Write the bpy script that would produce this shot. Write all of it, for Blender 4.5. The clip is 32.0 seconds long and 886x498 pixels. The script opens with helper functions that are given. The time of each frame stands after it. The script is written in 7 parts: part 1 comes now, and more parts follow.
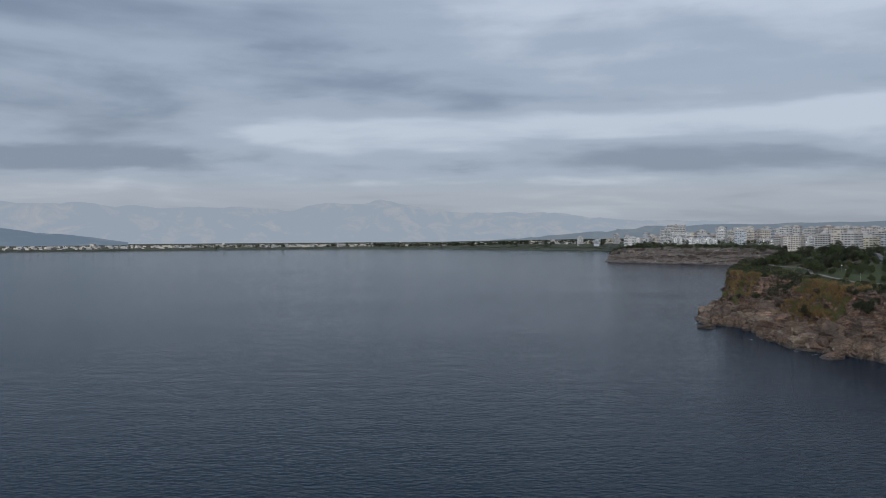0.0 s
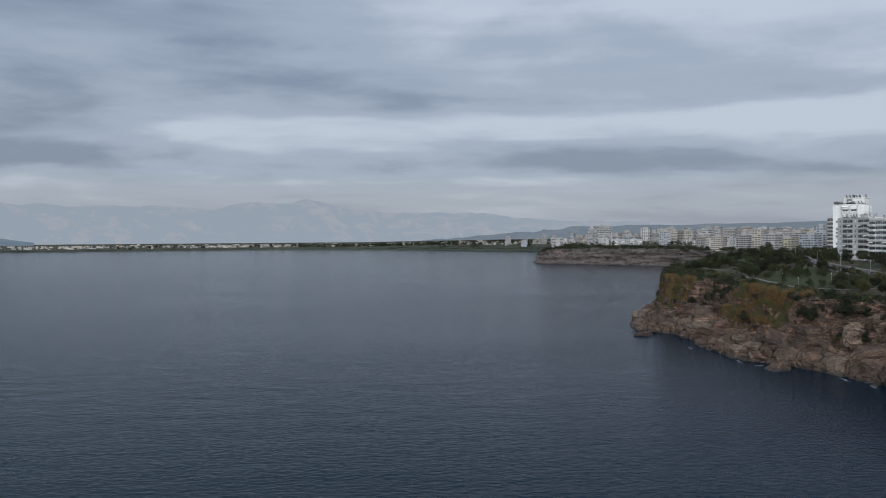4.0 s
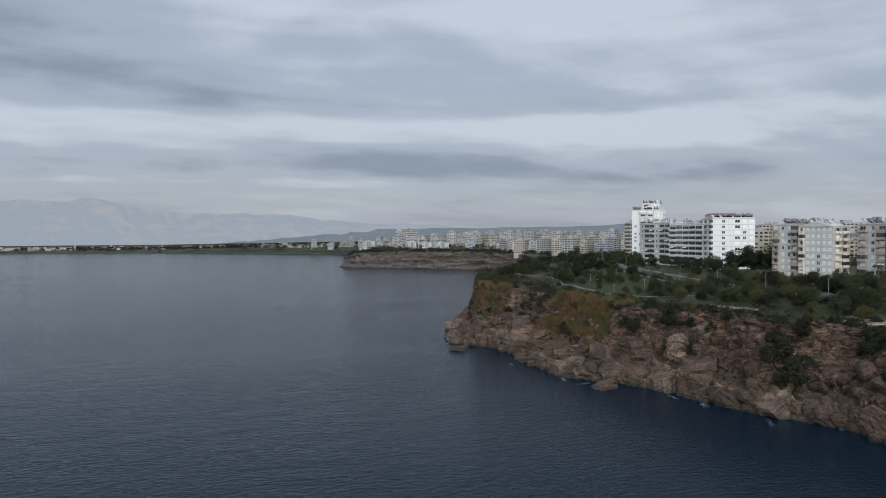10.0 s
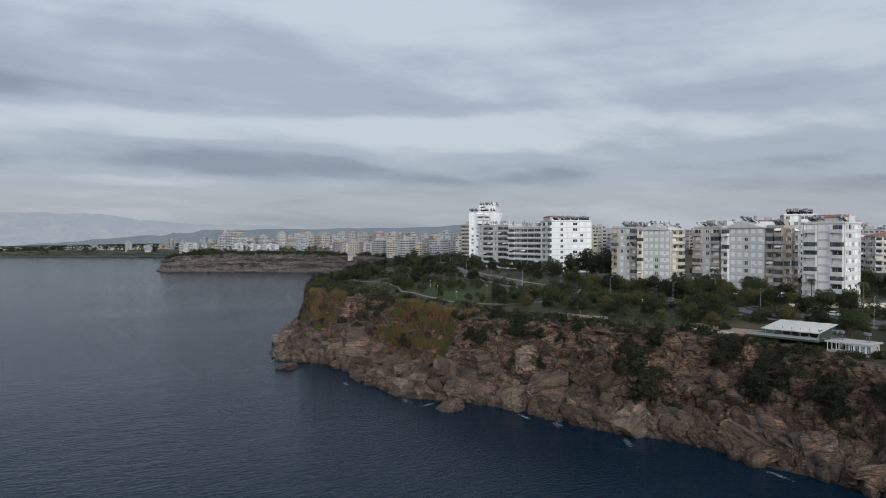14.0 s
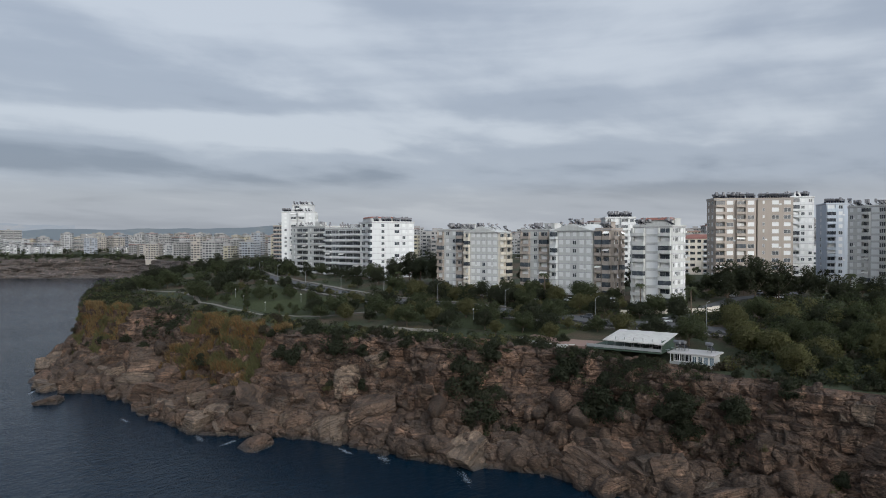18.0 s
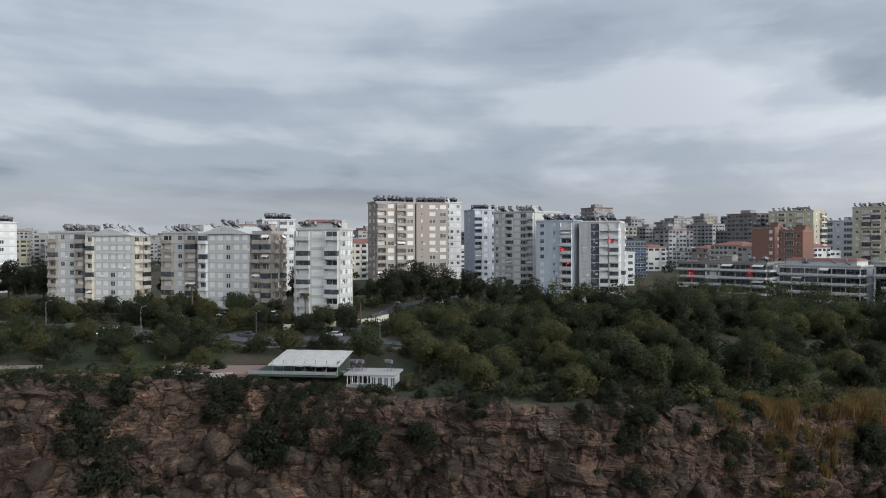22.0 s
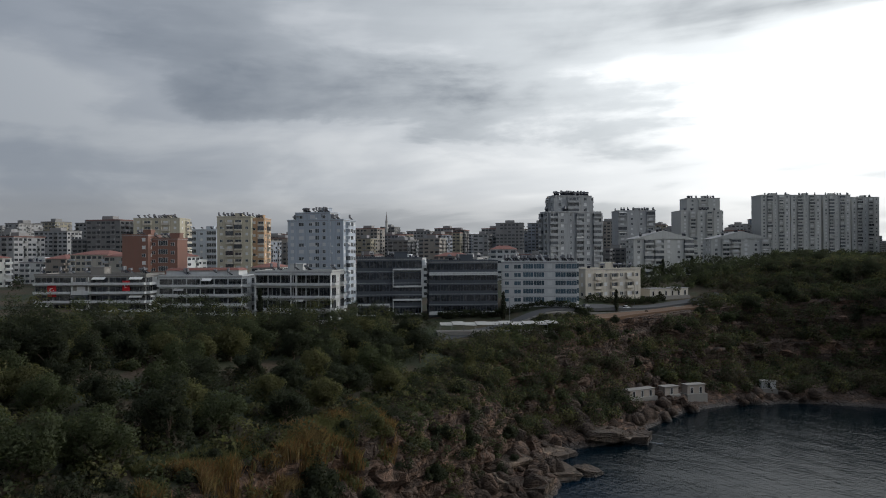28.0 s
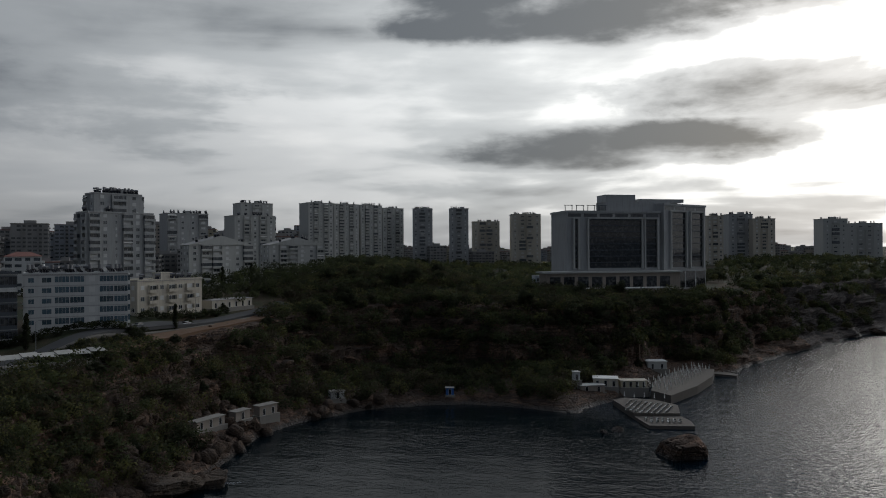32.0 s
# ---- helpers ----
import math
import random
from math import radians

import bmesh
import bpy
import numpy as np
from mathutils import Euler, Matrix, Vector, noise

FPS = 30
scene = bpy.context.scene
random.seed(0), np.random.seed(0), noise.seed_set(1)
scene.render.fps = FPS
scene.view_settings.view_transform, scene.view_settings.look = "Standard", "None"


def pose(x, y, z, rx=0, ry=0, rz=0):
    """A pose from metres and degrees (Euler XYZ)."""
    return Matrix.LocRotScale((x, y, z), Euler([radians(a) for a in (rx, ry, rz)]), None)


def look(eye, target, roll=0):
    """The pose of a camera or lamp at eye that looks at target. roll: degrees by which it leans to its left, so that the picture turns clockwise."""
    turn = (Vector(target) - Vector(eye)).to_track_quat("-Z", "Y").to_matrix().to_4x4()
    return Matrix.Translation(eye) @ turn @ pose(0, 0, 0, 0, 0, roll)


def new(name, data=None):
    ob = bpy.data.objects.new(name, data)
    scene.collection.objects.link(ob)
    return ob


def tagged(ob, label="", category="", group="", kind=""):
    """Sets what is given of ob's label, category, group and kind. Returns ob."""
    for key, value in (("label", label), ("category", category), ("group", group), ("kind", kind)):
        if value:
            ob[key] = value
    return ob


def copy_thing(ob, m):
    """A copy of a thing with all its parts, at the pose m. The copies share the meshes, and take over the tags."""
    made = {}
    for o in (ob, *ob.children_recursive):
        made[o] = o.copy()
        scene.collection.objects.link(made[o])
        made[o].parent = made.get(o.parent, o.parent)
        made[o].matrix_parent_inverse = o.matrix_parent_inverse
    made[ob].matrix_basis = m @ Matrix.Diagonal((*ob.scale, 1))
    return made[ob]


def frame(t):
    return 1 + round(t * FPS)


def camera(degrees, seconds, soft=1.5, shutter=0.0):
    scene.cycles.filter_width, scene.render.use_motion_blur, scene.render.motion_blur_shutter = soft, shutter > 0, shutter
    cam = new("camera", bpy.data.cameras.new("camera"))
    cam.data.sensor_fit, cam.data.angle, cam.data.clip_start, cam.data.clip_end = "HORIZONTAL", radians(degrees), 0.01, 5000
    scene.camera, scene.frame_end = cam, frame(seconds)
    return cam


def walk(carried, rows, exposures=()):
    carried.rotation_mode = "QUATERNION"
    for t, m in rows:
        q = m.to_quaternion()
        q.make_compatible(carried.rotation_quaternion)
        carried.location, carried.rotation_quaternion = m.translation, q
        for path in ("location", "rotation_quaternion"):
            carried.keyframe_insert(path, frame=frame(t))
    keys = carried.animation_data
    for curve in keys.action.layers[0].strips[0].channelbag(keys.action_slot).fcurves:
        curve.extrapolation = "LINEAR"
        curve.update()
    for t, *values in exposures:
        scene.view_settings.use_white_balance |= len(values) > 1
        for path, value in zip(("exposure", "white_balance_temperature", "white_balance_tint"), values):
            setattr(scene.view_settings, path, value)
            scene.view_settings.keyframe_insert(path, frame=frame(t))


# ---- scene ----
from mathutils.bvhtree import BVHTree

cam = camera(64.11, 32.0, soft=1.0)


def view(x, y, z, yaw, pitch, roll):
    """A camera pose from its place and its yaw (to the left of +y), pitch (up) and roll in degrees."""
    return pose(x, y, z, 0, 0, yaw) @ pose(0, 0, 0, 90 + pitch) @ pose(0, 0, 0, 0, 0, roll)


walk(cam, [
    (0.0, view(-0.00, 0.00, 50.00, 0.000, -1.114, -0.229)),
    (1.0, view(0.60, 7.71, 50.32, -1.511, -1.117, -0.209)),
    (2.0, view(1.32, 15.36, 50.60, -2.967, -1.121, -0.202)),
    (2.5, view(1.76, 19.16, 50.72, -3.576, -1.139, -0.194)),
    (4.5, view(3.91, 34.41, 51.34, -6.801, -1.124, -0.170)),
    (5.0, view(4.61, 38.30, 51.48, -7.960, -1.124, -0.131)),
    (6.0, view(6.14, 46.11, 51.76, -10.444, -1.076, -0.140)),
    (7.0, view(8.00, 53.74, 51.89, -12.825, -1.026, -0.105)),
    (8.0, view(10.13, 61.15, 51.92, -15.768, -0.995, -0.004)),
    (9.0, view(12.45, 68.44, 52.00, -18.314, -0.962, -0.006)),
    (10.0, view(15.05, 75.72, 52.15, -21.321, -0.968, -0.037)),
    (11.0, view(17.93, 82.92, 52.34, -24.686, -0.974, 0.014)),
    (12.0, view(21.14, 89.91, 52.59, -27.881, -0.959, -0.011)),
    (13.0, view(24.83, 96.78, 52.84, -30.973, -0.931, -0.046)),
    (14.0, view(28.86, 103.48, 53.21, -34.723, -0.897, -0.064)),
    (14.5, view(30.98, 106.75, 53.38, -36.259, -0.920, -0.064)),
    (16.5, view(40.32, 118.77, 53.74, -43.317, -0.839, -0.121)),
    (17.0, view(42.87, 121.57, 53.81, -45.151, -0.823, -0.122)),
    (18.0, view(48.14, 126.89, 53.96, -49.519, -0.826, -0.055)),
    (19.0, view(53.80, 131.71, 54.02, -55.203, -0.763, -0.171)),
    (20.0, view(59.64, 136.17, 54.05, -62.655, -0.691, -0.222)),
    (21.0, view(66.01, 140.14, 53.95, -70.315, -0.614, -0.153)),
    (22.0, view(72.86, 143.47, 53.88, -77.441, -0.488, -0.109)),
    (23.0, view(79.83, 145.84, 53.88, -84.782, -0.389, -0.158)),
    (24.0, view(86.89, 147.21, 53.94, -92.043, -0.321, -0.206)),
    (24.5, view(90.39, 147.70, 53.96, -95.617, -0.287, -0.208)),
    (26.5, view(104.20, 148.15, 53.45, -112.694, -0.072, -0.101)),
    (27.0, view(107.73, 147.41, 53.53, -117.712, -0.008, -0.130)),
    (28.0, view(114.70, 145.29, 53.81, -127.065, 0.089, -0.260)),
    (29.0, view(121.23, 142.20, 54.19, -136.609, 0.117, -0.396)),
    (30.0, view(127.16, 138.07, 54.57, -145.629, 0.145, -0.292)),
    (31.0, view(132.48, 132.98, 54.97, -154.833, 0.201, -0.264)),
    (32.0, view(137.64, 127.66, 55.23, -162.973, 0.245, -0.276)),
], exposures=[(0, -0.3, 6250, 10), (5, -0.28, 6300, 10), (9, -0.2, 6400, 10), (19, -0.2, 6500, 10), (23, -0.2, 6550, 10), (28, -0.85, 6600, 10), (32, -1.8, 6550, 10)])

# ---- sky, sun ----
SUN_BEARING, SUN_HEIGHT = radians(198), radians(23)
SUN_DIR = Vector((math.sin(SUN_BEARING) * math.cos(SUN_HEIGHT), math.cos(SUN_BEARING) * math.cos(SUN_HEIGHT), math.sin(SUN_HEIGHT)))

world = bpy.data.worlds.new("world")
scene.world = world
world.use_nodes = True


class Nodes:
    """Short hand for building a node tree."""

    def __init__(self, tree):
        self.tree = tree
        tree.nodes.clear()

    def add(self, kind, inputs=None, **props):
        n = self.tree.nodes.new(kind)
        for k, v in props.items():
            setattr(n, k, v)
        for k, v in (inputs or {}).items():
            self.put(n.inputs[k], v)
        return n

    def put(self, socket, v):
        if isinstance(v, bpy.types.NodeSocket):
            self.tree.links.new(v, socket)
        elif isinstance(v, bpy.types.Node):
            self.tree.links.new(v.outputs[0], socket)
        else:
            socket.default_value = v

    def math(self, op, a, b=0.0, c=0.0, clamp=False):
        n = self.add("ShaderNodeMath", {0: a, 1: b, 2: c}, operation=op, use_clamp=clamp)
        return n.outputs[0]

    def vec(self, op, a, b=(0, 0, 0)):
        n = self.add("ShaderNodeVectorMath", {0: a, 1: b}, operation=op)
        return n.outputs[1] if op == "DOT_PRODUCT" else n.outputs[0]

    def mix(self, f, a, b, how="MIX"):
        n = self.add("ShaderNodeMix", data_type="RGBA", blend_type=how)
        self.put(n.inputs[0], f), self.put(n.inputs[6], a), self.put(n.inputs[7], b)
        return n.outputs[2]

    def ramp(self, f, stops, smooth=False):
        n = self.add("ShaderNodeValToRGB", {0: f})
        e = n.color_ramp.elements
        while len(e) < len(stops):
            e.new(0.5)
        for el, (p, c) in zip(e, stops):
            el.position = p
            el.color = (c, c, c, 1) if isinstance(c, (int, float)) else (*c, 1)
        n.color_ramp.interpolation = "EASE" if smooth else "LINEAR"
        return n.outputs[0]

    def noise(self, vector, scale, detail=4.0, rough=0.55, distortion=0.0):
        return self.add("ShaderNodeTexNoise", {"Vector": vector, "Scale": scale, "Detail": detail, "Roughness": rough, "Distortion": distortion}).outputs[0]


# single clouds and gaps: bearing, height, half width and half height in degrees; more or less cover
CLOUDS = [
    (-22, 5.7, 26, 1.2, 0.10), (24, 5.8, 32, 1.0, 0.06), (6, 12.2, 36, 2.6, 0.06), (46, 8.8, 15, 1.5, -0.08), (4, 8.2, 22, 1.3, -0.05), (18, 18.5, 16, 2.8, -0.06),
    (94, 11.5, 9, 2.2, -0.07), (108, 15.0, 9, 2.4, 0.06), (120, 12.6, 13, 2.6, 0.15), (137, 10.2, 12, 2.9, 0.15), (178, 8.4, 15, 1.6, 0.20), (188, 12.0, 12, 1.8, 0.18), (177, 19.6, 15, 2.8, 0.20), (150, 17.4, 7, 1.8, 0.03),
    (178, 3.0, 34, 2.6, 0.09),
]


def build_sky():
    n = Nodes(world.node_tree)
    way = n.add("ShaderNodeTexCoord").outputs["Generated"]
    parts_ = n.add("ShaderNodeSeparateXYZ", {0: way})
    up = n.math("MAXIMUM", parts_.outputs[2], 0.0)
    low = n.math("ADD", up, 0.13)
    # the cloud deck as a flat layer overhead, drawn out along one wind direction
    deck = n.add("ShaderNodeCombineXYZ", {0: n.math("DIVIDE", parts_.outputs[0], low), 1: n.math("DIVIDE", parts_.outputs[1], low), 2: 0.0}).outputs[0]
    drawn = n.add("ShaderNodeMapping", {"Vector": deck, "Location": (1.7, 0.4, 0.0), "Rotation": (0, 0, radians(12)), "Scale": (0.75, 1.0, 1.0)}).outputs[0]
    warp = n.add("ShaderNodeTexNoise", {"Vector": drawn, "Scale": 0.35, "Detail": 2.0})
    deck2 = n.vec("ADD", drawn, n.vec("MULTIPLY", warp.outputs[1], (1.1, 1.1, 0.0)))
    broad = n.noise(deck2, 0.42, 4.0, 0.5)
    fine = n.noise(deck2, 1.5, 6.0, 0.52, 0.2)
    # long layers seen edge-on towards the horizon
    layers = n.noise(n.vec("ADD", n.vec("MULTIPLY", way, (1.6, 1.6, 17.0)), n.vec("MULTIPLY", warp.outputs[1], (0.5, 0.5, 1.1))), 1.0, 5.0, 0.5, 0.25)
    ragged = n.noise(n.vec("MULTIPLY", way, (3.6, 3.6, 10.0)), 1.0, 8.0, 0.58, 0.3)
    cover = n.math("ADD", n.math("ADD", n.math("MULTIPLY", broad, 0.50), n.math("MULTIPLY", fine, 0.27)), n.math("MULTIPLY", layers, 0.23))
    thick, gap = 0.0, 0.0
    for bearing, height, wide, tall, amount in CLOUDS:
        b, e = radians(bearing), radians(height)
        side = (math.cos(b), -math.sin(b), 0.0)
        rise = (-math.sin(b) * math.sin(e), -math.cos(b) * math.sin(e), math.cos(e))
        toward = (math.sin(b) * math.cos(e), math.cos(b) * math.cos(e), math.sin(e))
        p = n.math("DIVIDE", n.vec("DOT_PRODUCT", way, side), math.sin(radians(wide)))
        q = n.math("DIVIDE", n.vec("DOT_PRODUCT", way, rise), math.sin(radians(tall)))
        gone = n.math("ADD", n.math("MULTIPLY", p, p), n.math("MULTIPLY", q, q))
        shape = n.math("ADD", n.math("SUBTRACT", 1.0, gone), n.math("MULTIPLY", n.math("SUBTRACT", ragged, 0.5), 5.2))
        front = n.math("GREATER_THAN", n.vec("DOT_PRODUCT", way, toward), 0.0)
        soft = n.ramp(n.math("ADD", n.math("MULTIPLY", shape, 0.4), 0.5), [(0.12, 0.0), (0.95, 1.0)], True)
        veil = n.math("MULTIPLY", n.math("MULTIPLY", soft, front), amount)
        if amount > 0:
            thick = n.math("MAXIMUM", thick, veil)
        else:
            gap = n.math("MINIMUM", gap, veil)
    cover = n.math("ADD", cover, n.math("ADD", n.math("MULTIPLY", thick, n.math("ADD", n.math("MULTIPLY", n.noise(n.vec("MULTIPLY", way, (9.0, 9.0, 22.0)), 1.0, 6.0, 0.55), 1.3), 0.22)), gap))
    sun = n.math("MAXIMUM", n.vec("DOT_PRODUCT", way, tuple(SUN_DIR)), 0.0)
    around = n.math("DIVIDE", n.math("ADD", n.vec("DOT_PRODUCT", way, tuple(SUN_DIR)), 0.25), 1.25, clamp=True)
    glow = n.math("MULTIPLY", n.math("POWER", around, 2.0), n.ramp(up, [(0.0, 0.50), (0.10, 0.72), (0.24, 1.0)], True))
    core = n.math("POWER", sun, 14.0)
    nish = n.add("ShaderNodeTexSky", sky_type="NISHITA", sun_disc=False, sun_elevation=SUN_HEIGHT, sun_rotation=SUN_BEARING, altitude=50.0, air_density=1.2, dust_density=2.5)
    clear = n.mix(1.0, nish, (0.10, 0.10, 0.10, 1), "MULTIPLY")
    dark = n.ramp(cover, [(0.40, (0.68, 0.75, 0.85)), (0.50, (0.46, 0.53, 0.645)), (0.61, (0.27, 0.33, 0.435))], True)
    band = n.ramp(up, [(0.0, 0.62), (0.05, 0.55), (0.09, 0.10), (0.3, 0.0)], True)
    lower = n.mix(band, dark, (0.50, 0.525, 0.565, 1))
    lit = n.mix(glow, lower, n.ramp(cover, [(0.40, (5.4, 5.45, 5.4)), (0.50, (4.6, 4.7, 4.7)), (0.58, (3.1, 3.25, 3.3)), (0.74, (0.58, 0.64, 0.69))], True))
    lit = n.mix(core, lit, n.ramp(cover, [(0.44, (12.0, 11.9, 11.4)), (0.52, (8.0, 8.0, 7.8)), (0.60, (2.8, 2.85, 2.9)), (0.74, (0.62, 0.68, 0.73))], True))
    sky = n.mix(0.88, clear, lit)
    # sky above the view is dimmed and blued, added to darken sea and land
    sky = n.mix(1.0, sky, n.ramp(up, [(0.30, (1.0, 1.0, 1.0)), (0.75, (0.60, 0.66, 0.76))], True), "MULTIPLY")
    below = n.math("LESS_THAN", parts_.outputs[2], -0.002)
    sky = n.mix(below, sky, (0.06, 0.08, 0.11, 1))
    back = n.add("ShaderNodeBackground", {"Color": sky, "Strength": 1.0})
    out = n.add("ShaderNodeOutputWorld")
    n.put(out.inputs[0], back)


build_sky()
sun_data = bpy.data.lights.new("sun", "SUN")
sun_data.energy, sun_data.angle, sun_data.color = 0.8, radians(10), (1.0, 0.96, 0.90)
sun_lamp = new("sun", sun_data)
sun_lamp.matrix_world = look((0, 0, 0), tuple(-SUN_DIR))

# ---- materials ----
def mat(name, color, rough=0.8, vary=0.15, scale=1.0, bump=0.0, bump_scale=8.0, metal=0.0, grime=0.0, island=False, spec=0.4, jitter=0.0, through_light=0.0):
    """A surface with grain at two scales, a soft relief, and streaks of grime."""
    m = bpy.data.materials.new(name)
    m.use_nodes = True
    n = Nodes(m.node_tree)
    geo = n.add("ShaderNodeNewGeometry")
    place = geo.outputs["Position"]
    big = n.noise(place, 0.35 * scale, 3.0)
    small = n.noise(place, 4.0 * scale, 6.0, 0.65)
    dark = tuple(c * (1 - vary) for c in color) + (1,)
    light = tuple(min(1, c * (1 + vary)) for c in color) + (1,)
    col = n.mix(n.math("ADD", n.math("MULTIPLY", big, 0.55), n.math("MULTIPLY", small, 0.45)), dark, light)
    if grime:
        streak = n.noise(n.vec("MULTIPLY", place, (1.2, 1.2, 0.09)), 1.0, 5.0, 0.6)
        col = n.mix(n.math("MULTIPLY", n.ramp(streak, [(0.48, 0.0), (0.72, 1.0)]), grime), col, (0.16, 0.145, 0.125, 1))
    if jitter:
        info = geo.outputs["Random Per Island"] if island else n.add("ShaderNodeObjectInfo").outputs["Random"]
        hsv = n.add("ShaderNodeHueSaturation", {"Color": col, "Value": n.math("ADD", n.math("MULTIPLY", info, 2 * jitter), 1 - jitter), "Hue": n.math("ADD", n.math("MULTIPLY", info, 0.06 * jitter), 0.5 - 0.03 * jitter)})
        col = hsv.outputs[0]
    b = n.add("ShaderNodeBsdfPrincipled", {"Base Color": col, "Roughness": rough, "Metallic": metal, "Specular IOR Level": spec})
    if bump:
        h = n.noise(place, bump_scale, 6.0, 0.6)
        n.put(b.inputs["Normal"], n.add("ShaderNodeBump", {"Height": h, "Strength": 0.8, "Distance": bump}).outputs[0])
    if through_light:
        thin = n.add("ShaderNodeBsdfTranslucent", {"Color": n.mix(1.0, col, (1.6, 1.7, 1.2, 1), "MULTIPLY")})
        b = n.add("ShaderNodeMixShader", {0: through_light, 1: b.outputs[0], 2: thin.outputs[0]})
    n.put(n.add("ShaderNodeOutputMaterial").inputs[0], b)
    return m


def rock_material(name, tints, strata=1.0, block=1.0, loose=False):
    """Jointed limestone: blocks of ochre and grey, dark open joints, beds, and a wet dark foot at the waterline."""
    m = bpy.data.materials.new(name)
    m.use_nodes = True
    n = Nodes(m.node_tree)
    geo = n.add("ShaderNodeNewGeometry")
    place = geo.outputs["Position"]
    sep = n.add("ShaderNodeSeparateXYZ", {0: place})
    bent = n.vec("ADD", place, n.vec("MULTIPLY", n.add("ShaderNodeTexNoise", {"Vector": place, "Scale": 0.25, "Detail": 3.0}).outputs[1], (3.0, 3.0, 2.0)))
    patch = n.noise(place, 0.09, 5.0, 0.6, 0.6)
    grain = n.noise(place, 1.3, 9.0, 0.72)
    col = n.mix(n.ramp(patch, [(0.38, 0.0), (0.62, 1.0)]), (*tints[0], 1), (*tints[1], 1))
    fresh = n.noise(place, 0.16, 3.0, 0.5, 0.4)
    col = n.mix(n.math("MULTIPLY", n.ramp(fresh, [(0.56, 0.0), (0.66, 1.0)]), 0.75), col, tuple(c * 2.1 for c in tints[0]) + (1,))
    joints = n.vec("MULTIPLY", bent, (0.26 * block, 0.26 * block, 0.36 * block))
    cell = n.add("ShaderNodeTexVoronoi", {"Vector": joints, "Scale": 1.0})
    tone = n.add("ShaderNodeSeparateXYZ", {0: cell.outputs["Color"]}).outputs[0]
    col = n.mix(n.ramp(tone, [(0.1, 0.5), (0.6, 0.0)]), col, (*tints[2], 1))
    col = n.mix(n.ramp(grain, [(0.36, 0.6), (0.60, 0.0)]), col, (*tints[2], 1))
    layer = n.add("ShaderNodeTexNoise", {"Vector": n.vec("MULTIPLY", n.add("ShaderNodeTexCoord").outputs["Object"], (0.9, 0.9, 9.0)) if loose else n.vec("MULTIPLY", place, (0.10, 0.10, 1.5)), "Scale": 1.0, "Detail": 6.0, "Roughness": 0.6, "Distortion": 0.5}).outputs[0]
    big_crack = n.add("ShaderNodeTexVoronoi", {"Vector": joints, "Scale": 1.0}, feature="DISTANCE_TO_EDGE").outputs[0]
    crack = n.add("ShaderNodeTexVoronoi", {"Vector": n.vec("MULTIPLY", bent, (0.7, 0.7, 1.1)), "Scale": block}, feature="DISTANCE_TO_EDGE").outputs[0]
    # crack colour: dirt, with the shade of their depth painted in
    crack_shade_dirt = (0.022, 0.018, 0.014, 1)
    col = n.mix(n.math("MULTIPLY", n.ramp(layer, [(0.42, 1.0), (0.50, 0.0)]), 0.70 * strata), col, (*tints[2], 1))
    col = n.mix(n.math("MULTIPLY", n.ramp(crack, [(0.0, 1.0), (0.05, 0.0)]), 0.08), col, crack_shade_dirt)
    col = n.mix(n.math("MULTIPLY", n.ramp(big_crack, [(0.01, 1.0), (0.05, 0.0)]), 0.22), col, crack_shade_dirt)
    stain = n.noise(n.vec("MULTIPLY", place, (0.6, 0.6, 0.10)), 1.0, 4.0, 0.6)
    col = n.mix(n.math("MULTIPLY", n.ramp(stain, [(0.52, 0.0), (0.66, 1.0)]), 0.35), col, (0.05, 0.046, 0.042, 1))
    wet = n.add("ShaderNodeMapRange", {0: n.math("ADD", sep.outputs[2], n.math("MULTIPLY", grain, 1.2)), 1: 1.0, 2: 2.2, 3: 0.75, 4: 0.0}).outputs[0]
    col = n.mix(wet, col, (0.035, 0.032, 0.03, 1))
    height = n.math("ADD", n.math("MULTIPLY", grain, 0.9), n.math("ADD", n.math("MULTIPLY", layer, 1.1 * strata), n.math("ADD", n.math("MULTIPLY", n.ramp(crack, [(0.0, 0.0), (0.08, 1.0)]), 0.35), n.math("MULTIPLY", n.ramp(big_crack, [(0.0, 0.0), (0.10, 1.0)]), 0.8))))
    b = n.add("ShaderNodeBsdfPrincipled", {"Base Color": col, "Roughness": n.math("SUBTRACT", 0.92, n.math("MULTIPLY", wet, 0.5)), "Specular IOR Level": 0.25})
    n.put(b.inputs["Normal"], n.add("ShaderNodeBump", {"Height": height, "Strength": 1.0, "Distance": 0.6}).outputs[0])
    n.put(n.add("ShaderNodeOutputMaterial").inputs[0], b)
    return m


def glass_material(name, color, rough=0.08):
    m = bpy.data.materials.new(name)
    m.use_nodes = True
    n = Nodes(m.node_tree)
    info = n.add("ShaderNodeObjectInfo").outputs["Random"]
    geo = n.add("ShaderNodeNewGeometry")
    col = n.mix(info, tuple(c * 0.6 for c in color) + (1,), tuple(c * 1.5 for c in color) + (1,))
    spot = n.noise(geo.outputs["Position"], 0.7, 2.0)
    col = n.mix(n.math("MULTIPLY", n.ramp(spot, [(0.5, 0.0), (0.62, 1.0)]), 0.18), col, (0.32, 0.31, 0.29, 1))
    b = n.add("ShaderNodeBsdfPrincipled", {"Base Color": col, "Roughness": rough, "Specular IOR Level": 0.7})
    n.put(n.add("ShaderNodeOutputMaterial").inputs[0], b)
    return m


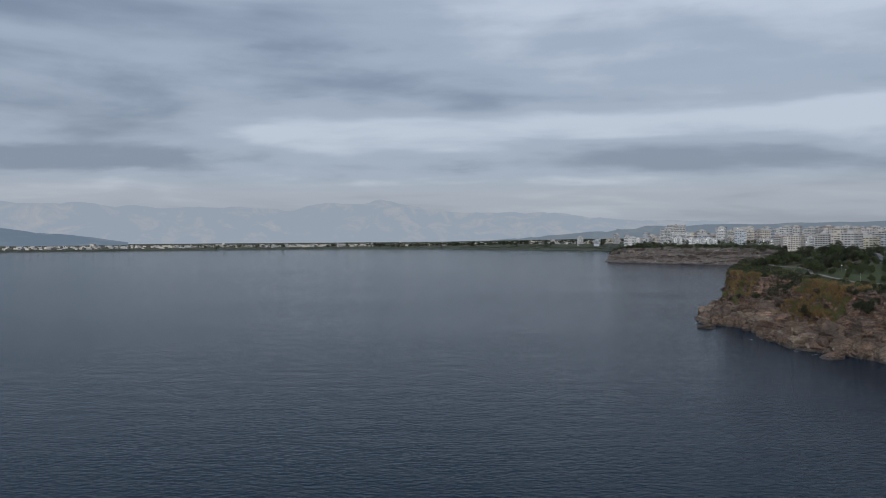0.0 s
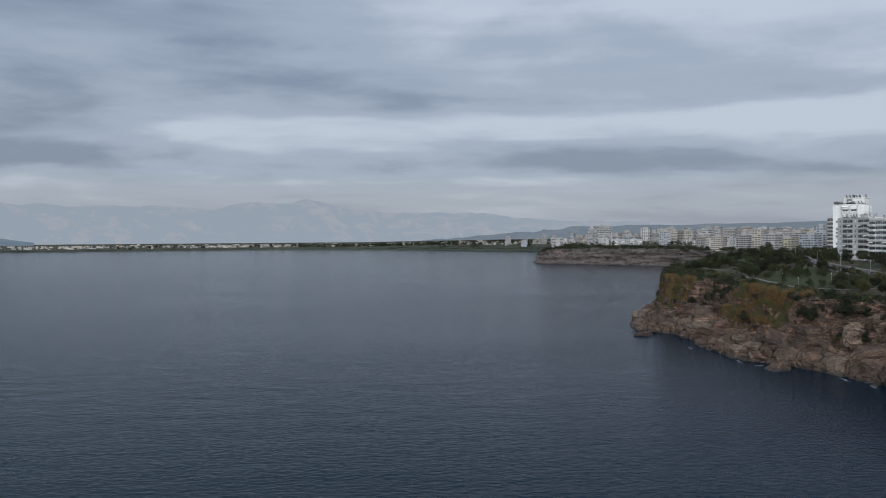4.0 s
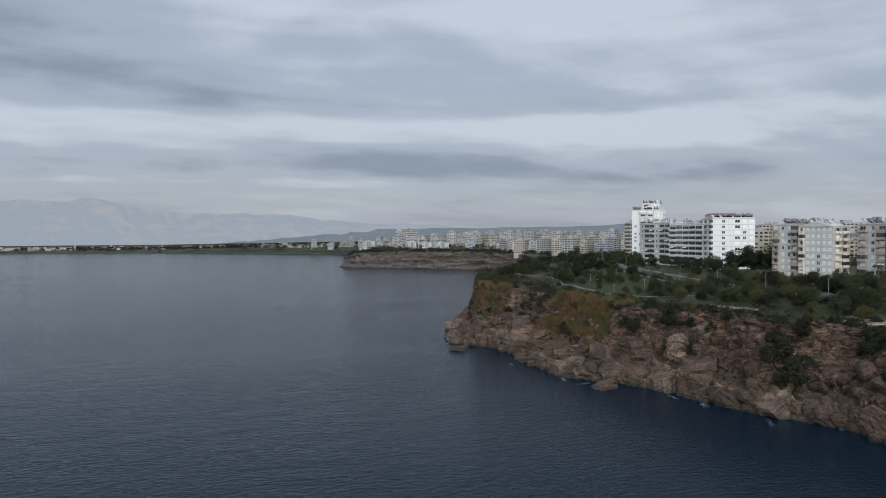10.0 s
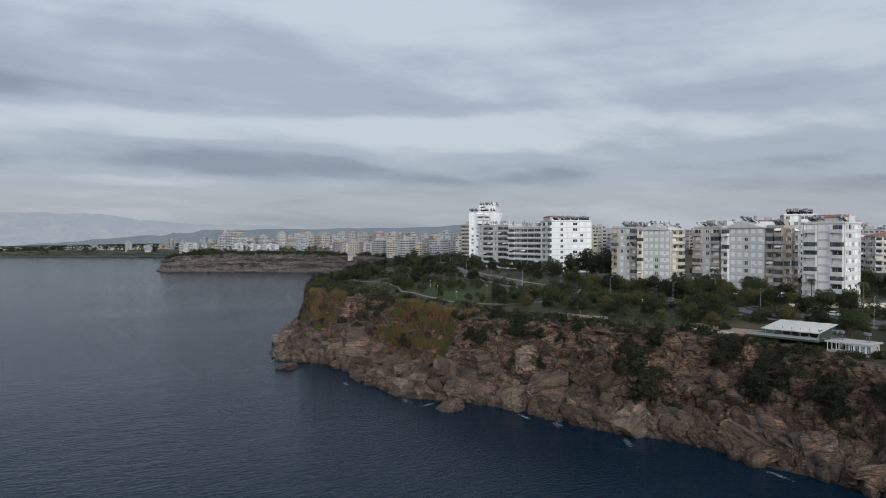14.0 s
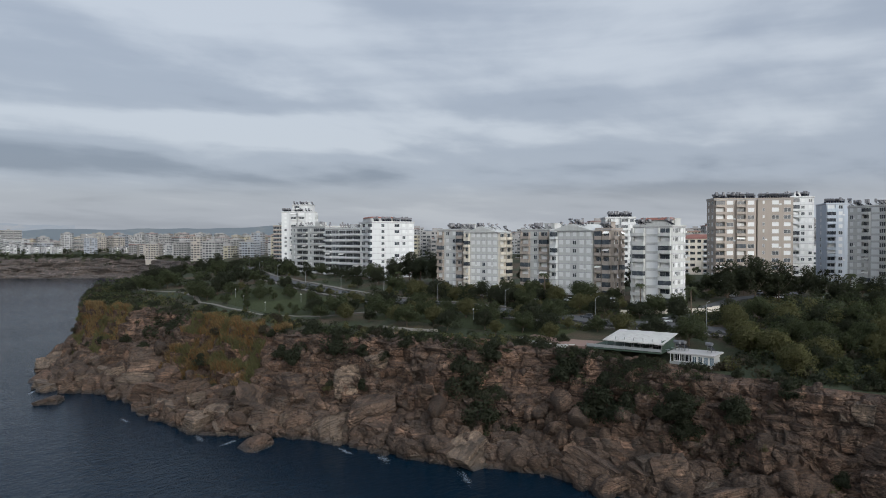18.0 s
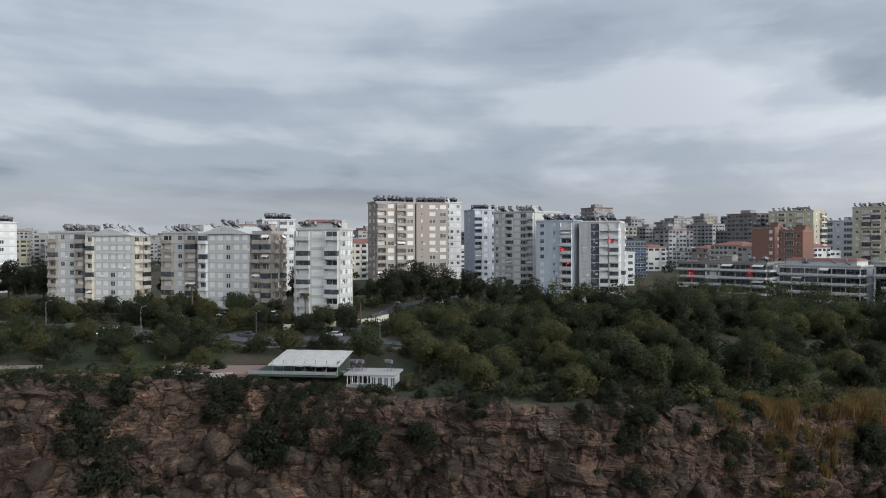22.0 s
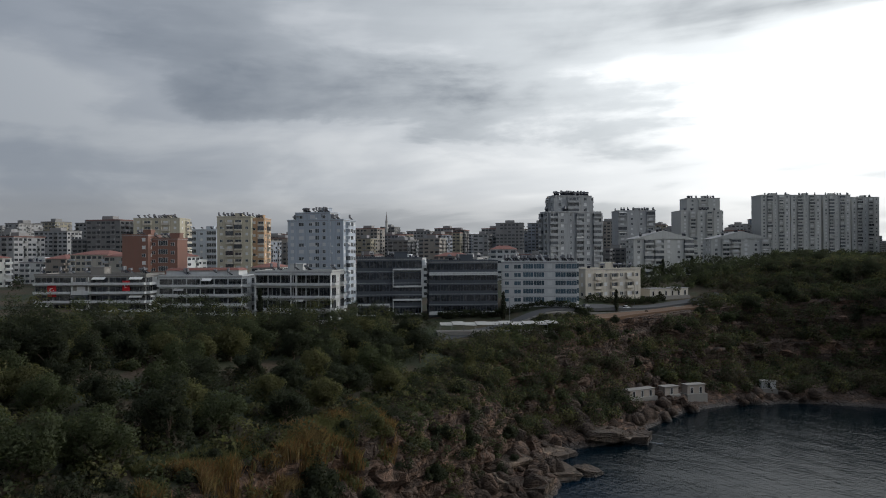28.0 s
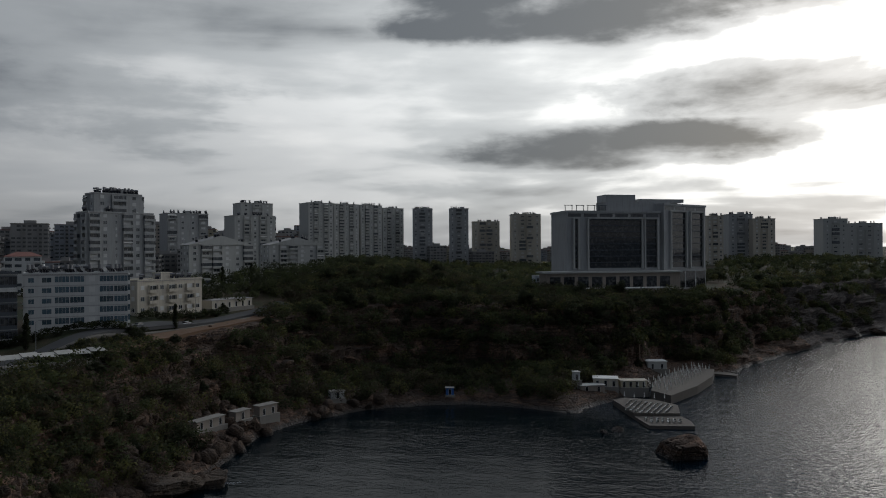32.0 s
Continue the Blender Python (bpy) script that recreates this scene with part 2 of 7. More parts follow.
def sea_material():
    m = bpy.data.materials.new("sea_water")
    m.use_nodes = True
    n = Nodes(m.node_tree)
    place = n.add("ShaderNodeNewGeometry").outputs["Position"]
    long = n.noise(n.vec("MULTIPLY", place, (0.05, 0.11, 1)), 1.0, 3.0, 0.5, 0.4)
    chop = n.noise(n.vec("MULTIPLY", place, (0.42, 0.80, 1)), 1.0, 4.0, 0.5, 0.5)
    ripple = n.noise(n.vec("MULTIPLY", place, (1.2, 2.4, 1)), 1.0, 3.0, 0.55)
    slick = n.noise(n.vec("MULTIPLY", place, (0.0035, 0.014, 1)), 1.0, 4.0, 0.5, 0.8)
    # the sheltered cove lies calmer than the open sea
    off = n.vec("MULTIPLY", n.vec("SUBTRACT", place, (205.0, -60.0, 0.0)), (1 / 90, 1 / 90, 0.0))
    shelter = n.ramp(n.vec("DOT_PRODUCT", off, off), [(0.35, 0.45), (1.0, 1.0)], True)
    calm = n.math("MULTIPLY", n.ramp(slick, [(0.36, 0.70), (0.62, 1.0)]), shelter)
    h = n.math("ADD", n.math("MULTIPLY", long, 0.3), n.math("ADD", n.math("MULTIPLY", chop, n.math("MULTIPLY", calm, 0.36)), n.math("MULTIPLY", ripple, n.math("MULTIPLY", calm, 0.05))))
    open_sea = n.mix(slick, (0.0008, 0.0080, 0.0165, 1), (0.0011, 0.0100, 0.0200, 1))
    col = n.mix(n.ramp(n.vec("DOT_PRODUCT", off, off), [(0.45, 0.0), (1.3, 1.0)], True), (0.0011, 0.0050, 0.0075, 1), open_sea)
    b = n.add("ShaderNodeBsdfPrincipled", {"Base Color": col, "Roughness": 0.10, "IOR": 1.33, "Specular IOR Level": 0.16})
    n.put(b.inputs["Normal"], n.add("ShaderNodeBump", {"Height": h, "Strength": 1.0, "Distance": 1.0}).outputs[0])
    n.put(n.add("ShaderNodeOutputMaterial").inputs[0], b)
    return m


def ground_material():
    """Plateau soil, dry grass and paving, by patches."""
    m = bpy.data.materials.new("ground")
    m.use_nodes = True
    n = Nodes(m.node_tree)
    geo = n.add("ShaderNodeNewGeometry")
    place = geo.outputs["Position"]
    patch = n.noise(place, 0.035, 5.0, 0.6, 0.5)
    tuft = n.noise(place, 0.9, 7.0, 0.7)
    grass = n.mix(tuft, (0.018, 0.024, 0.013, 1), (0.046, 0.054, 0.028, 1))
    soil = n.mix(tuft, (0.040, 0.029, 0.020, 1), (0.085, 0.062, 0.040, 1))
    col = n.mix(n.ramp(patch, [(0.47, 0.0), (0.60, 1.0)]), grass, soil)
    b = n.add("ShaderNodeBsdfPrincipled", {"Base Color": col, "Roughness": 0.95, "Specular IOR Level": 0.2})
    n.put(b.inputs["Normal"], n.add("ShaderNodeBump", {"Height": tuft, "Strength": 0.8, "Distance": 0.25}).outputs[0])
    n.put(n.add("ShaderNodeOutputMaterial").inputs[0], b)
    return m


def haze_glow_material(name, low, high, glow):
    """A far range that glows by itself, haze put into its colour, with pale rock faces."""
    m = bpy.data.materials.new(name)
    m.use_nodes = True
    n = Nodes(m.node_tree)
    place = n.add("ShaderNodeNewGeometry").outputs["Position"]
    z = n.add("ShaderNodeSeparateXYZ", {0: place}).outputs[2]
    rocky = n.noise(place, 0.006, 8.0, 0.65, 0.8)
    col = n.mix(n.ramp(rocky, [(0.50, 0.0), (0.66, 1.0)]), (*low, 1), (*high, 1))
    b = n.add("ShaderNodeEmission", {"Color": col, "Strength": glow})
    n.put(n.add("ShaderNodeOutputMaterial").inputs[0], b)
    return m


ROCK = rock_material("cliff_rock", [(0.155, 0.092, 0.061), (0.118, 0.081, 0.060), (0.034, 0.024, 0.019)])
# headland copy of cliff_rock, its tints greyed to stand in for haze
HAZED_ROCK = rock_material("grey_cliff_rock", [(0.128, 0.100, 0.086), (0.104, 0.088, 0.080), (0.058, 0.052, 0.049)])
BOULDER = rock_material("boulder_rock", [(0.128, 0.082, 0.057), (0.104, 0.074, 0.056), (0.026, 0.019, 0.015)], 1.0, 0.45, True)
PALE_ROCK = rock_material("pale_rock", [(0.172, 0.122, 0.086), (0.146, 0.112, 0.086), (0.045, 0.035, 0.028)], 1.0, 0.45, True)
SEA = sea_material()
GROUND = ground_material()
GLASS = glass_material("window_glass", (0.035, 0.042, 0.05))
GLASS_BLUE = glass_material("blue_glass", (0.05, 0.085, 0.11), 0.05)
GLASS_DARK = glass_material("dark_glass", (0.012, 0.014, 0.018), 0.05)
WHITE = mat("white_render", (0.53, 0.535, 0.53), 0.85, 0.06, 0.6, grime=0.2)
WHITE_OLD = mat("old_white_render", (0.445, 0.445, 0.425), 0.9, 0.08, 0.6, grime=0.22)
CREAM = mat("cream_render", (0.52, 0.475, 0.40), 0.9, 0.08, 0.6, grime=0.35)
TAN = mat("tan_render", (0.30, 0.258, 0.222), 0.9, 0.10, 0.6, grime=0.3)
GREY = mat("grey_render", (0.37, 0.375, 0.375), 0.9, 0.10, 0.6, grime=0.4)
BLUEGREY = mat("blue_grey_render", (0.43, 0.47, 0.52), 0.85, 0.08, 0.6, grime=0.3)
DARKGREY = mat("dark_grey_cladding", (0.055, 0.064, 0.078), 0.5, 0.10, 0.8)
YELLOW = mat("yellow_render", (0.46, 0.42, 0.32), 0.9, 0.08, 0.6, grime=0.35)
ORANGE = mat("orange_render", (0.47, 0.31, 0.19), 0.9, 0.08, 0.6, grime=0.3)
GREEN = mat("pale_green_render", (0.40, 0.43, 0.38), 0.9, 0.08, 0.6, grime=0.3)
BRICK = mat("red_brown_brick", (0.215, 0.112, 0.085), 0.9, 0.15, 1.0, grime=0.2)
TILE = mat("red_roof_tile", (0.20, 0.085, 0.066), 0.85, 0.22, 1.5, bump=0.05, bump_scale=3.0)
ROOF = mat("flat_roof_screed", (0.30, 0.29, 0.28), 0.95, 0.2, 0.5)
CONCRETE = mat("concrete", (0.22, 0.205, 0.185), 0.92, 0.15, 0.8, grime=0.3)
PAVING = mat("paving", (0.115, 0.105, 0.093), 0.9, 0.15, 0.8)
ASPHALT = mat("asphalt", (0.055, 0.056, 0.058), 0.9, 0.2, 0.6)
FRAME = mat("window_frame", (0.50, 0.50, 0.49), 0.5, 0.06)
SHUTTER = mat("roller_shutter", (0.60, 0.60, 0.59), 0.6, 0.08)
STEEL = mat("tank_steel", (0.20, 0.20, 0.21), 0.4, 0.12, metal=0.6)
PANEL = mat("solar_panel", (0.02, 0.025, 0.045), 0.15, 0.1)
CANOPY = mat("weathered_canvas", (0.38, 0.37, 0.345), 0.85, 0.15, grime=0.4)
AWNING = mat("white_canvas", (0.72, 0.71, 0.68), 0.8, 0.07, grime=0.15)
RED = mat("red_cloth", (0.55, 0.02, 0.025), 0.8, 0.08)
BLUE = mat("blue_panel", (0.03, 0.12, 0.38), 0.5, 0.08)
RUST = mat("rusty_metal", (0.16, 0.075, 0.045), 0.9, 0.3)
METAL = mat("painted_metal", (0.20, 0.21, 0.21), 0.5, 0.1)
BARK = mat("bark", (0.10, 0.075, 0.055), 0.95, 0.3, 2.0, bump=0.05)
LEAF_DARK = mat("dark_foliage", (0.036, 0.040, 0.027), 0.8, 0.4, 1.2, island=True, jitter=0.12, spec=0.04, through_light=0.4)
LEAF = mat("green_foliage", (0.057, 0.065, 0.037), 0.8, 0.4, 1.2, island=True, jitter=0.12, spec=0.04, through_light=0.4)
LEAF_OLIVE = mat("olive_foliage", (0.088, 0.085, 0.043), 0.8, 0.35, 1.2, island=True, jitter=0.12, spec=0.04, through_light=0.4)
LEAF_GREY = mat("grey_foliage", (0.056, 0.048, 0.036), 0.85, 0.3, 1.2, island=True, jitter=0.12, spec=0.04, through_light=0.4)
REED = mat("dry_reed", (0.150, 0.084, 0.040), 0.9, 0.4, 1.0, island=True, jitter=0.35, spec=0.05, through_light=0.35)
GRASS = mat("lawn", (0.030, 0.037, 0.014), 0.95, 0.4, 1.0, bump=0.08, spec=0.2)
SOIL = mat("red_brown_earth", (0.115, 0.066, 0.038), 0.95, 0.35, 0.8, bump=0.1, bump_scale=2.0)
CANVAS_GREEN = mat("dark_green_canvas", (0.03, 0.05, 0.035), 0.8, 0.15)
CAR_WHITE = mat("white_car_paint", (0.75, 0.75, 0.75), 0.3, 0.03)
CAR_DARK = mat("dark_car_paint", (0.05, 0.055, 0.065), 0.3, 0.05)
CAR_SILVER = mat("silver_car_paint", (0.40, 0.41, 0.42), 0.3, 0.05, metal=0.4)
RUBBER = mat("rubber", (0.02, 0.02, 0.02), 0.9, 0.1)
FOAM = mat("sea_foam", (0.20, 0.22, 0.24), 0.9, 0.3, 3.0)
# wall colours greyed and darkened in the base colour for the distance haze
HAZED_WALLS = [mat("far_render", c, 0.9, 0.1, 0.3, grime=0.3) for c in ((0.31, 0.31, 0.31), (0.25, 0.245, 0.24), (0.30, 0.27, 0.235), (0.18, 0.175, 0.17), (0.23, 0.25, 0.28), (0.30, 0.27, 0.20), (0.19, 0.10, 0.085))]
DECK = mat("weathered_deck", (0.115, 0.100, 0.086), 0.9, 0.2, 0.8, grime=0.3)
DRY_STRAW = mat("dry_straw", (0.140, 0.098, 0.052), 0.9, 0.35, 1.0, island=True, jitter=0.35, spec=0.05, through_light=0.35)
# scrub tone on the far shore cliffs that also stands in for haze
HAZED_SHORE = mat("shore_scrub", (0.030, 0.036, 0.026), 0.95, 0.4, 0.05)

# ---- mesh helpers ----
class Mesh:
    """Collects faces for one mesh object; boxes, prisms and loose polygons with a material slot each."""

    def __init__(self):
        self.v, self.f, self.m = [], [], []

    def face(self, points, slot=0):
        i = len(self.v)
        self.v += [tuple(p) for p in points]
        self.f.append(tuple(range(i, i + len(points))))
        self.m.append(slot)

    def box(self, x0, x1, y0, y1, z0, z1, slot=0):
        i = len(self.v)
        self.v += [(x0, y0, z0), (x1, y0, z0), (x1, y1, z0), (x0, y1, z0), (x0, y0, z1), (x1, y0, z1), (x1, y1, z1), (x0, y1, z1)]
        for q in ((0, 3, 2, 1), (4, 5, 6, 7), (0, 1, 5, 4), (1, 2, 6, 5), (2, 3, 7, 6), (3, 0, 4, 7)):
            self.f.append(tuple(i + k for k in q))
            self.m.append(slot)

    def prism(self, outline, z0, z1, slot=0, top=None):
        """An upright prism over a flat outline given anticlockwise."""
        n, i = len(outline), len(self.v)
        self.v += [(x, y, z0) for x, y in outline] + [(x, y, z1) for x, y in outline]
        self.f += [tuple(range(i + n - 1, i - 1, -1)), tuple(range(i + n, i + 2 * n))]
        self.m += [slot, slot if top is None else top]
        for k in range(n):
            j = (k + 1) % n
            self.f.append((i + k, i + j, i + n + j, i + n + k))
            self.m.append(slot)

    def tube(self, a, b, r0, r1, sides=6, slot=0):
        a, b = Vector(a), Vector(b)
        axis = (b - a).normalized()
        u = axis.orthogonal().normalized()
        w = axis.cross(u)
        i = len(self.v)
        for c, r in ((a, r0), (b, r1)):
            for k in range(sides):
                t = 2 * math.pi * k / sides
                self.v.append(tuple(c + r * (math.cos(t) * u + math.sin(t) * w)))
        for k in range(sides):
            j = (k + 1) % sides
            self.f.append((i + k, i + j, i + sides + j, i + sides + k))
            self.m.append(slot)
        self.f += [tuple(range(i + sides - 1, i - 1, -1)), tuple(range(i + sides, i + 2 * sides))]
        self.m += [slot, slot]

    def data(self, name, mats, smooth=False):
        me = bpy.data.meshes.new(name)
        me.from_pydata(self.v, [], self.f)
        for m in mats if isinstance(mats, (list, tuple)) else [mats]:
            me.materials.append(m)
        me.polygons.foreach_set("material_index", self.m)
        if smooth:
            me.polygons.foreach_set("use_smooth", [True] * len(self.f))
        me.update()
        return me


def part(name, mesh, mats, parent=None, label="", at=None, smooth=False):
    """Links a mesh as one object, under a thing or a part."""
    ob = new(name, mesh if isinstance(mesh, bpy.types.Mesh) else mesh.data(name, mats, smooth))
    if parent:
        ob.parent = parent
    if at is not None:
        ob.matrix_local = at
    return tagged(ob, label)


def smoothstep(a, b, x):
    t = min(1.0, max(0.0, (x - a) / (b - a)))
    return t * t * (3 - 2 * t)


# ---- the land: one sheet from the waterline over the cliff to the horizon ----
# stations along the coast: waterline x, y; cliff edge x, y, z; bearing of the inland line; spacing along the coast
FAR_SHORE = [
    (-2600, 1500, -2650, 1540, 8, -48, 60), (-1441, 2301, -1445, 2320, 6, -33, 40), (-953, 2464, -955, 2480, 6, -21, 30), (-390, 2653, -390, 2668, 7, -9, 30),
    (-8, 2574, -5, 2590, 9, 0, 25), (260, 2390, 270, 2405, 17, 6, 20), (485, 2201, 500, 2215, 21, 10, 20), (560, 1750, 580, 1760, 22, 16, 25),
    (420, 1420, 430, 1415, 24, 24, 12),
]
CAPE = [
    (296, 1300, 312, 1305, 19, 29, 6), (300, 1262, 325, 1285, 24, 31, 5), (369, 1214, 385, 1240, 27, 34, 5), (462, 1138, 480, 1160, 27, 38, 5),
    (500, 1070, 525, 1090, 26, 43, 8), (480, 900, 510, 905, 26, 51, 12), (400, 740, 430, 735, 26, 60, 8), (290, 610, 310, 595, 27, 70, 4),
    (206, 527, 226, 525, 27, 76, 1.6), (186, 482, 203, 487, 28, 79, 1.2), (163, 435, 181, 441, 26, 82, 1.0), (150, 404, 187, 408, 26.5, 84, 1.0), (156, 372, 193, 372, 26, 85, 1.0),
]
CLIFFS = [
    (152, 336, 191, 336, 25, 86, 0.85), (149, 306, 188, 306, 25, 87, 0.85), (163, 288, 190, 284, 26, 88, 0.85), (171, 264, 191, 266, 26, 89, 0.85),
    (173, 242, 195, 243, 26, 90, 0.85), (178, 228, 203, 229, 26, 91, 0.85), (183, 214, 205, 213, 26, 92, 0.85), (182, 198, 206, 195, 25, 93, 0.85),
    (184, 180, 205, 180, 24.3, 94, 0.85), (184, 158, 200, 157, 25, 95, 0.85), (184, 136, 201, 137, 25, 97, 0.85), (192, 108, 207, 116, 24, 99, 0.85),
]
COVE = [
    (204, 80, 221, 84, 23, 101, 0.85), (212, 56, 231, 66, 21, 103, 0.85), (224, 28, 246, 40, 21, 106, 0.85), (243, 10, 264, 22, 22, 109, 0.85),
    (240, -14, 279, -6, 24, 113, 0.85), (246, -42, 288, -36, 26.5, 118, 1.4), (247, -70, 296, -72, 28, 124, 1.6), (234, -98, 297, -112, 29, 131, 1.8),
    (211, -113, 282, -160, 31, 138, 2.0), (187, -115, 252, -185, 34, 146, 2.0), (162, -109, 218, -190, 32, 153, 2.0), (160, -118, 190, -192, 31, 160, 2.0),
]
SOUTH = [
    (153, -136, 168, -196, 30, 167, 2.0), (142, -166, 153, -212, 30, 171, 2.0), (128, -198, 139, -234, 30, 174, 2.5), (104, -216, 112, -262, 31, 177, 3),
    (70, -286, 80, -330, 33, 182, 4), (-9, -416, 5, -455, 34, 189, 8), (-150, -640, -130, -690, 32, 198, 20), (-500, -1100, -480, -1150, 30, 208, 50),
    (-1400, -2200, -1400, -2260, 25, 213, 90),
]
COAST = FAR_SHORE + CAPE + CLIFFS + COVE + SOUTH
INLAND = [1.5, 4, 8, 14, 22, 32, 46, 64, 86, 112, 145, 185, 240, 310, 400, 520, 680, 880, 1150, 1500, 1950, 2500, 3200, 4000, 5600]
RISE = [(0, 0), (80, 5), (300, 8), (1000, 11), (2000, 18), (2800, 30), (3600, 40), (5000, 45), (9000, 45)]
CLIFF = [(0, -0.14), (0.07, 0.0), (0.14, 0.08), (0.42, 0.18), (0.55, 0.28), (0.60, 0.52), (0.70, 0.56), (0.735, 0.77), (0.80, 0.80), (0.835, 0.96), (1.0, 1.0)]
COVE_RISE = [(0, 0), (5, 0.4), (14, 3.8), (32, 5.8), (60, 6.6), (120, 7.5), (300, 8), (9000, 45)]
HILLS = [(258, -192, 34, 9), (20, -640, 120, 9), (440, -700, 250, 8), (520, 380, 300, 4)]


def lerp_table(table, x):
    for (x0, y0), (x1, y1) in zip(table, table[1:]):
        if x <= x1:
            return y0 + (y1 - y0) * (x - x0) / (x1 - x0)
    return table[-1][1]


def hills(x, y):
    return sum(h * math.exp(-((x - a) ** 2 + (y - b) ** 2) / (2 * s * s)) for a, b, s, h in HILLS)


def catmull(a, b, c, d, t):
    return tuple(0.5 * (2 * q + (r - p) * t + (2 * p - 5 * q + 4 * r - s) * t * t + (3 * q - p - 3 * r + s) * t ** 3) for p, q, r, s in zip(a, b, c, d))


def stations():
    out = []
    for i in range(len(COAST) - 1):
        a, b = COAST[i], COAST[i + 1]
        before, after = COAST[max(i - 1, 0)], COAST[min(i + 2, len(COAST) - 1)]
        gap = max(math.hypot(b[0] - a[0], b[1] - a[1]), math.hypot(b[2] - a[2], b[3] - a[3]))
        n = max(1, int(gap / ((a[6] + b[6]) / 2)))
        near = 150 < i * 10 and a[6] < 3
        for k in range(n):
            t = k / n
            out.append(catmull(before, a, b, after, t) if near else tuple(p + (q - p) * t for p, q in zip(a, b)))
    out.append(COAST[-1])
    return out


def crag(p, wall):
    """Blocky rock relief at a place, in metres: joint blocks with open cracks, beds and broad swells. wall: 0 on the scree, 1 on the faces."""
    q = p + noise.noise_vector(p / 8) * 2.0
    d, c = noise.voronoi(Vector((q.x / 4.6, q.y / 4.6, q.z / 3.4)))
    block = noise.cell(c[0] * 3.7)
    open_joint = max(0, 0.22 - (d[1] - d[0])) / 0.22
    small = noise.cell((q.x / 1.9 + 7, q.y / 1.9, q.z / 1.4))
    big = noise.fractal((p.x / 16, p.y / 16, p.z / 14), 0.9, 2.0, 3)
    bed = noise.noise((p.x / 30, p.y / 30, p.z / 1.5))
    return 1.9 * big + (0.4 + 0.6 * wall) * (1.2 * block - 1.3 * open_joint + 0.3 * small) + 1.0 * wall * bed


def build_land():
    rows = stations()
    v, f, slots = [], [], []
    us = [i * 0.02 for i in range(28)] + [0.56 + i * 0.0095 for i in range(33)] + [0.875, 0.90, 0.93, 0.965, 1.0]
    cols = len(us)
    depth = cols + len(INLAND)
    for w in rows:
        wx, wy, ex, ey, ez, bearing, step = w
        far = step > 2.9
        out = Vector((wx - ex, wy - ey, 0))
        span = out.length
        out = out.normalized() if span > 0.01 else Vector((-1, 0, 0))
        for u in us:
            x, y = wx + (ex - wx) * u, wy + (ey - wy) * u
            g = lerp_table(CLIFF, u)
            wob = noise.noise((x / 30, y / 30, 3.1))
            if not far:
                g = lerp_table(CLIFF, min(1, max(0, u + 0.15 * wob * math.sin(math.pi * u))))
            p = Vector((x, y, ez * g))
            fade = math.sin(math.pi * min(1, 0.12 + u * 0.84)) ** 0.6
            if not far:
                k = crag(p, smoothstep(0.3, 0.6, u)) * fade
                p += out * k * 1.0 + Vector((0, 0, 0.18 * k))
            else:
                k = noise.fractal((x / 22, y / 22, p.z / 9), 0.8, 2.0, 4) * fade
                p += out * k * min(8, span * 0.35) + Vector((0, 0, 1.5 * k))
            v.append(tuple(p))
        far_x, far_y = 4700 * math.sin(radians(bearing)), 4700 * math.cos(radians(bearing))
        run = math.hypot(far_x - ex, far_y - ey)
        way = ((far_x - ex) / run, (far_y - ey) / run)
        for d in INLAND:
            d2 = run if d == INLAND[-1] else min(d, run * 0.97 * d / 4000 if run < 4000 else d)
            x, y = ex + way[0] * d2, ey + way[1] * d2
            rise = lerp_table(RISE, d2)
            rise += max(0, lerp_table(COVE_RISE, d2) - rise) * smoothstep(113, 119, bearing) if d2 < 300 else 0
            rise *= 1 - 0.75 * smoothstep(148, 158, bearing) * (1 - smoothstep(500, 1200, d2))
            z = ez + rise * (0.12 + 0.88 * smoothstep(8, 34, bearing)) + hills(x, y) * smoothstep(0, 70, d2) + 0.7 * noise.noise((x / 17, y / 17, 0)) * smoothstep(0, 12, d2)
            v.append((x, y, z))
    for i in range(len(rows) - 1):
        for j in range(depth - 1):
            a = i * depth + j
            f.append((a, a + 1, a + depth + 1, a + depth))
            # slots 2 and 3 give far cliffs colours with the haze mixed in
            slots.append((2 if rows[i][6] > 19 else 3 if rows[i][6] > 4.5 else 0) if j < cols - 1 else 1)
    me = bpy.data.meshes.new("ground")
    me.from_pydata(v, [], f)
    for m in (ROCK, GROUND, HAZED_SHORE, HAZED_ROCK):
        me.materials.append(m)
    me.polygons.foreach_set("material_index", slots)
    me.update()
    ob = tagged(new("ground", me), "rugged ochre limestone sea cliff with a green plateau on top", "ground", kind="structure")
    return ob, BVHTree.FromPolygons(v, f)


ground, land_tree = build_land()


def ground_z(x, y, default=28.0):
    hit = land_tree.ray_cast(Vector((x, y, 900)), Vector((0, 0, -1)))
    return hit[0].z if hit[0] is not None else default


def build_sea():
    m = Mesh()
    rings, sides = [0, 60, 150, 300, 600, 1200, 2400, 4700], 48
    for a, b in zip(rings, rings[1:]):
        for k in range(sides):
            t0, t1 = 2 * math.pi * k / sides, 2 * math.pi * (k + 1) / sides
            ring = [(r * math.cos(t) + 60, r * math.sin(t) + 60, 0) for r, t in ((a, t0), (b, t0), (b, t1), (a, t1))]
            m.face(ring if a else ring[:1] + ring[1:3])
    ob = part("water", m, SEA)
    tagged(ob, "dark blue rippled open sea under clouds", "water", kind="structure")


build_sea()


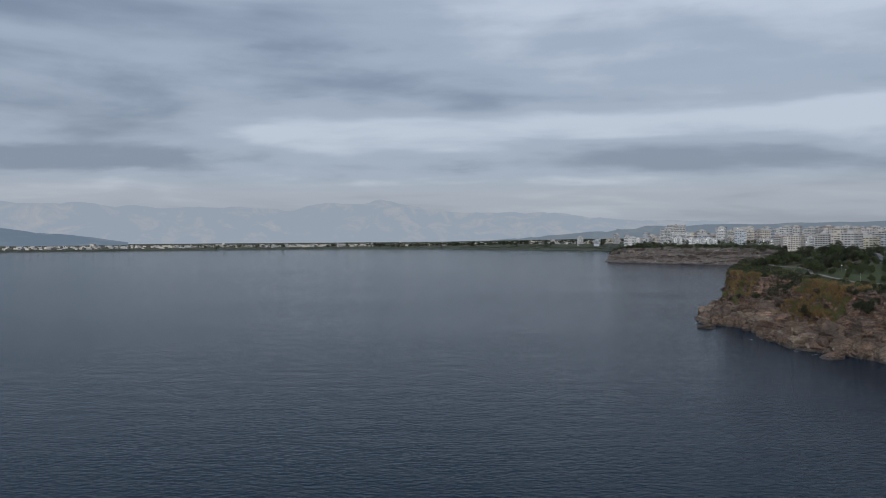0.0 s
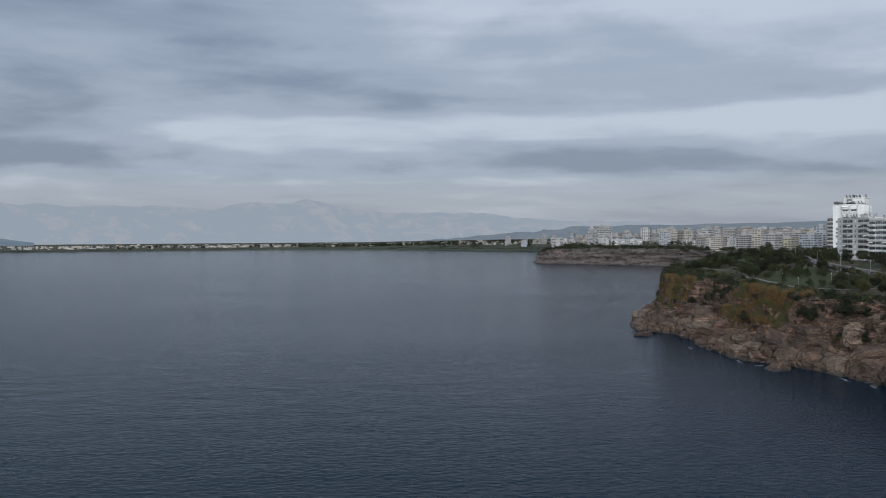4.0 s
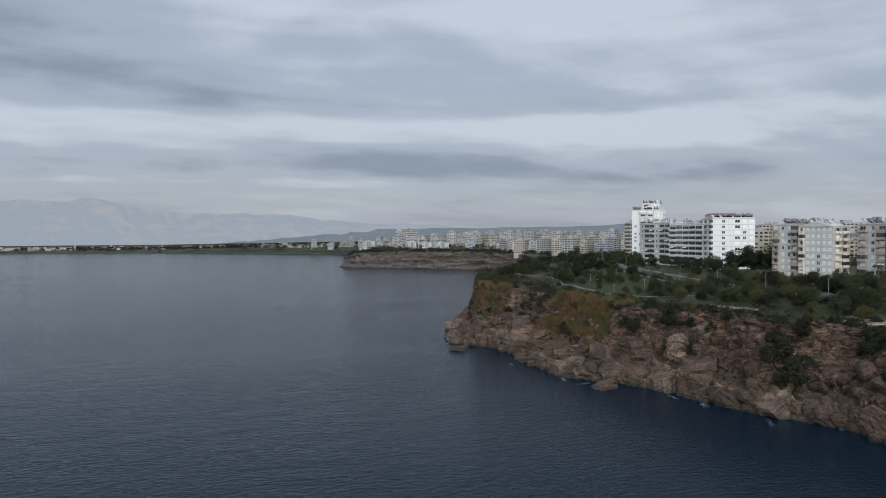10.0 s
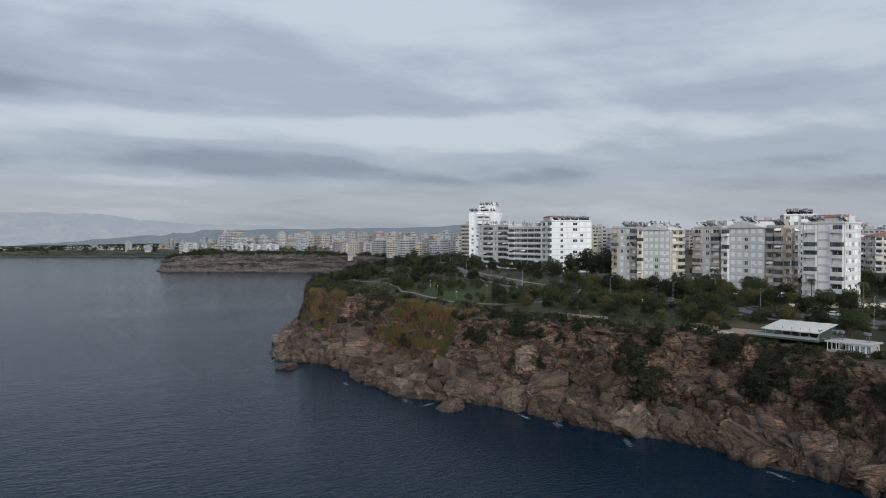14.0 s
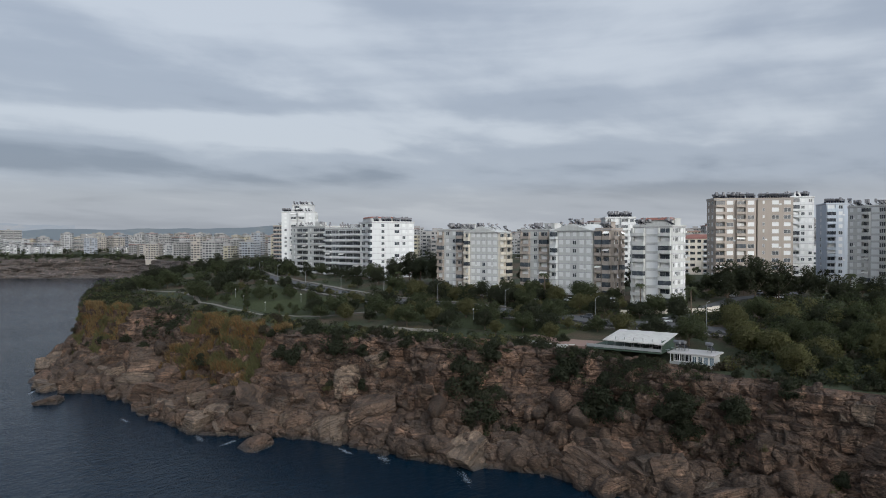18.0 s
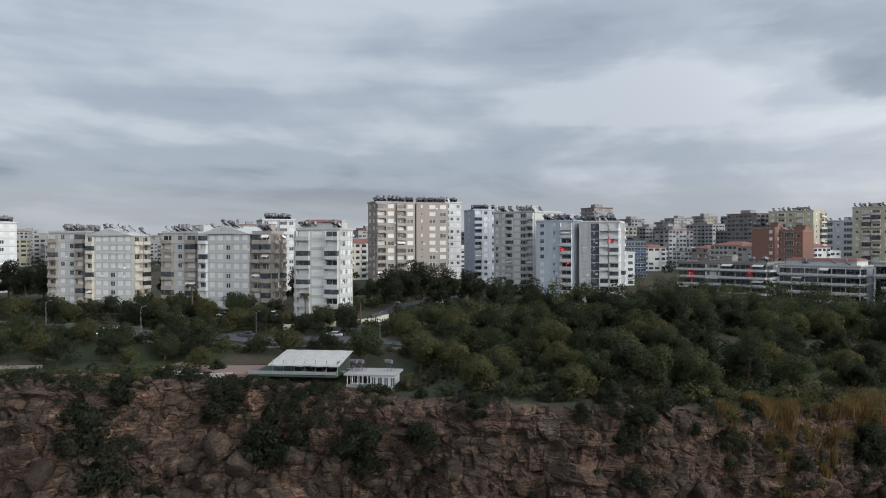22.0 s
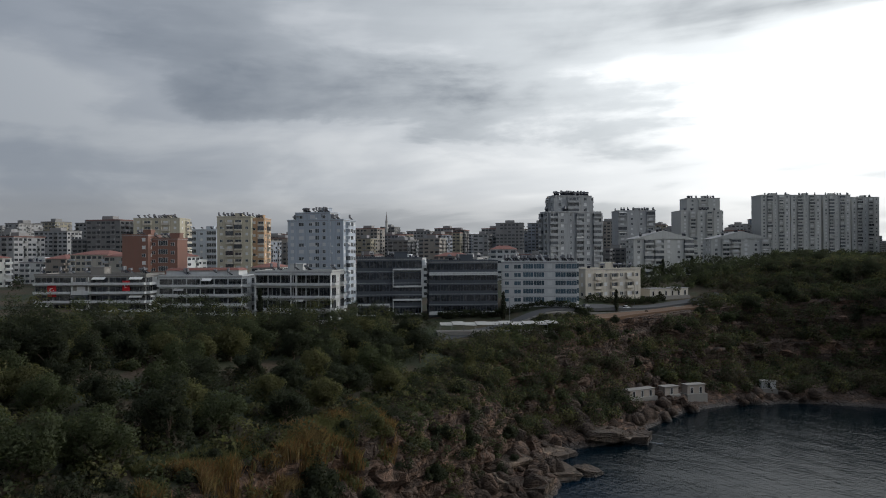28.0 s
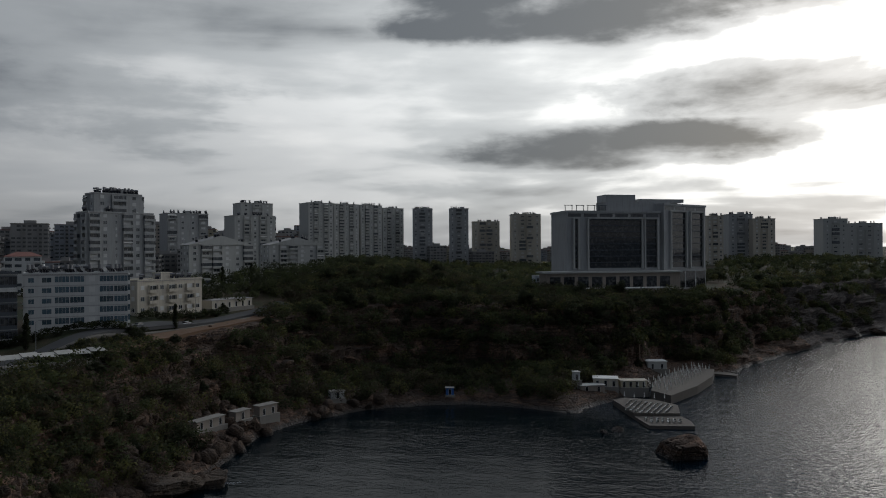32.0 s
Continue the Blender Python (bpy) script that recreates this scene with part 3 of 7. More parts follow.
def range_of_hills(name, label, bearing0, bearing1, radius, peaks, base, material, seed):
    """A far ridge standing behind the coast, from one bearing to another."""
    m = Mesh()
    steps = 160
    line = []
    for i in range(steps + 1):
        t = i / steps
        b = bearing0 + (bearing1 - bearing0) * t
        h = lerp_table(peaks, b)
        h += 0.10 * h * noise.fractal((b * 0.35, seed, 0), 0.9, 2.0, 6)
        line.append((b, max(h, base + 1)))
    for (b0, h0), (b1, h1) in zip(line, line[1:]):
        for k in range(5):
            q = []
            for b, h, u in ((b0, h0, k / 5), (b1, h1, k / 5), (b1, h1, (k + 1) / 5), (b0, h0, (k + 1) / 5)):
                r = radius - 420 * (1 - u) + 60 * noise.noise((b * 0.8, u * 3, seed))
                q.append((r * math.sin(radians(b)), r * math.cos(radians(b)), base + (h - base) * u))
            m.face(q)
    me = m.data(name, material, True)
    ob = new(name, me)
    tagged(ob, label, "mountain", kind="structure")


# blue haze tints painted into the ranges, given off as emission
MOUNTAIN = haze_glow_material("far_mountain", (0.372, 0.425, 0.495), (0.45, 0.47, 0.505), 1.0)
HILL = haze_glow_material("far_hill", (0.17, 0.225, 0.29), (0.22, 0.265, 0.31), 1.0)
RIDGE = haze_glow_material("far_ridge", (0.20, 0.245, 0.29), (0.24, 0.28, 0.31), 1.0)
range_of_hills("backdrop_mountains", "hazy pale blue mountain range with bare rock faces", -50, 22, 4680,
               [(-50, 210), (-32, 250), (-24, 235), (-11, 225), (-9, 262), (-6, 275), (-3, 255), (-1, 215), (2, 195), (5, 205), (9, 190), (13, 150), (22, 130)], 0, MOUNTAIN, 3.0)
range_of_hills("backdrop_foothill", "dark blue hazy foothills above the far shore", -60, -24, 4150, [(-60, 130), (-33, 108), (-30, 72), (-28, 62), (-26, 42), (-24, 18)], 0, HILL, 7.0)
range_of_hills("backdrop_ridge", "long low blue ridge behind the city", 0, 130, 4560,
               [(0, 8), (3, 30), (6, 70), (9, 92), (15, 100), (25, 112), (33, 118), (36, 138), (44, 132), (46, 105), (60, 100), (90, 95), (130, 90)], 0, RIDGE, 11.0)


# ---- boulders ----
def rock_mesh(seed, beds):
    """A split block of limestone: a ball cut flat along three joint directions and a few odd ones, with bedding grooves."""
    rng = random.Random(seed)
    bm = bmesh.new()
    bmesh.ops.create_icosphere(bm, subdivisions=4, radius=1.0)
    turn = Matrix.Rotation(rng.uniform(0, 3.14), 3, "Z") @ Matrix.Rotation(rng.uniform(-0.35, 0.35), 3, "X")
    cuts = []
    for axis in range(3):
        for way in (-1, 1):
            n = Vector((0, 0, 0))
            n[axis] = way
            n += Vector((rng.gauss(0, 0.16), rng.gauss(0, 0.16), rng.gauss(0, 0.16)))
            cuts.append(((turn @ n).normalized(), rng.uniform(0.50, 0.74)))
    for k in range(7):
        n = Vector((rng.gauss(0, 1), rng.gauss(0, 1), rng.gauss(0, 0.9))).normalized()
        cuts.append((n, rng.uniform(0.60, 0.90)))
    tilt = (turn @ Vector((rng.uniform(-0.2, 0.2), rng.uniform(-0.2, 0.2), 1))).normalized()
    for q in bm.verts:
        p = q.co.copy()
        for n, d in cuts:
            over = p.dot(n) - d
            if over > 0:
                p -= n * over
        r = noise.fractal(p * 2.6 + Vector((seed * 7.1, 0, 0)), 0.9, 2.0, 5)
        bed = (p.dot(tilt) * (4.0 + seed % 4) + 0.25 * noise.noise(p * 2.0)) % 1.0
        d, _ = noise.voronoi(p * 1.3 + Vector((0, seed * 5.7, 0)))
        p *= 1 + 0.045 * r - beds * max(0, abs(bed - 0.5) - 0.36) / 0.14 - 0.10 * max(0, 0.09 - (d[1] - d[0])) / 0.09
        q.co = p * 1.3
    me = bpy.data.meshes.new("boulder")
    bm.to_mesh(me)
    bm.free()
    return me


ROCKS = [rock_mesh(k, 0.04 if k % 2 else 0.07) for k in range(12)]
for k, me in enumerate(ROCKS):
    me.materials.append((BOULDER, PALE_ROCK, ROCK)[(0, 0, 2, 1)[k % 4]])
rock_rng = random.Random(77)
ROCK_WORDS = ["large weathered limestone boulder", "ochre split limestone boulder", "brown cracked limestone boulder", "pale bedded limestone boulder"]


def boulder(x, y, z, w, h, where="at the foot of the sea cliff", group="boulders at the cliff foot"):
    k = rock_rng.randrange(len(ROCKS))
    z = min(z, max(0.0, ground_z(x, y, 0)) + 0.30 * h)
    ob = new("boulder", ROCKS[k])
    ob.location = (x + 0.12 * w, y, z - 0.12 * h)
    ob.rotation_euler = (rock_rng.uniform(-0.5, 0.5), rock_rng.uniform(-0.4, 0.4), rock_rng.uniform(0, 6.28))
    ob.scale = (w * 0.52, w * rock_rng.uniform(0.42, 0.55), h * 0.56)
    tagged(ob, ROCK_WORDS[(0, 1, 2, 3)[k % 4]] + " " + where, "boulder", group)
    return ob


boulder(173.3, 376.4, 8.8, 17.5, 11.7)
boulder(165.5, 368.3, 3.2, 16.9, 6.8)
boulder(162.7, 348.6, 3.0, 18.9, 6.3)
boulder(170.2, 356.9, 6.6, 9.8, 7.6)
boulder(167.7, 335.2, 6.1, 11.1, 8.0)
boulder(162.4, 324.1, 5.1, 11.5, 5.7)
boulder(154.1, 308.9, 2.3, 8.9, 8.9)
boulder(158.6, 305.9, 4.5, 7.1, 6.2)
boulder(156.6, 299.9, 1.6, 6.9, 4.3)
boulder(165.1, 301.9, 6.0, 12.4, 14.1)
boulder(165.9, 292.5, 2.9, 10.3, 8.6)
boulder(171.5, 293.4, 6.3, 7.8, 7.0)
boulder(175.5, 292.9, 11.3, 9.6, 9.6)
boulder(176.3, 285.7, 8.4, 4.3, 4.3)
boulder(173.0, 285.3, 5.2, 7.6, 5.1)
boulder(170.9, 283.3, 2.8, 8.4, 7.5)
boulder(180.8, 286.4, 12.7, 4.3, 8.6)
boulder(184.0, 278.0, 14.4, 8.4, 10.1)
boulder(173.6, 273.1, 2.7, 13.8, 10.6)
boulder(186.9, 270.1, 19.6, 7.4, 9.1)
boulder(180.3, 265.6, 8.0, 14.4, 9.6)
boulder(177.0, 260.0, 3.6, 10.2, 8.6)
boulder(155.1, 337.0, 0.6, 7.0, 5.0)
boulder(156.6, 326.8, 3.0, 8.6, 4.8)
boulder(164.8, 383.8, 5.4, 8.3, 5.9)
boulder(171.9, 322.5, 9.1, 3.9, 3.9)
boulder(153.9, 283.1, 0.0, 8.8, 5.2)
boulder(172.9, 255.2, 0.0, 5.3, 2.7)
boulder(165.6, 318.3, 7.0, 5.6, 5.6)
boulder(159.2, 299.4, 3.0, 5.2, 5.2)
boulder(179.9, 232.1, 2.7, 10.5, 9.2)
boulder(183.0, 227.0, 3.5, 4.6, 4.6)
boulder(186.4, 224.4, 4.3, 5.3, 6.6)
boulder(186.4, 219.9, 3.5, 7.1, 8.4)
boulder(189.0, 214.3, 3.8, 8.4, 6.4)
boulder(193.6, 215.5, 7.8, 7.9, 3.9)
boulder(187.3, 227.8, 5.8, 4.0, 3.3)
boulder(186.4, 201.1, 3.7, 12.2, 8.0)
boulder(191.4, 204.8, 6.4, 9.5, 5.1)
boulder(192.7, 203.7, 9.6, 8.2, 3.2)
boulder(192.6, 197.8, 10.0, 6.8, 5.0)
boulder(184.3, 196.3, 2.4, 7.2, 3.0)
boulder(186.6, 191.6, 4.9, 6.0, 7.2)
boulder(189.0, 194.2, 6.8, 4.8, 3.6)
boulder(189.5, 189.6, 6.7, 6.6, 7.8)
boulder(191.7, 190.8, 9.6, 5.5, 3.0)
boulder(175.0, 242.8, 0.5, 2.7, 2.7)
boulder(172.5, 252.7, 0.0, 2.8, 2.8)
boulder(172.7, 256.1, -0.0, 2.8, 2.8)
boulder(178.0, 250.9, 4.2, 7.6, 5.6)
boulder(175.4, 258.0, 3.0, 7.1, 6.4)
boulder(178.0, 243.8, 3.1, 4.1, 4.1)
boulder(189.0, 187.2, 6.2, 8.9, 8.9)
boulder(189.0, 174.1, 5.5, 12.8, 3.5)
boulder(191.8, 177.4, 8.6, 4.1, 3.0)
boulder(195.6, 164.1, 11.9, 6.5, 7.6)
boulder(196.1, 160.5, 12.9, 4.1, 5.3)
boulder(196.2, 157.6, 14.1, 2.9, 4.1)
boulder(196.0, 156.4, 12.9, 4.1, 4.1)
boulder(193.8, 169.0, 11.5, 5.3, 5.9)
boulder(193.0, 171.9, 10.9, 2.3, 2.9)
boulder(192.4, 168.9, 7.6, 5.8, 4.1)
boulder(192.7, 165.2, 8.8, 3.5, 3.5)
boulder(192.7, 156.8, 9.4, 2.3, 3.4)
boulder(196.9, 155.0, 20.5, 2.9, 1.7)
boulder(197.3, 147.6, 22.0, 5.2, 6.3)
boulder(197.2, 151.6, 22.7, 4.6, 4.6)
boulder(195.8, 147.2, 14.8, 8.6, 4.0)
boulder(193.2, 148.6, 10.8, 6.8, 5.1)
boulder(193.7, 140.9, 10.8, 2.3, 2.3)
for x, y, z, w, h in ((149, 405, 1.0, 10, 4), (146, 397, 0.8, 8, 3.5), (153, 416, 1.0, 10, 4.5), (158, 427, 1.2, 9, 5), (163, 442, 1.5, 9, 5), (171, 454, 2.0, 10, 6), (178, 466, 3.0, 11, 8), (151, 388, 1.5, 9, 5)):
    boulder(x, y, z, w, h)
boulder(139, 376.5, 0.6, 9.0, 3.4, "lying flat in the sea", "rocks in the water")
boulder(131.5, -73.5, 1.6, 11, 8.5, "standing in the dark cove", "rocks in the water")
boulder(150, -96, 0.3, 3.5, 2.2, "standing in the dark cove", "rocks in the water")
boulder(154, -93, 0.2, 2.5, 1.6, "standing in the dark cove", "rocks in the water")
boulder(-2, -398, 0.2, 14, 4, "off the far point", "rocks in the water")
boulder(-22, -390, 0.2, 6, 2.5, "off the far point", "rocks in the water")


def scatter_boulders():
    """Smaller blocks fill the slope between the large ones."""
    rng = random.Random(31)
    rows = stations()
    n = 0
    while n < 300:
        wx, wy, ex, ey, ez, _, step = rng.choice(rows)
        if step > 1.95 or wy > 470 or wy < -105 or (wy < 95 and rng.random() < 0.7):
            continue
        u = rng.uniform(0.02, 0.5) ** 1.1
        x, y = wx + (ex - wx) * u + rng.uniform(-1, 1), wy + (ey - wy) * u + rng.uniform(-1, 1)
        size = rng.choice((1.4, 1.9, 2.5, 3.2, 4.0, 5.0)) * rng.uniform(0.8, 1.2)
        z = ground_z(x, y, 0)
        boulder(x, y, max(z, 0) + 0.25 * size, size, size * rng.uniform(0.6, 0.95))
        n += 1


scatter_boulders()


def scree(count, seed):
    """Countless smaller blocks lying between the boulders and on the ledges."""
    rng = random.Random(seed)
    shapes = []
    for k in range(10):
        bm = bmesh.new()
        bmesh.ops.create_icosphere(bm, subdivisions=2, radius=1.0)
        cuts = [(Vector((rng.gauss(0, 1), rng.gauss(0, 1), rng.gauss(0, 1))).normalized(), rng.uniform(0.42, 0.70)) for c in range(9)]
        for q in bm.verts:
            for n, d in cuts:
                over = q.co.dot(n) - d
                if over > 0:
                    q.co -= n * over
        shapes.append((np.array([q.co[:] for q in bm.verts]) * 1.3, np.array([[x.index for x in f.verts] for f in bm.faces])))
        bm.free()
    rows = [q for q in stations() if q[6] < 1.95 and -105 < q[1] < 440]
    vs, fs, base, n = [], [], 0, 0
    while n < count:
        wx, wy, ex, ey = rng.choice(rows)[:4]
        if wy < 95 and rng.random() < 0.7:
            continue
        u = rng.choice((rng.uniform(0.05, 0.55), rng.uniform(0.05, 0.55), rng.uniform(0.55, 0.95)))
        x, y = wx + (ex - wx) * u + rng.uniform(-1, 1), wy + (ey - wy) * u + rng.uniform(-1, 1)
        z = ground_z(x, y, 0)
        if z < -0.5:
            continue
        size = rng.uniform(0.5, 1.0) ** 2 * (2.7 if u < 0.55 else 1.2)
        v, f = shapes[rng.randrange(10)]
        turn = np.array(Matrix.Rotation(rng.uniform(0, 6.28), 3, Vector((rng.random(), rng.random(), 1.0)).normalized()))
        vs.append((v * (size, size * rng.uniform(0.7, 1.1), size * rng.uniform(0.6, 1.0))) @ turn.T + (x, y, max(z, 0) + 0.25 * size))
        fs.append(f + base)
        base += len(v)
        n += 1
    v, f = np.concatenate(vs), np.concatenate(fs)
    me = bpy.data.meshes.new("scree")
    me.vertices.add(len(v)), me.loops.add(3 * len(f)), me.polygons.add(len(f))
    me.vertices.foreach_set("co", v.astype(np.float32).ravel())
    me.loops.foreach_set("vertex_index", f.astype(np.int32).ravel())
    me.polygons.foreach_set("loop_start", np.arange(0, 3 * len(f), 3, dtype=np.int32))
    me.materials.append(BOULDER)
    me.update(calc_edges=True)
    tagged(new("scree", me), "broken brown limestone blocks strewn below the cliff", "rocks", kind="stuff")


scree(2400, 8)


def foam(x, y, length, width, turn, seed):
    """Broken white water where a swell runs on the rocks."""
    rng = random.Random(seed)
    m = Mesh()
    for k in range(160):
        a, b = rng.gauss(0, 0.32) * length, rng.gauss(0, 0.28) * width
        r = rng.uniform(0.03, 0.12)
        ring = []
        for i in range(7):
            t = 6.283 * i / 7
            q = r * rng.uniform(0.5, 1.3)
            ring.append((a + 1.5 * q * math.cos(t), b + 0.8 * q * math.sin(t), 0.05 + 0.02 * rng.random()))
        m.face(ring)
    ob = part("foam", m, FOAM, None, "", Matrix.Translation((x, y, 0)) @ Matrix.Rotation(turn, 4, "Z"))
    tagged(ob, "thin white surf breaking beside the rocks", "surf", "patches of surf", kind="stuff")


for k, (x, y, a, b, turn) in enumerate([(150, 300, 6, 1.6, 1.3), (157, 280, 5, 1.5, 0.3), (170, 250, 5, 2, 1.2), (172, 226, 7, 1.6, 0.9), (146, 335, 4, 1.2, 1.5),
                                        (153, 291, 5, 1.2, 0.2), (168, 262, 5, 1.0, 1.4), (180, 190, 5, 1.2, 1.4), (143, 398, 4, 1, 1.0), (236, -20, 4, 1.4, 0.5)]):
    foam(x, y, a, b, turn, k)

# ---- building kit ----
pieces = {}


def window_mesh(w, h, glass, frame=FRAME, bars=1):
    """A framed window: frame, mullions and panes set back between them, all in one piece."""
    key = ("window", round(w, 2), round(h, 2), glass.name, frame.name, bars)
    if key not in pieces:
        m = Mesh()
        t = 0.08
        xs = [-w / 2 - t]
        for k in range(bars + 1):
            xs += [-w / 2 + w * k / (bars + 1) + (0.035 if k else 0), -w / 2 + w * (k + 1) / (bars + 1) - (0.035 if k < bars else 0)]
        xs.append(w / 2 + t)
        zs = [-t, 0, h, h + t]
        nx = len(xs)
        m.v = [(x, -0.10, z) for z in zs for x in xs]
        for j in range(3):
            for i in range(nx - 1):
                q = (j * nx + i, j * nx + i + 1, (j + 1) * nx + i + 1, (j + 1) * nx + i)
                if j == 1 and i % 2 == 1:
                    k = len(m.v)
                    m.v += [(m.v[c][0], -0.025, m.v[c][2]) for c in q]
                    m.f.append((k, k + 1, k + 2, k + 3)), m.m.append(1)
                    for e in range(4):
                        m.f.append((q[e], q[(e + 1) % 4], k + (e + 1) % 4, k + e)), m.m.append(0)
                else:
                    m.f.append(q), m.m.append(0)
        rim = list(range(nx)) + [j * nx + nx - 1 for j in (1, 2)] + [3 * nx + i for i in range(nx - 1, -1, -1)] + [j * nx for j in (2, 1)]
        k = len(m.v)
        m.v += [(m.v[c][0], 0.05, m.v[c][2]) for c in rim]
        for e in range(len(rim)):
            g = (e + 1) % len(rim)
            m.f.append((rim[g], rim[e], k + e, k + g)), m.m.append(0)
        pieces[key] = m.data("window", [frame, glass])
    return pieces[key]


def loft(m, rings, slots):
    """Joins rings of four corners, one above another, into one skin."""
    base = len(m.v)
    for r in rings:
        m.v += r
    for k, slot in enumerate(slots):
        for e in range(4):
            g = (e + 1) % 4
            a = base + 4 * k
            m.f.append((a + e, a + g, a + 4 + g, a + 4 + e)), m.m.append(slot)
    n = base + 4 * (len(rings) - 1)
    m.f += [(base + 3, base + 2, base + 1, base), (n, n + 1, n + 2, n + 3)]
    m.m += [slots[0], slots[-1]]


def rect(x0, x1, y0, y1, z):
    return [(x0, y0, z), (x1, y0, z), (x1, y1, z), (x0, y1, z)]


def shutter_mesh(w, h):
    key = ("shutter", round(w, 2), round(h, 2))
    if key not in pieces:
        m = Mesh()
        n = max(5, int(h / 0.16))
        rings = [rect(-w / 2, w / 2, -0.05 - 0.025 * (k % 2), 0.03, h * k / n) for k in range(n + 1)]
        rings += [rect(-w / 2 - 0.04, w / 2 + 0.04, -0.13, 0.03, h + 0.01), rect(-w / 2 - 0.04, w / 2 + 0.04, -0.13, 0.03, h + 0.17)]
        loft(m, rings, [0] * (len(rings) - 1))
        pieces[key] = m.data("shutter", [SHUTTER])
    return pieces[key]


def balcony_mesh(w, out, wall, rail):
    """A balcony tray: slab and parapet in one piece, with a metal coping."""
    key = ("balcony", round(w, 2), round(out, 2), wall.name, rail)
    if key not in pieces:
        m = Mesh()
        a = w / 2
        loft(m, [rect(-a, a, -out, 0.05, -0.16), rect(-a, a, -out, 0.05, 0.90), rect(-a - 0.03, a + 0.03, -out - 0.03, 0.05, 0.90), rect(-a - 0.03, a + 0.03, -out - 0.03, 0.05, 0.97),
                 rect(-a + 0.13, a - 0.13, -out + 0.13, 0.05, 0.97), rect(-a + 0.13, a - 0.13, -out + 0.13, 0.05, 0.03)], [0, 1, 1, 1, 0])
        for x in (-a, a - 0.12):
            m.box(x, x + 0.12, -out * 0.8, 0.05, 0.97, 2.55)
        pieces[key] = m.data("balcony", [wall, METAL if rail == "bars" else wall])
    return pieces[key]


def tray_mesh(w, out, wall):
    """A long shallow balcony tray with a low parapet, open at the sides."""
    key = ("tray", round(w, 2), round(out, 2), wall.name)
    if key not in pieces:
        m = Mesh()
        a = w / 2
        loft(m, [rect(-a, a, -out, 0.05, -0.2), rect(-a, a, -out, 0.05, 0.72), rect(-a + 0.12, a - 0.12, -out + 0.12, 0.05, 0.72), rect(-a + 0.12, a - 0.12, -out + 0.12, 0.05, 0.03)], [0, 0, 0])
        m.tube((-a, -out + 0.06, 0.98), (a, -out + 0.06, 0.98), 0.03, 0.03, 4, 1)
        for k in range(4):
            x = -a + 0.1 + (w - 0.2) * k / 3
            m.tube((x, -out + 0.06, 0.7), (x, -out + 0.06, 0.98), 0.025, 0.025, 4, 1)
        pieces[key] = m.data("balcony", [wall, METAL])
    return pieces[key]


def bay_mesh(w, out, h, wall, glass):
    """A glazed balcony: parapet, a band of glass set back, and the slab above."""
    key = ("bay", round(w, 2), round(out, 2), round(h, 2), wall.name, glass.name)
    if key not in pieces:
        m = Mesh()
        a, b, c = w / 2, h - 0.45, 0.07
        loft(m, [rect(-a, a, -out, 0.05, -0.16), rect(-a, a, -out, 0.05, 0.88), rect(-a + c, a - c, -out + c, 0.05, 0.88), rect(-a + c, a - c, -out + c, 0.05, b),
                 rect(-a, a, -out, 0.05, b), rect(-a, a, -out, 0.05, h - 0.18)], [0, 0, 1, 0, 0])
        pieces[key] = m.data("glazed_balcony", [wall, glass])
    return pieces[key]


def heater_mesh(kind):
    """Roof-top solar water heater: tilted panel on legs with a tank above it."""
    key = ("heater", kind)
    if key not in pieces:
        m = Mesh()
        for s in (-0.5, 0.5):
            m.box(s - 0.04, s + 0.04, 0.50, 0.58, 0, 1.7, 0)
            m.box(s - 0.04, s + 0.04, -0.80, -0.72, 0, 0.5, 0)
        i = len(m.v)
        m.v += [(-0.7, -0.9, 0.45), (0.7, -0.9, 0.45), (0.7, 0.6, 1.45), (-0.7, 0.6, 1.45), (-0.7, -0.9, 0.53), (0.7, -0.9, 0.53), (0.7, 0.6, 1.53), (-0.7, 0.6, 1.53)]
        for q in ((0, 3, 2, 1), (4, 5, 6, 7), (0, 1, 5, 4), (1, 2, 6, 5), (2, 3, 7, 6), (3, 0, 4, 7)):
            m.f.append(tuple(i + k for k in q)), m.m.append(1)
        if kind:
            m.tube((-0.85, 0.6, 2.05), (0.85, 0.6, 2.05), 0.42, 0.42, 10, 0)
        else:
            m.tube((0, 0.6, 1.5), (0, 0.6, 2.9), 0.48, 0.48, 10, 0)
        pieces[key] = m.data("water_heater", [STEEL, PANEL])
    return pieces[key]


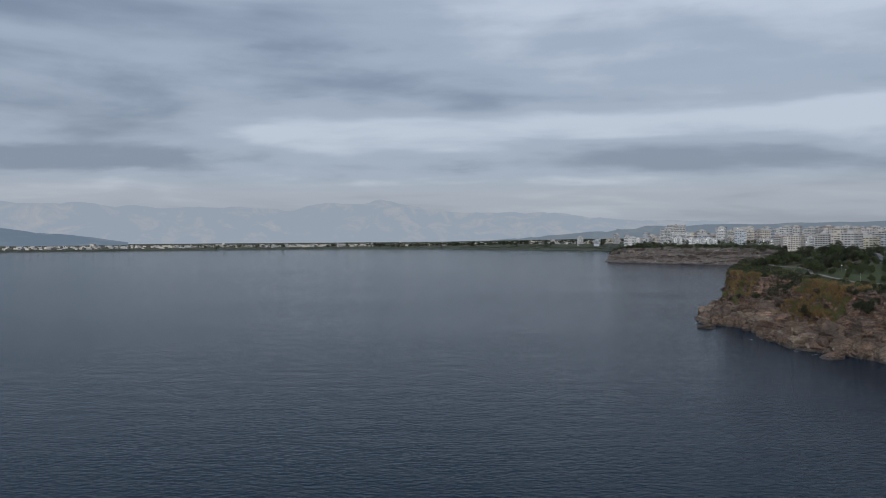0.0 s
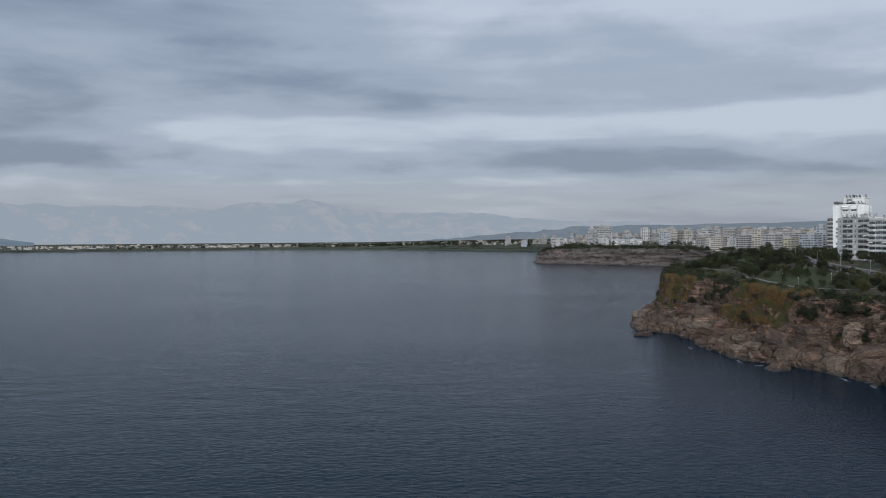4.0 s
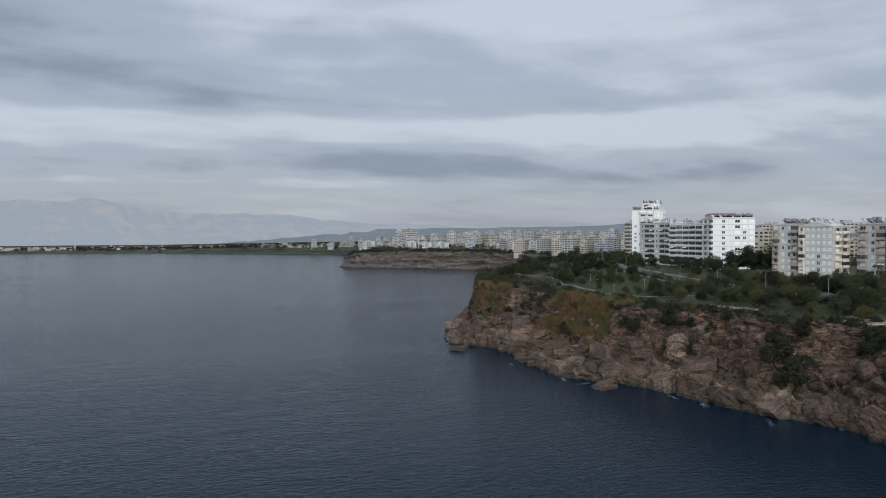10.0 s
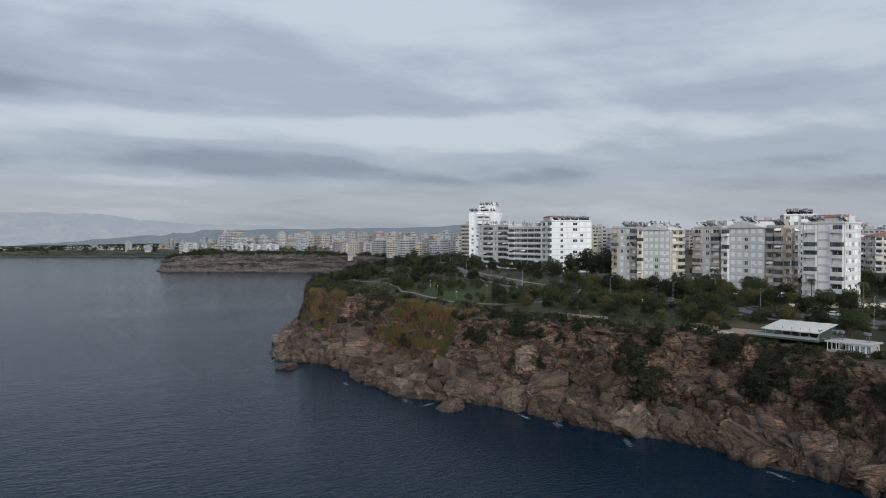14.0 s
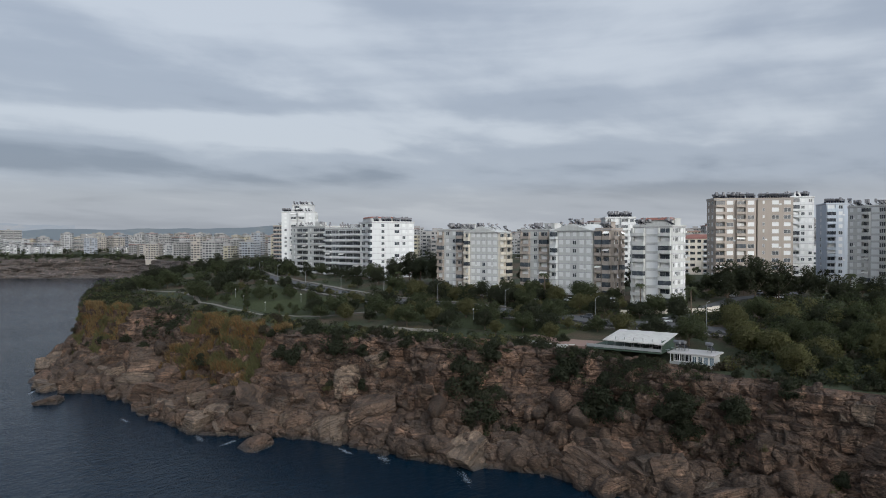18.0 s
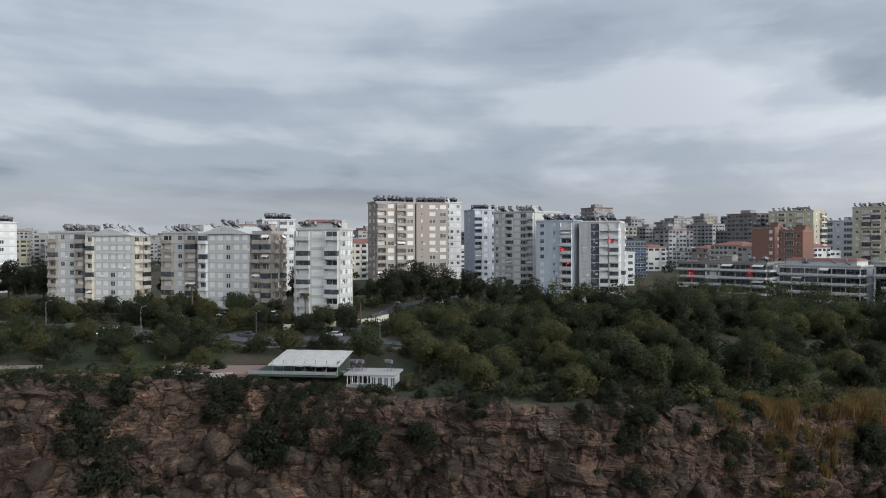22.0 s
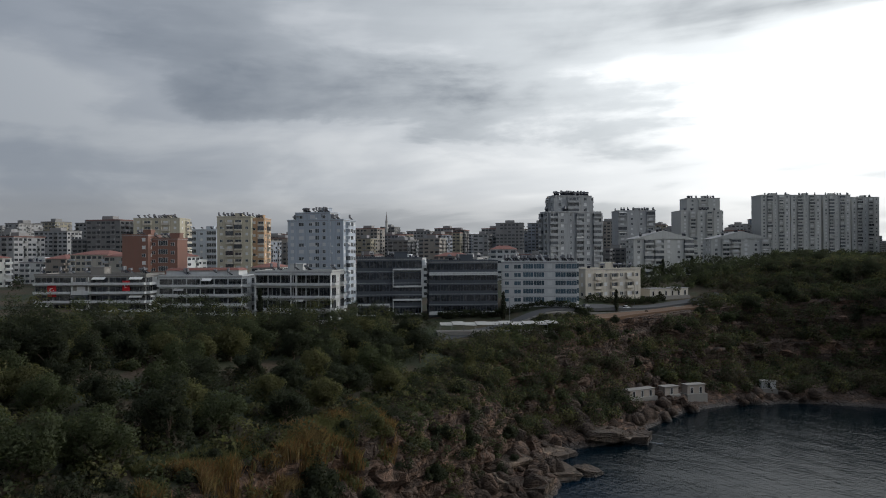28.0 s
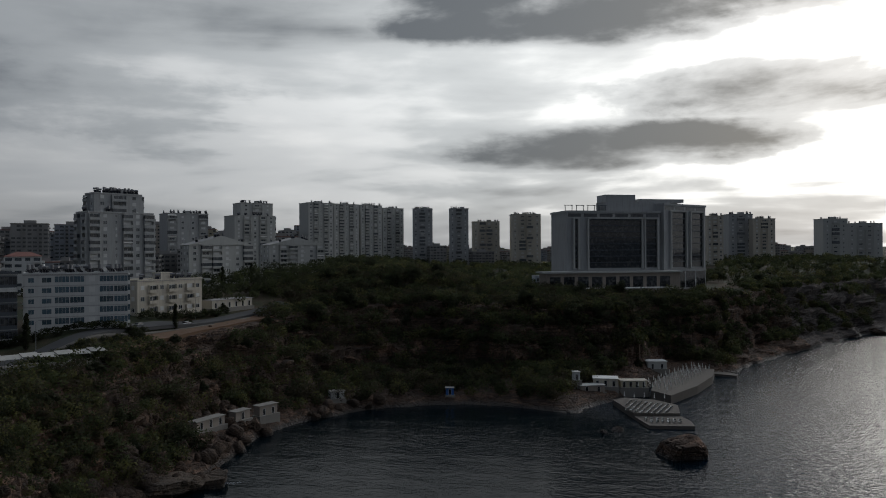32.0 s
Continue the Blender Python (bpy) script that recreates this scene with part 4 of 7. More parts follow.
def facade(thing, base, width, z0, floor_h, floors, spec, wall, rail="solid", glass=GLASS, out=1.25, rng=random, ground=True, frame=FRAME):
    """Windows and balconies on one side. base: the side's matrix, x along it, y into the wall. spec: one letter a column, floor by floor the same."""
    n = len(spec)
    cw = width / n
    for k, c in enumerate(spec):
        x = cw * (k + 0.5)
        if c == ".":
            continue
        for fl in range(0 if ground else 1, floors):
            z = z0 + fl * floor_h
            m = base @ Matrix.Translation((x, 0, z))
            if c == "b" and rng.random() < 0.24:
                part("glazed_balcony", bay_mesh(cw * 0.9, out, floor_h, wall, glass), None, thing, at=m)
            elif c == "b":
                part("balcony", balcony_mesh(cw * 0.9, out, wall, rail), None, thing, at=m)
                if rng.random() < 0.35:
                    part("shutter", shutter_mesh(min(3.0, cw * 0.75), 2.15), None, thing, at=m @ Matrix.Translation((0, 0, 0.1)))
                else:
                    part("balcony_door", window_mesh(min(3.6, cw * 0.8), 2.2, glass, frame), None, thing, at=m @ Matrix.Translation((0, 0, 0.1)))
                if rng.random() < 0.08:
                    part("awning", awning_mesh(cw * 0.8), None, thing, at=m @ Matrix.Translation((0, 0, floor_h - 0.45)))
            elif c == "L":
                part("balcony", tray_mesh(cw * 0.985, 1.3, wall), None, thing, at=m)
                part("window", window_mesh(cw * 0.9, floor_h * 0.72, GLASS_DARK, METAL, 2), None, thing, at=m @ Matrix.Translation((0, 0, 0.12)))
                if rng.random() < 0.2:
                    part("awning", awning_mesh(cw * 0.7), None, thing, at=m @ Matrix.Translation((0, 0, floor_h - 0.45)))
            elif c == "g":
                part("glazed_balcony", bay_mesh(cw * 0.92, 1.0, floor_h, wall, glass), None, thing, at=m)
            elif c == "P":
                part("shutter", shutter_mesh(cw * 0.92, floor_h * 0.66), None, thing, at=m @ Matrix.Translation((0, 0, floor_h * 0.2)))
            elif c == "G":
                part("window", window_mesh(cw * 0.94, floor_h * 0.55, glass, frame, 3), None, thing, at=m @ Matrix.Translation((0, 0, floor_h * 0.28)))
            else:
                w, h, sill = {"w": (1.5, 1.35, 0.95), "v": (0.7, 1.1, 1.2), "W": (2.5, 1.45, 0.9), "s": (1.7, 1.4, 0.95), "d": (1.1, 2.0, 0.15)}[c]
                w = min(w, cw * 0.84)
                if rng.random() < 0.10:
                    part("air_conditioner", aircon_mesh(), None, thing, at=m @ Matrix.Translation((w * 0.5 + 0.55, 0, sill - 0.2)))
                if c == "s" or (rng.random() < 0.5 and glass == GLASS):
                    part("shutter", shutter_mesh(w, h), None, thing, at=m @ Matrix.Translation((0, 0, sill)))
                else:
                    part("window", window_mesh(w, h, glass, frame), None, thing, at=m @ Matrix.Translation((0, 0, sill)))


def aircon_mesh():
    key = ("aircon",)
    if key not in pieces:
        m = Mesh()
        loft(m, [rect(-0.4, 0.4, -0.36, 0.03, 0), rect(-0.4, 0.4, -0.36, 0.03, 0.55), rect(-0.38, 0.38, -0.34, 0.03, 0.58)], [0, 0])
        pieces[key] = m.data("air_conditioner", [SHUTTER])
    return pieces[key]


def awning_mesh(w):
    key = ("awning", round(w, 2))
    if key not in pieces:
        m = Mesh()
        a = [(-w / 2, 0, 0), (w / 2, 0, 0), (w / 2, -1.3, -0.7), (-w / 2, -1.3, -0.7)]
        b = [(x, y, z - 0.04) for x, y, z in a]
        m.face(a), m.face(b[::-1])
        m.face([a[3], a[2], (w / 2, -1.3, -0.95), (-w / 2, -1.3, -0.95)])
        pieces[key] = m.data("awning", [AWNING])
    return pieces[key]


def join_pieces(thing, names):
    """Joins the small pieces of a block that stands far off, kind by kind."""
    for name in names:
        kids = [o for o in thing.children if o.name.split(".")[0] == name]
        if len(kids) < 2:
            continue
        m, mats = Mesh(), list(kids[0].data.materials)
        for o in kids:
            for me_mat in o.data.materials:
                if me_mat not in mats:
                    mats.append(me_mat)
            i = len(m.v)
            m.v += [tuple(o.matrix_basis @ q.co) for q in o.data.vertices]
            for q in o.data.polygons:
                m.f.append(tuple(i + k for k in q.vertices))
                m.m.append(mats.index(o.data.materials[q.material_index]))
        for o in kids:
            bpy.data.objects.remove(o)
        part(name + "_field", m, mats, thing)["kind"] = "stuff"


def frame_of(left, right, z=0.0):
    """A matrix at the left corner of a front, x to its right end, y into the building; and the front's width."""
    dx, dy = right[0] - left[0], right[1] - left[1]
    w = math.hypot(dx, dy)
    return Matrix.Translation((left[0], left[1], z)) @ Matrix.Rotation(math.atan2(dy, dx), 4, "Z"), w


def apartment(label, left, right, deep, top, floors, wall, front, east="", west="", back="", rail="solid", band=None, heaters=6, roof="flat", glass=GLASS,
              base=None, trim=None, group="", out=1.25, name="apartment_block", stairhead=True, setback=0.0, bay_wall=None, roof_mat=None, frame=FRAME, outlines=(), cap=None, strips=()):
    """An apartment block seen from its front. east: the side at the right end, west: the side at the left end."""
    m, w = frame_of(left, right)
    mid = m @ Vector((w / 2, deep / 2, 0))
    corners = [m @ Vector(c) for c in ((0, 0, 0), (w, 0, 0), (w, deep, 0), (0, deep, 0))]
    z0 = base if base is not None else ground_z(mid.x, mid.y)
    low = min(ground_z(c.x, c.y) for c in corners) - 0.6
    rng = random.Random(int(left[0] * 7 + left[1] * 13))
    thing = tagged(new(name), label, "building", group)
    thing.matrix_world = m @ Matrix.Translation((0, 0, z0))
    h = top - z0
    fh = h / floors
    b = Mesh()
    b.box(0, w, 0, deep, low - z0, h)
    part("wall", b, wall, thing)
    for x0, x1, tint in strips:
        s = Mesh()
        s.box(w * x0, w * x1, -0.07, 0.1, 0.2, h - 0.1)
        part("cladding_strip", s, tint, thing, "flat vertical strip of cladding")
    for x0, x1, f0, f1 in outlines:
        for a, b, c, d in ((x0, x1, f0, f0 + 0.14), (x0, x1, f1 - 0.14, f1), (x0, x0 + 0.01, f0, f1), (x1 - 0.01, x1, f0, f1)):
            s = Mesh()
            s.box(w * a, w * b, -1.1, 0.1, fh * c, fh * d)
            part("window_surround", s, WHITE, thing, "white projecting surround")
    if band is None and math.hypot(mid.x - 100, mid.y - 120) < 400:
        band = GREY if wall in (WHITE, WHITE_OLD) else wall
    if band:
        for fl in range(1, floors + 1):
            s = Mesh()
            z = fl * fh
            s.box(-0.08, w + 0.08, -0.08, deep + 0.08, z - 0.32, z - 0.04)
            part("floor_band", s, band, thing)
    bw = bay_wall or trim or wall
    args = dict(wall=bw, rail=rail, glass=glass, out=out, rng=rng, frame=frame)
    facade(thing, Matrix.Identity(4), w, 0, fh, floors, front, **args)
    if east:
        facade(thing, Matrix.Translation((w, 0, 0)) @ Matrix.Rotation(math.pi / 2, 4, "Z"), deep, 0, fh, floors, east, **args)
    if west:
        facade(thing, Matrix.Translation((0, deep, 0)) @ Matrix.Rotation(-math.pi / 2, 4, "Z"), deep, 0, fh, floors, west, **args)
    r = Mesh()
    if roof == "flat":
        r.box(-0.2, w + 0.2, -0.2, deep + 0.2, h + 0.002, h + 0.22, 0)
        for x0, x1, y0, y1 in ((-0.2, w + 0.2, -0.2, 0.0), (-0.2, w + 0.2, deep, deep + 0.2), (-0.2, 0.0, 0.0, deep), (w, w + 0.2, 0.0, deep)):
            r.box(x0, x1, y0, y1, h + 0.22, h + 0.70, 1)
        part("roof", r, [roof_mat or ROOF, wall], thing)
        zr = h + 0.22
    else:
        ridge = w * 0.12 + 0.4 if roof == "gable" else min(w, deep) * 0.16 + 0.6
        o = 0.5
        if roof == "gable":
            pts = [(-o, -o, h), (w / 2, -o, h + ridge), (w + o, -o, h), (-o, deep + o, h), (w / 2, deep + o, h + ridge), (w + o, deep + o, h)]
            for q in ((0, 1, 4, 3), (1, 2, 5, 4), (0, 2, 1), (3, 4, 5), (0, 3, 5, 2)):
                r.face([pts[k] for k in q], 1 if len(q) == 3 else 0)
        else:
            c = min(w, deep) / 2
            pts = [(-o, -o, h), (w + o, -o, h), (w + o, deep + o, h), (-o, deep + o, h)]
            if w > deep:
                a, e = (c, deep / 2, h + ridge), (w - c, deep / 2, h + ridge)
                quads = ((pts[0], pts[1], e, a), (pts[1], pts[2], e), (pts[2], pts[3], a, e), (pts[3], pts[0], a))
            else:
                a, e = (w / 2, c, h + ridge), (w / 2, deep - c, h + ridge)
                quads = ((pts[0], pts[1], a), (pts[1], pts[2], e, a), (pts[2], pts[3], e), (pts[3], pts[0], a, e))
            for q in quads:
                r.face(q)
            r.face(pts[::-1])
        part("roof", r, [roof_mat or TILE, wall], thing)
        zr = h + ridge * 0.6
    if cap:
        s = Mesh()
        s.box(w * cap[0], w * cap[1], deep * 0.12, deep * 0.7, h + 0.222, h + 2.3, 1)
        loft(s, [rect(w * cap[0] - 0.4, w * cap[1] + 0.4, deep * 0.12 - 0.4, deep * 0.7 + 0.4, h + 2.3), rect(w * cap[0] + 0.8, w * cap[1] - 0.8, deep * 0.12 + 0.8, deep * 0.7 - 0.8, h + 3.1)], [0])
        part("penthouse", s, [TILE, wall], thing, "tile-roofed penthouse")
    if stairhead and roof == "flat":
        s = Mesh()
        sx, sy = w * rng.uniform(0.35, 0.6), deep * 0.4
        s.box(sx, sx + min(5, w * 0.35), sy, sy + min(4.5, deep * 0.4), h + 0.222, h + 2.7)
        s.box(sx - 0.2, sx + min(5, w * 0.35) + 0.2, sy - 0.2, sy + min(4.5, deep * 0.4) + 0.2, h + 2.7, h + 2.9)
        part("stair_head", s, wall, thing)
    for k in range(int(heaters * 2.1)):
        x, y = rng.uniform(1, w - 1), rng.choice((rng.uniform(0.8, 2.6), rng.uniform(0.8, deep - 0.8)))
        if roof == "flat":
            z = zr
        elif roof == "gable":
            z = h + (1 - abs(x / w * 2 - 1)) * ridge * 0.9
        else:
            z = h + min(x, w - x, y, deep - y) / (min(w, deep) / 2) * (min(w, deep) * 0.16 + 0.6) * 0.85
        part("water_heater", heater_mesh(rng.random() < 0.6), None, thing, at=Matrix.Translation((x, y, z - 0.03)) @ Matrix.Rotation(rng.choice((2.6, 2.8, 2.5)), 4, "Z"))
    if math.hypot(mid.x - 100, mid.y - 120) > 430:
        join_pieces(thing, ("window", "shutter", "balcony", "balcony_door", "awning", "glazed_balcony", "floor_band", "water_heater", "air_conditioner"))
    return thing

# ---- the row along the cliff park ----
ROW = "apartment blocks along the cliff park"
apartment("white ten-storey block with a plain sunlit side wall", (291.9, 381.0), (311.4, 370.8), 24, 62.0, 10, WHITE, ".w.Wws", west="gbgbg", east="wbw", heaters=18, base=32.0, cap=(0.0, 0.55), group=ROW)
apartment("white block with long glazed balconies facing the sea", (299, 425), (297, 395), 15, 59.0, 9, WHITE, "LGLLL", west="wb", heaters=8, base=32.0, group=ROW)
apartment("off-white block with stepped rounded balconies", (305, 462), (300.5, 427), 16, 60.5, 9, WHITE_OLD, "wLLwLL", west="wb", heaters=8, base=32.0, group=ROW)
apartment("tall white tower with a stepped top storey", (352, 535), (366, 517), 9, 72.5, 13, WHITE, "wbbw", east="bwb", west="ww", heaters=10, group=ROW)
apartment("narrow white penthouse tower top", (359, 532), (367, 521), 10, 77.5, 15, WHITE, "bw", heaters=6, group=ROW)
apartment("long cream block with slatted balconies far behind the park", (385, 590), (383, 562), 16, 64.0, 9, CREAM, "GGG", band=BRICK, heaters=6, group=ROW)
apartment("pale grey nine-storey block with tan balconies", (272.5, 321), (271.7, 306.5), 15, 57.3, 9, WHITE_OLD, "bwwb", west="bw", trim=TAN, heaters=12, base=31.2, group=ROW)
apartment("white nine-storey block with a shallow gable", (270.8, 305.2), (270.2, 288.5), 8, 56.4, 9, WHITE_OLD, "bsswss", east="bb", trim=CREAM, heaters=6, roof="gable", roof_mat=WHITE_OLD, base=31.0, group=ROW)
apartment("grey balconied block with shaded loggias", (277, 282), (274.8, 268), 15, 57.0, 9, WHITE_OLD, "bwb", west="wb", trim=TAN, heaters=10, base=30.6, group=ROW)
apartment("white nine-storey block with roller shutters and a shallow gable", (273.6, 266.5), (271.4, 248.5), 16, 56.8, 9, WHITE_OLD, "bsswss", heaters=4, roof="gable", roof_mat=WHITE_OLD, trim=WHITE, base=30.4, group=ROW)
apartment("narrow tan balcony wing", (272.6, 247.8), (272.0, 241.5), 7, 57.0, 9, TAN, "bb", east="bwb", heaters=3, base=30.4, group=ROW)
apartment("tall white block behind the row", (323.0, 270.3), (330.2, 259.9), 16, 62.6, 11, WHITE, "wwbw", east="ww", heaters=10, group=ROW)
apartment("white ten-storey block with a pale blue glazed strip", (264, 229.5), (263, 216), 9, 57.6, 10, WHITE_OLD, "bPb", east="vwvwv", west="bb", heaters=12, base=30.2, cap=(0.1, 0.9), group=ROW)
apartment("tan twelve-storey tower with white window bands", (335, 228.5), (345.2, 215.5), 9, 69.5, 12, TAN, "bWbW", west="ww", band=TAN, trim=TAN, heaters=12, group=ROW)
apartment("tan tower wing with a raised central shaft", (345.4, 215.0), (352.4, 203.6), 12, 69.5, 12, TAN, "vWW", east="WbW", band=TAN, trim=TAN, heaters=9, group=ROW)
apartment("slim white tower beside the tan tower", (411.3, 222.3), (419.0, 211.3), 18, 73.5, 12, WHITE, "wbww", east="wbb", heaters=6, group=ROW)
apartment("light grey block set back between trees", (386, 199), (391, 189), 16, 68.5, 12, BLUEGREY, "bww", west="w", heaters=8, group=ROW)
apartment("white twelve-storey block with recessed balconies", (366, 187), (354.7, 169), 18, 66.0, 12, WHITE_OLD, "wsbPGb", heaters=12, group=ROW)
apartment("white block with rounded sea-facing balconies and flags", (339, 167.0), (333.3, 153.2), 17, 61.5, 10, BLUEGREY, "wvb", west="wbw", trim=WHITE, heaters=10, group=ROW)
apartment("white and dark grey block with wide balconies", (332.4, 151.0), (330.6, 137), 17, 61.0, 10, WHITE, "wvbb", east="wbw", trim=WHITE, heaters=8, strips=((0.0, 0.30, GREY), (0.30, 0.50, DARKGREY)), group=ROW)

# ---- the city behind the wood and along the cove ----
LOW = "low blocks above the wood"
apartment("dark glass office with a blue and white top", (452.6, 132.1), (453.7, 120.3), 18, 54.5, 7, DARKGREY, "GG", band=BLUE, heaters=2, group=LOW)
apartment("low white terraced block with a red flag", (399.5, 110), (375, 79), 15, 45.4, 4, CONCRETE, "LLbLLL", east="LbL", heaters=6, trim=WHITE, group=LOW)
apartment("white block with curved balconies and a red tiled roof", (378, 73.8), (358.7, 50.7), 16, 44.6, 4, WHITE, "LLLLLL", east="LsL", west="wwb", cap=(0.06, 0.94), heaters=4, group=LOW)
apartment("white terraced block with framed window bands", (357.3, 46.2), (337.5, 26.3), 16, 46.2, 4, WHITE_OLD, "LLLLLL", east="LsL", outlines=((0.0, 0.48, 0.1, 3.9), (0.54, 1.0, 0.1, 3.9)), west="wbw", trim=WHITE, heaters=3, group=LOW)
apartment("red-brown brick tower with a red flag", (444.7, 71.1), (437.8, 62.1), 14, 60.6, 8, BRICK, "..w", east="ww", heaters=3, group=LOW)
apartment("red-brown brick wing with glazed balconies", (441.9, 60.8), (434.2, 50.7), 12, 59.1, 7, BRICK, "wGw", heaters=3, group=LOW)
apartment("yellow and orange apartment block", (571.2, 36.2), (554.2, 13.8), 18, 73.5, 11, YELLOW, "wbwbw", trim=CREAM, east="wb", heaters=8, group=LOW)
apartment("pale yellow apartment block with balconies", (530.6, -0.8), (518.5, -16.9), 18, 73.8, 11, YELLOW, "wbbw", east="wbw", trim=CREAM, heaters=8, group=LOW)
apartment("orange-edged block of flats with balconies", (522.4, -18.4), (517.5, -24.9), 16, 72.9, 11, ORANGE, "wb", east="wbw", trim=CREAM, heaters=3, group=LOW)
apartment("blue-white block with window bands", (592.4, -2.0), (580.4, -17.9), 16, 67.7, 9, BLUEGREY, "GwG", east="ww", heaters=4, group=LOW)
apartment("pale blue-grey twelve-storey tower with a stepped roof", (424.2, 3), (400.5, -13.5), 13, 67.6, 12, BLUEGREY, "sWwGsw", east="wbsGw", west="wsw", heaters=12, group=LOW)
apartment("upper storeys of the pale blue-grey tower", (421, 0.5), (406, -9.5), 10, 71.0, 13, BLUEGREY, "wWw", east="wsw", heaters=8, group=LOW)
apartment("dark glass office block with white window frames", (345.5, 11.5), (333, -9.5), 18, 50.4, 5, DARKGREY, "GGGGG", east="GG", west="GG", outlines=((0.0, 0.5, 0.1, 1.2), (0.55, 1.0, 0.2, 1.6), (0.55, 1.0, 2.6, 4.2)), glass=GLASS_DARK, heaters=2, band=METAL, frame=DARKGREY, group=LOW)
apartment("dark glass office block with long white ledges", (333.2, -13), (318.8, -35), 18, 49.2, 5, DARKGREY, "GGGGGG", east="GG", west="GG", outlines=((0.0, 1.0, 0.0, 0.3), (0.0, 1.0, 3.75, 4.05)), glass=GLASS_DARK, heaters=2, band=METAL, frame=DARKGREY, group=LOW)
apartment("white five-storey block with glazed balconies", (321.5, -39.5), (301, -60), 14, 48.8, 5, WHITE, "wWGGsGG", east="wgw", west="wvw", heaters=12, glass=GLASS_BLUE, group=LOW)
apartment("old pale brown hotel with rows of windows", (313.5, -79), (308, -108), 14, 45.2, 3, CREAM, "wbwbwbw", west="w.w", heaters=3, group=LOW)
apartment("tall grey stepped tower with wrap-round balconies", (359.4, -104.6), (348.5, -130), 11, 72.0, 13, GREY, "bwvbwb", east="bwb", west="bwb", heaters=6, group=LOW)
apartment("stepped top storeys of the grey tower", (360.5, -109), (352, -127), 9, 80.0, 16, GREY, "wbw", east="bw", west="bw", heaters=14, group=LOW)
apartment("white gabled block with stepped balconies", (367.6, -180), (352, -214), 9, 59.5, 7, WHITE_OLD, "wbbswb", west="www", roof="gable", roof_mat=ROOF, heaters=3, group=LOW)
apartment("white gabled block with bay balconies", (357, -240), (334, -266), 18, 59.8, 7, WHITE_OLD, "wbbswb", west="www", roof="gable", roof_mat=ROOF, heaters=3, group=LOW)
apartment("white stepped tower on the ridge", (453.9, -351.3), (433.9, -377.8), 24, 84.3, 14, WHITE_OLD, "wbwbw", east="bb", heaters=6, group=LOW)
apartment("upper storeys of the white ridge tower", (453.2, -358.8), (437.2, -380.0), 18, 94.5, 16, WHITE_OLD, "wbw", heaters=5, group=LOW)
apartment("grey slab block behind the tower", (478.1, -302.6), (460.1, -326.5), 20, 84.0, 11, GREY, "bwwb", heaters=8, group=LOW)
apartment("pale slab tower of the ridge estate", (478.1, -518.3), (461.1, -540.7), 22, 105.8, 18, WHITE_OLD, "wbvbw", east="wb", heaters=4, group="towers of the ridge estate")
apartment("pale slab tower of the ridge estate", (464.5, -549.6), (446.7, -573.2), 22, 106.2, 18, WHITE_OLD, "wbvbw", east="wb", heaters=4, group="towers of the ridge estate")
apartment("pale slab tower of the ridge estate", (449.1, -583.2), (432.8, -604.8), 22, 106.7, 18, WHITE_OLD, "wbvbw", east="wb", heaters=4, group="towers of the ridge estate")
apartment("pale slab tower of the ridge estate", (435.7, -614.2), (418.9, -636.5), 22, 104.9, 18, WHITE_OLD, "wbvbw", east="wb", heaters=4, group="towers of the ridge estate")
apartment("slim grey tower standing on the ridge", (401.3, -617.6), (380.2, -624.1), 22, 103.5, 16, GREY, "wbw", heaters=4, group="towers of the ridge estate")
apartment("slim grey tower standing on the ridge", (362.1, -629.6), (341.6, -635.9), 22, 103.3, 16, GREY, "wbw", heaters=4, group="towers of the ridge estate")
apartment("broad pale block on the ridge", (345.0, -666.3), (314.9, -675.5), 22, 89.9, 12, CREAM, "wbbw", heaters=6, group="towers of the ridge estate")
apartment("round-topped pale tower on the ridge", (297.7, -659.8), (266.0, -669.5), 22, 97.2, 14, CREAM, "wbbw", heaters=6, group="towers of the ridge estate")
apartment("pale tower behind the hotel", (96.6, -554.1), (82.4, -558.4), 20, 86.4, 13, CREAM, "wbw", heaters=3, group="towers of the ridge estate")
apartment("grey tower behind the hotel", (71.9, -624.4), (49.5, -631.3), 20, 90.9, 13, GREY, "wbw", heaters=3, group="towers of the ridge estate")
apartment("pale block behind the hotel", (50.2, -620.6), (29.7, -626.9), 20, 85.9, 12, CREAM, "wbw", heaters=3, group="towers of the ridge estate")
apartment("white block on the south ridge", (-30.6, -718.6), (-55.6, -726.2), 20, 88.6, 10, WHITE_OLD, "wbw", heaters=3, group="towers of the ridge estate")
apartment("low white block on the south ridge", (-58.1, -737.5), (-94.5, -748.6), 20, 84.0, 9, WHITE_OLD, "wbbw", heaters=3, group="towers of the ridge estate")

# ---- the north headland ----
apartment("white stepped hospital block", (460.0, 1500.6), (508.9, 1484.4), 40, 52.0, 8, HAZED_WALLS[0], "GGGG", heaters=0, group="blocks on the north headland")
apartment("red-brown upper wing of the hospital block", (479.9, 1515.4), (515.6, 1503.5), 30, 69.0, 10, HAZED_WALLS[3], "GGG", heaters=0, group="blocks on the north headland")
apartment("wide cream hotel with long balcony rows", (546.9, 1366.5), (598.9, 1349.3), 40, 54.2, 9, HAZED_WALLS[2], "GGGGGG", band=GREY, heaters=0, group="blocks on the north headland")
apartment("square stair tower of the cream hotel", (562.5, 1372.0), (592.5, 1362.1), 20, 62.1, 11, HAZED_WALLS[3], "ww", heaters=0, group="blocks on the north headland")
apartment("white flats above the headland cliff", (347.7, 1358.5), (375.9, 1349.1), 22, 43.5, 6, HAZED_WALLS[1], "GwGw", heaters=2, group="blocks on the north headland")
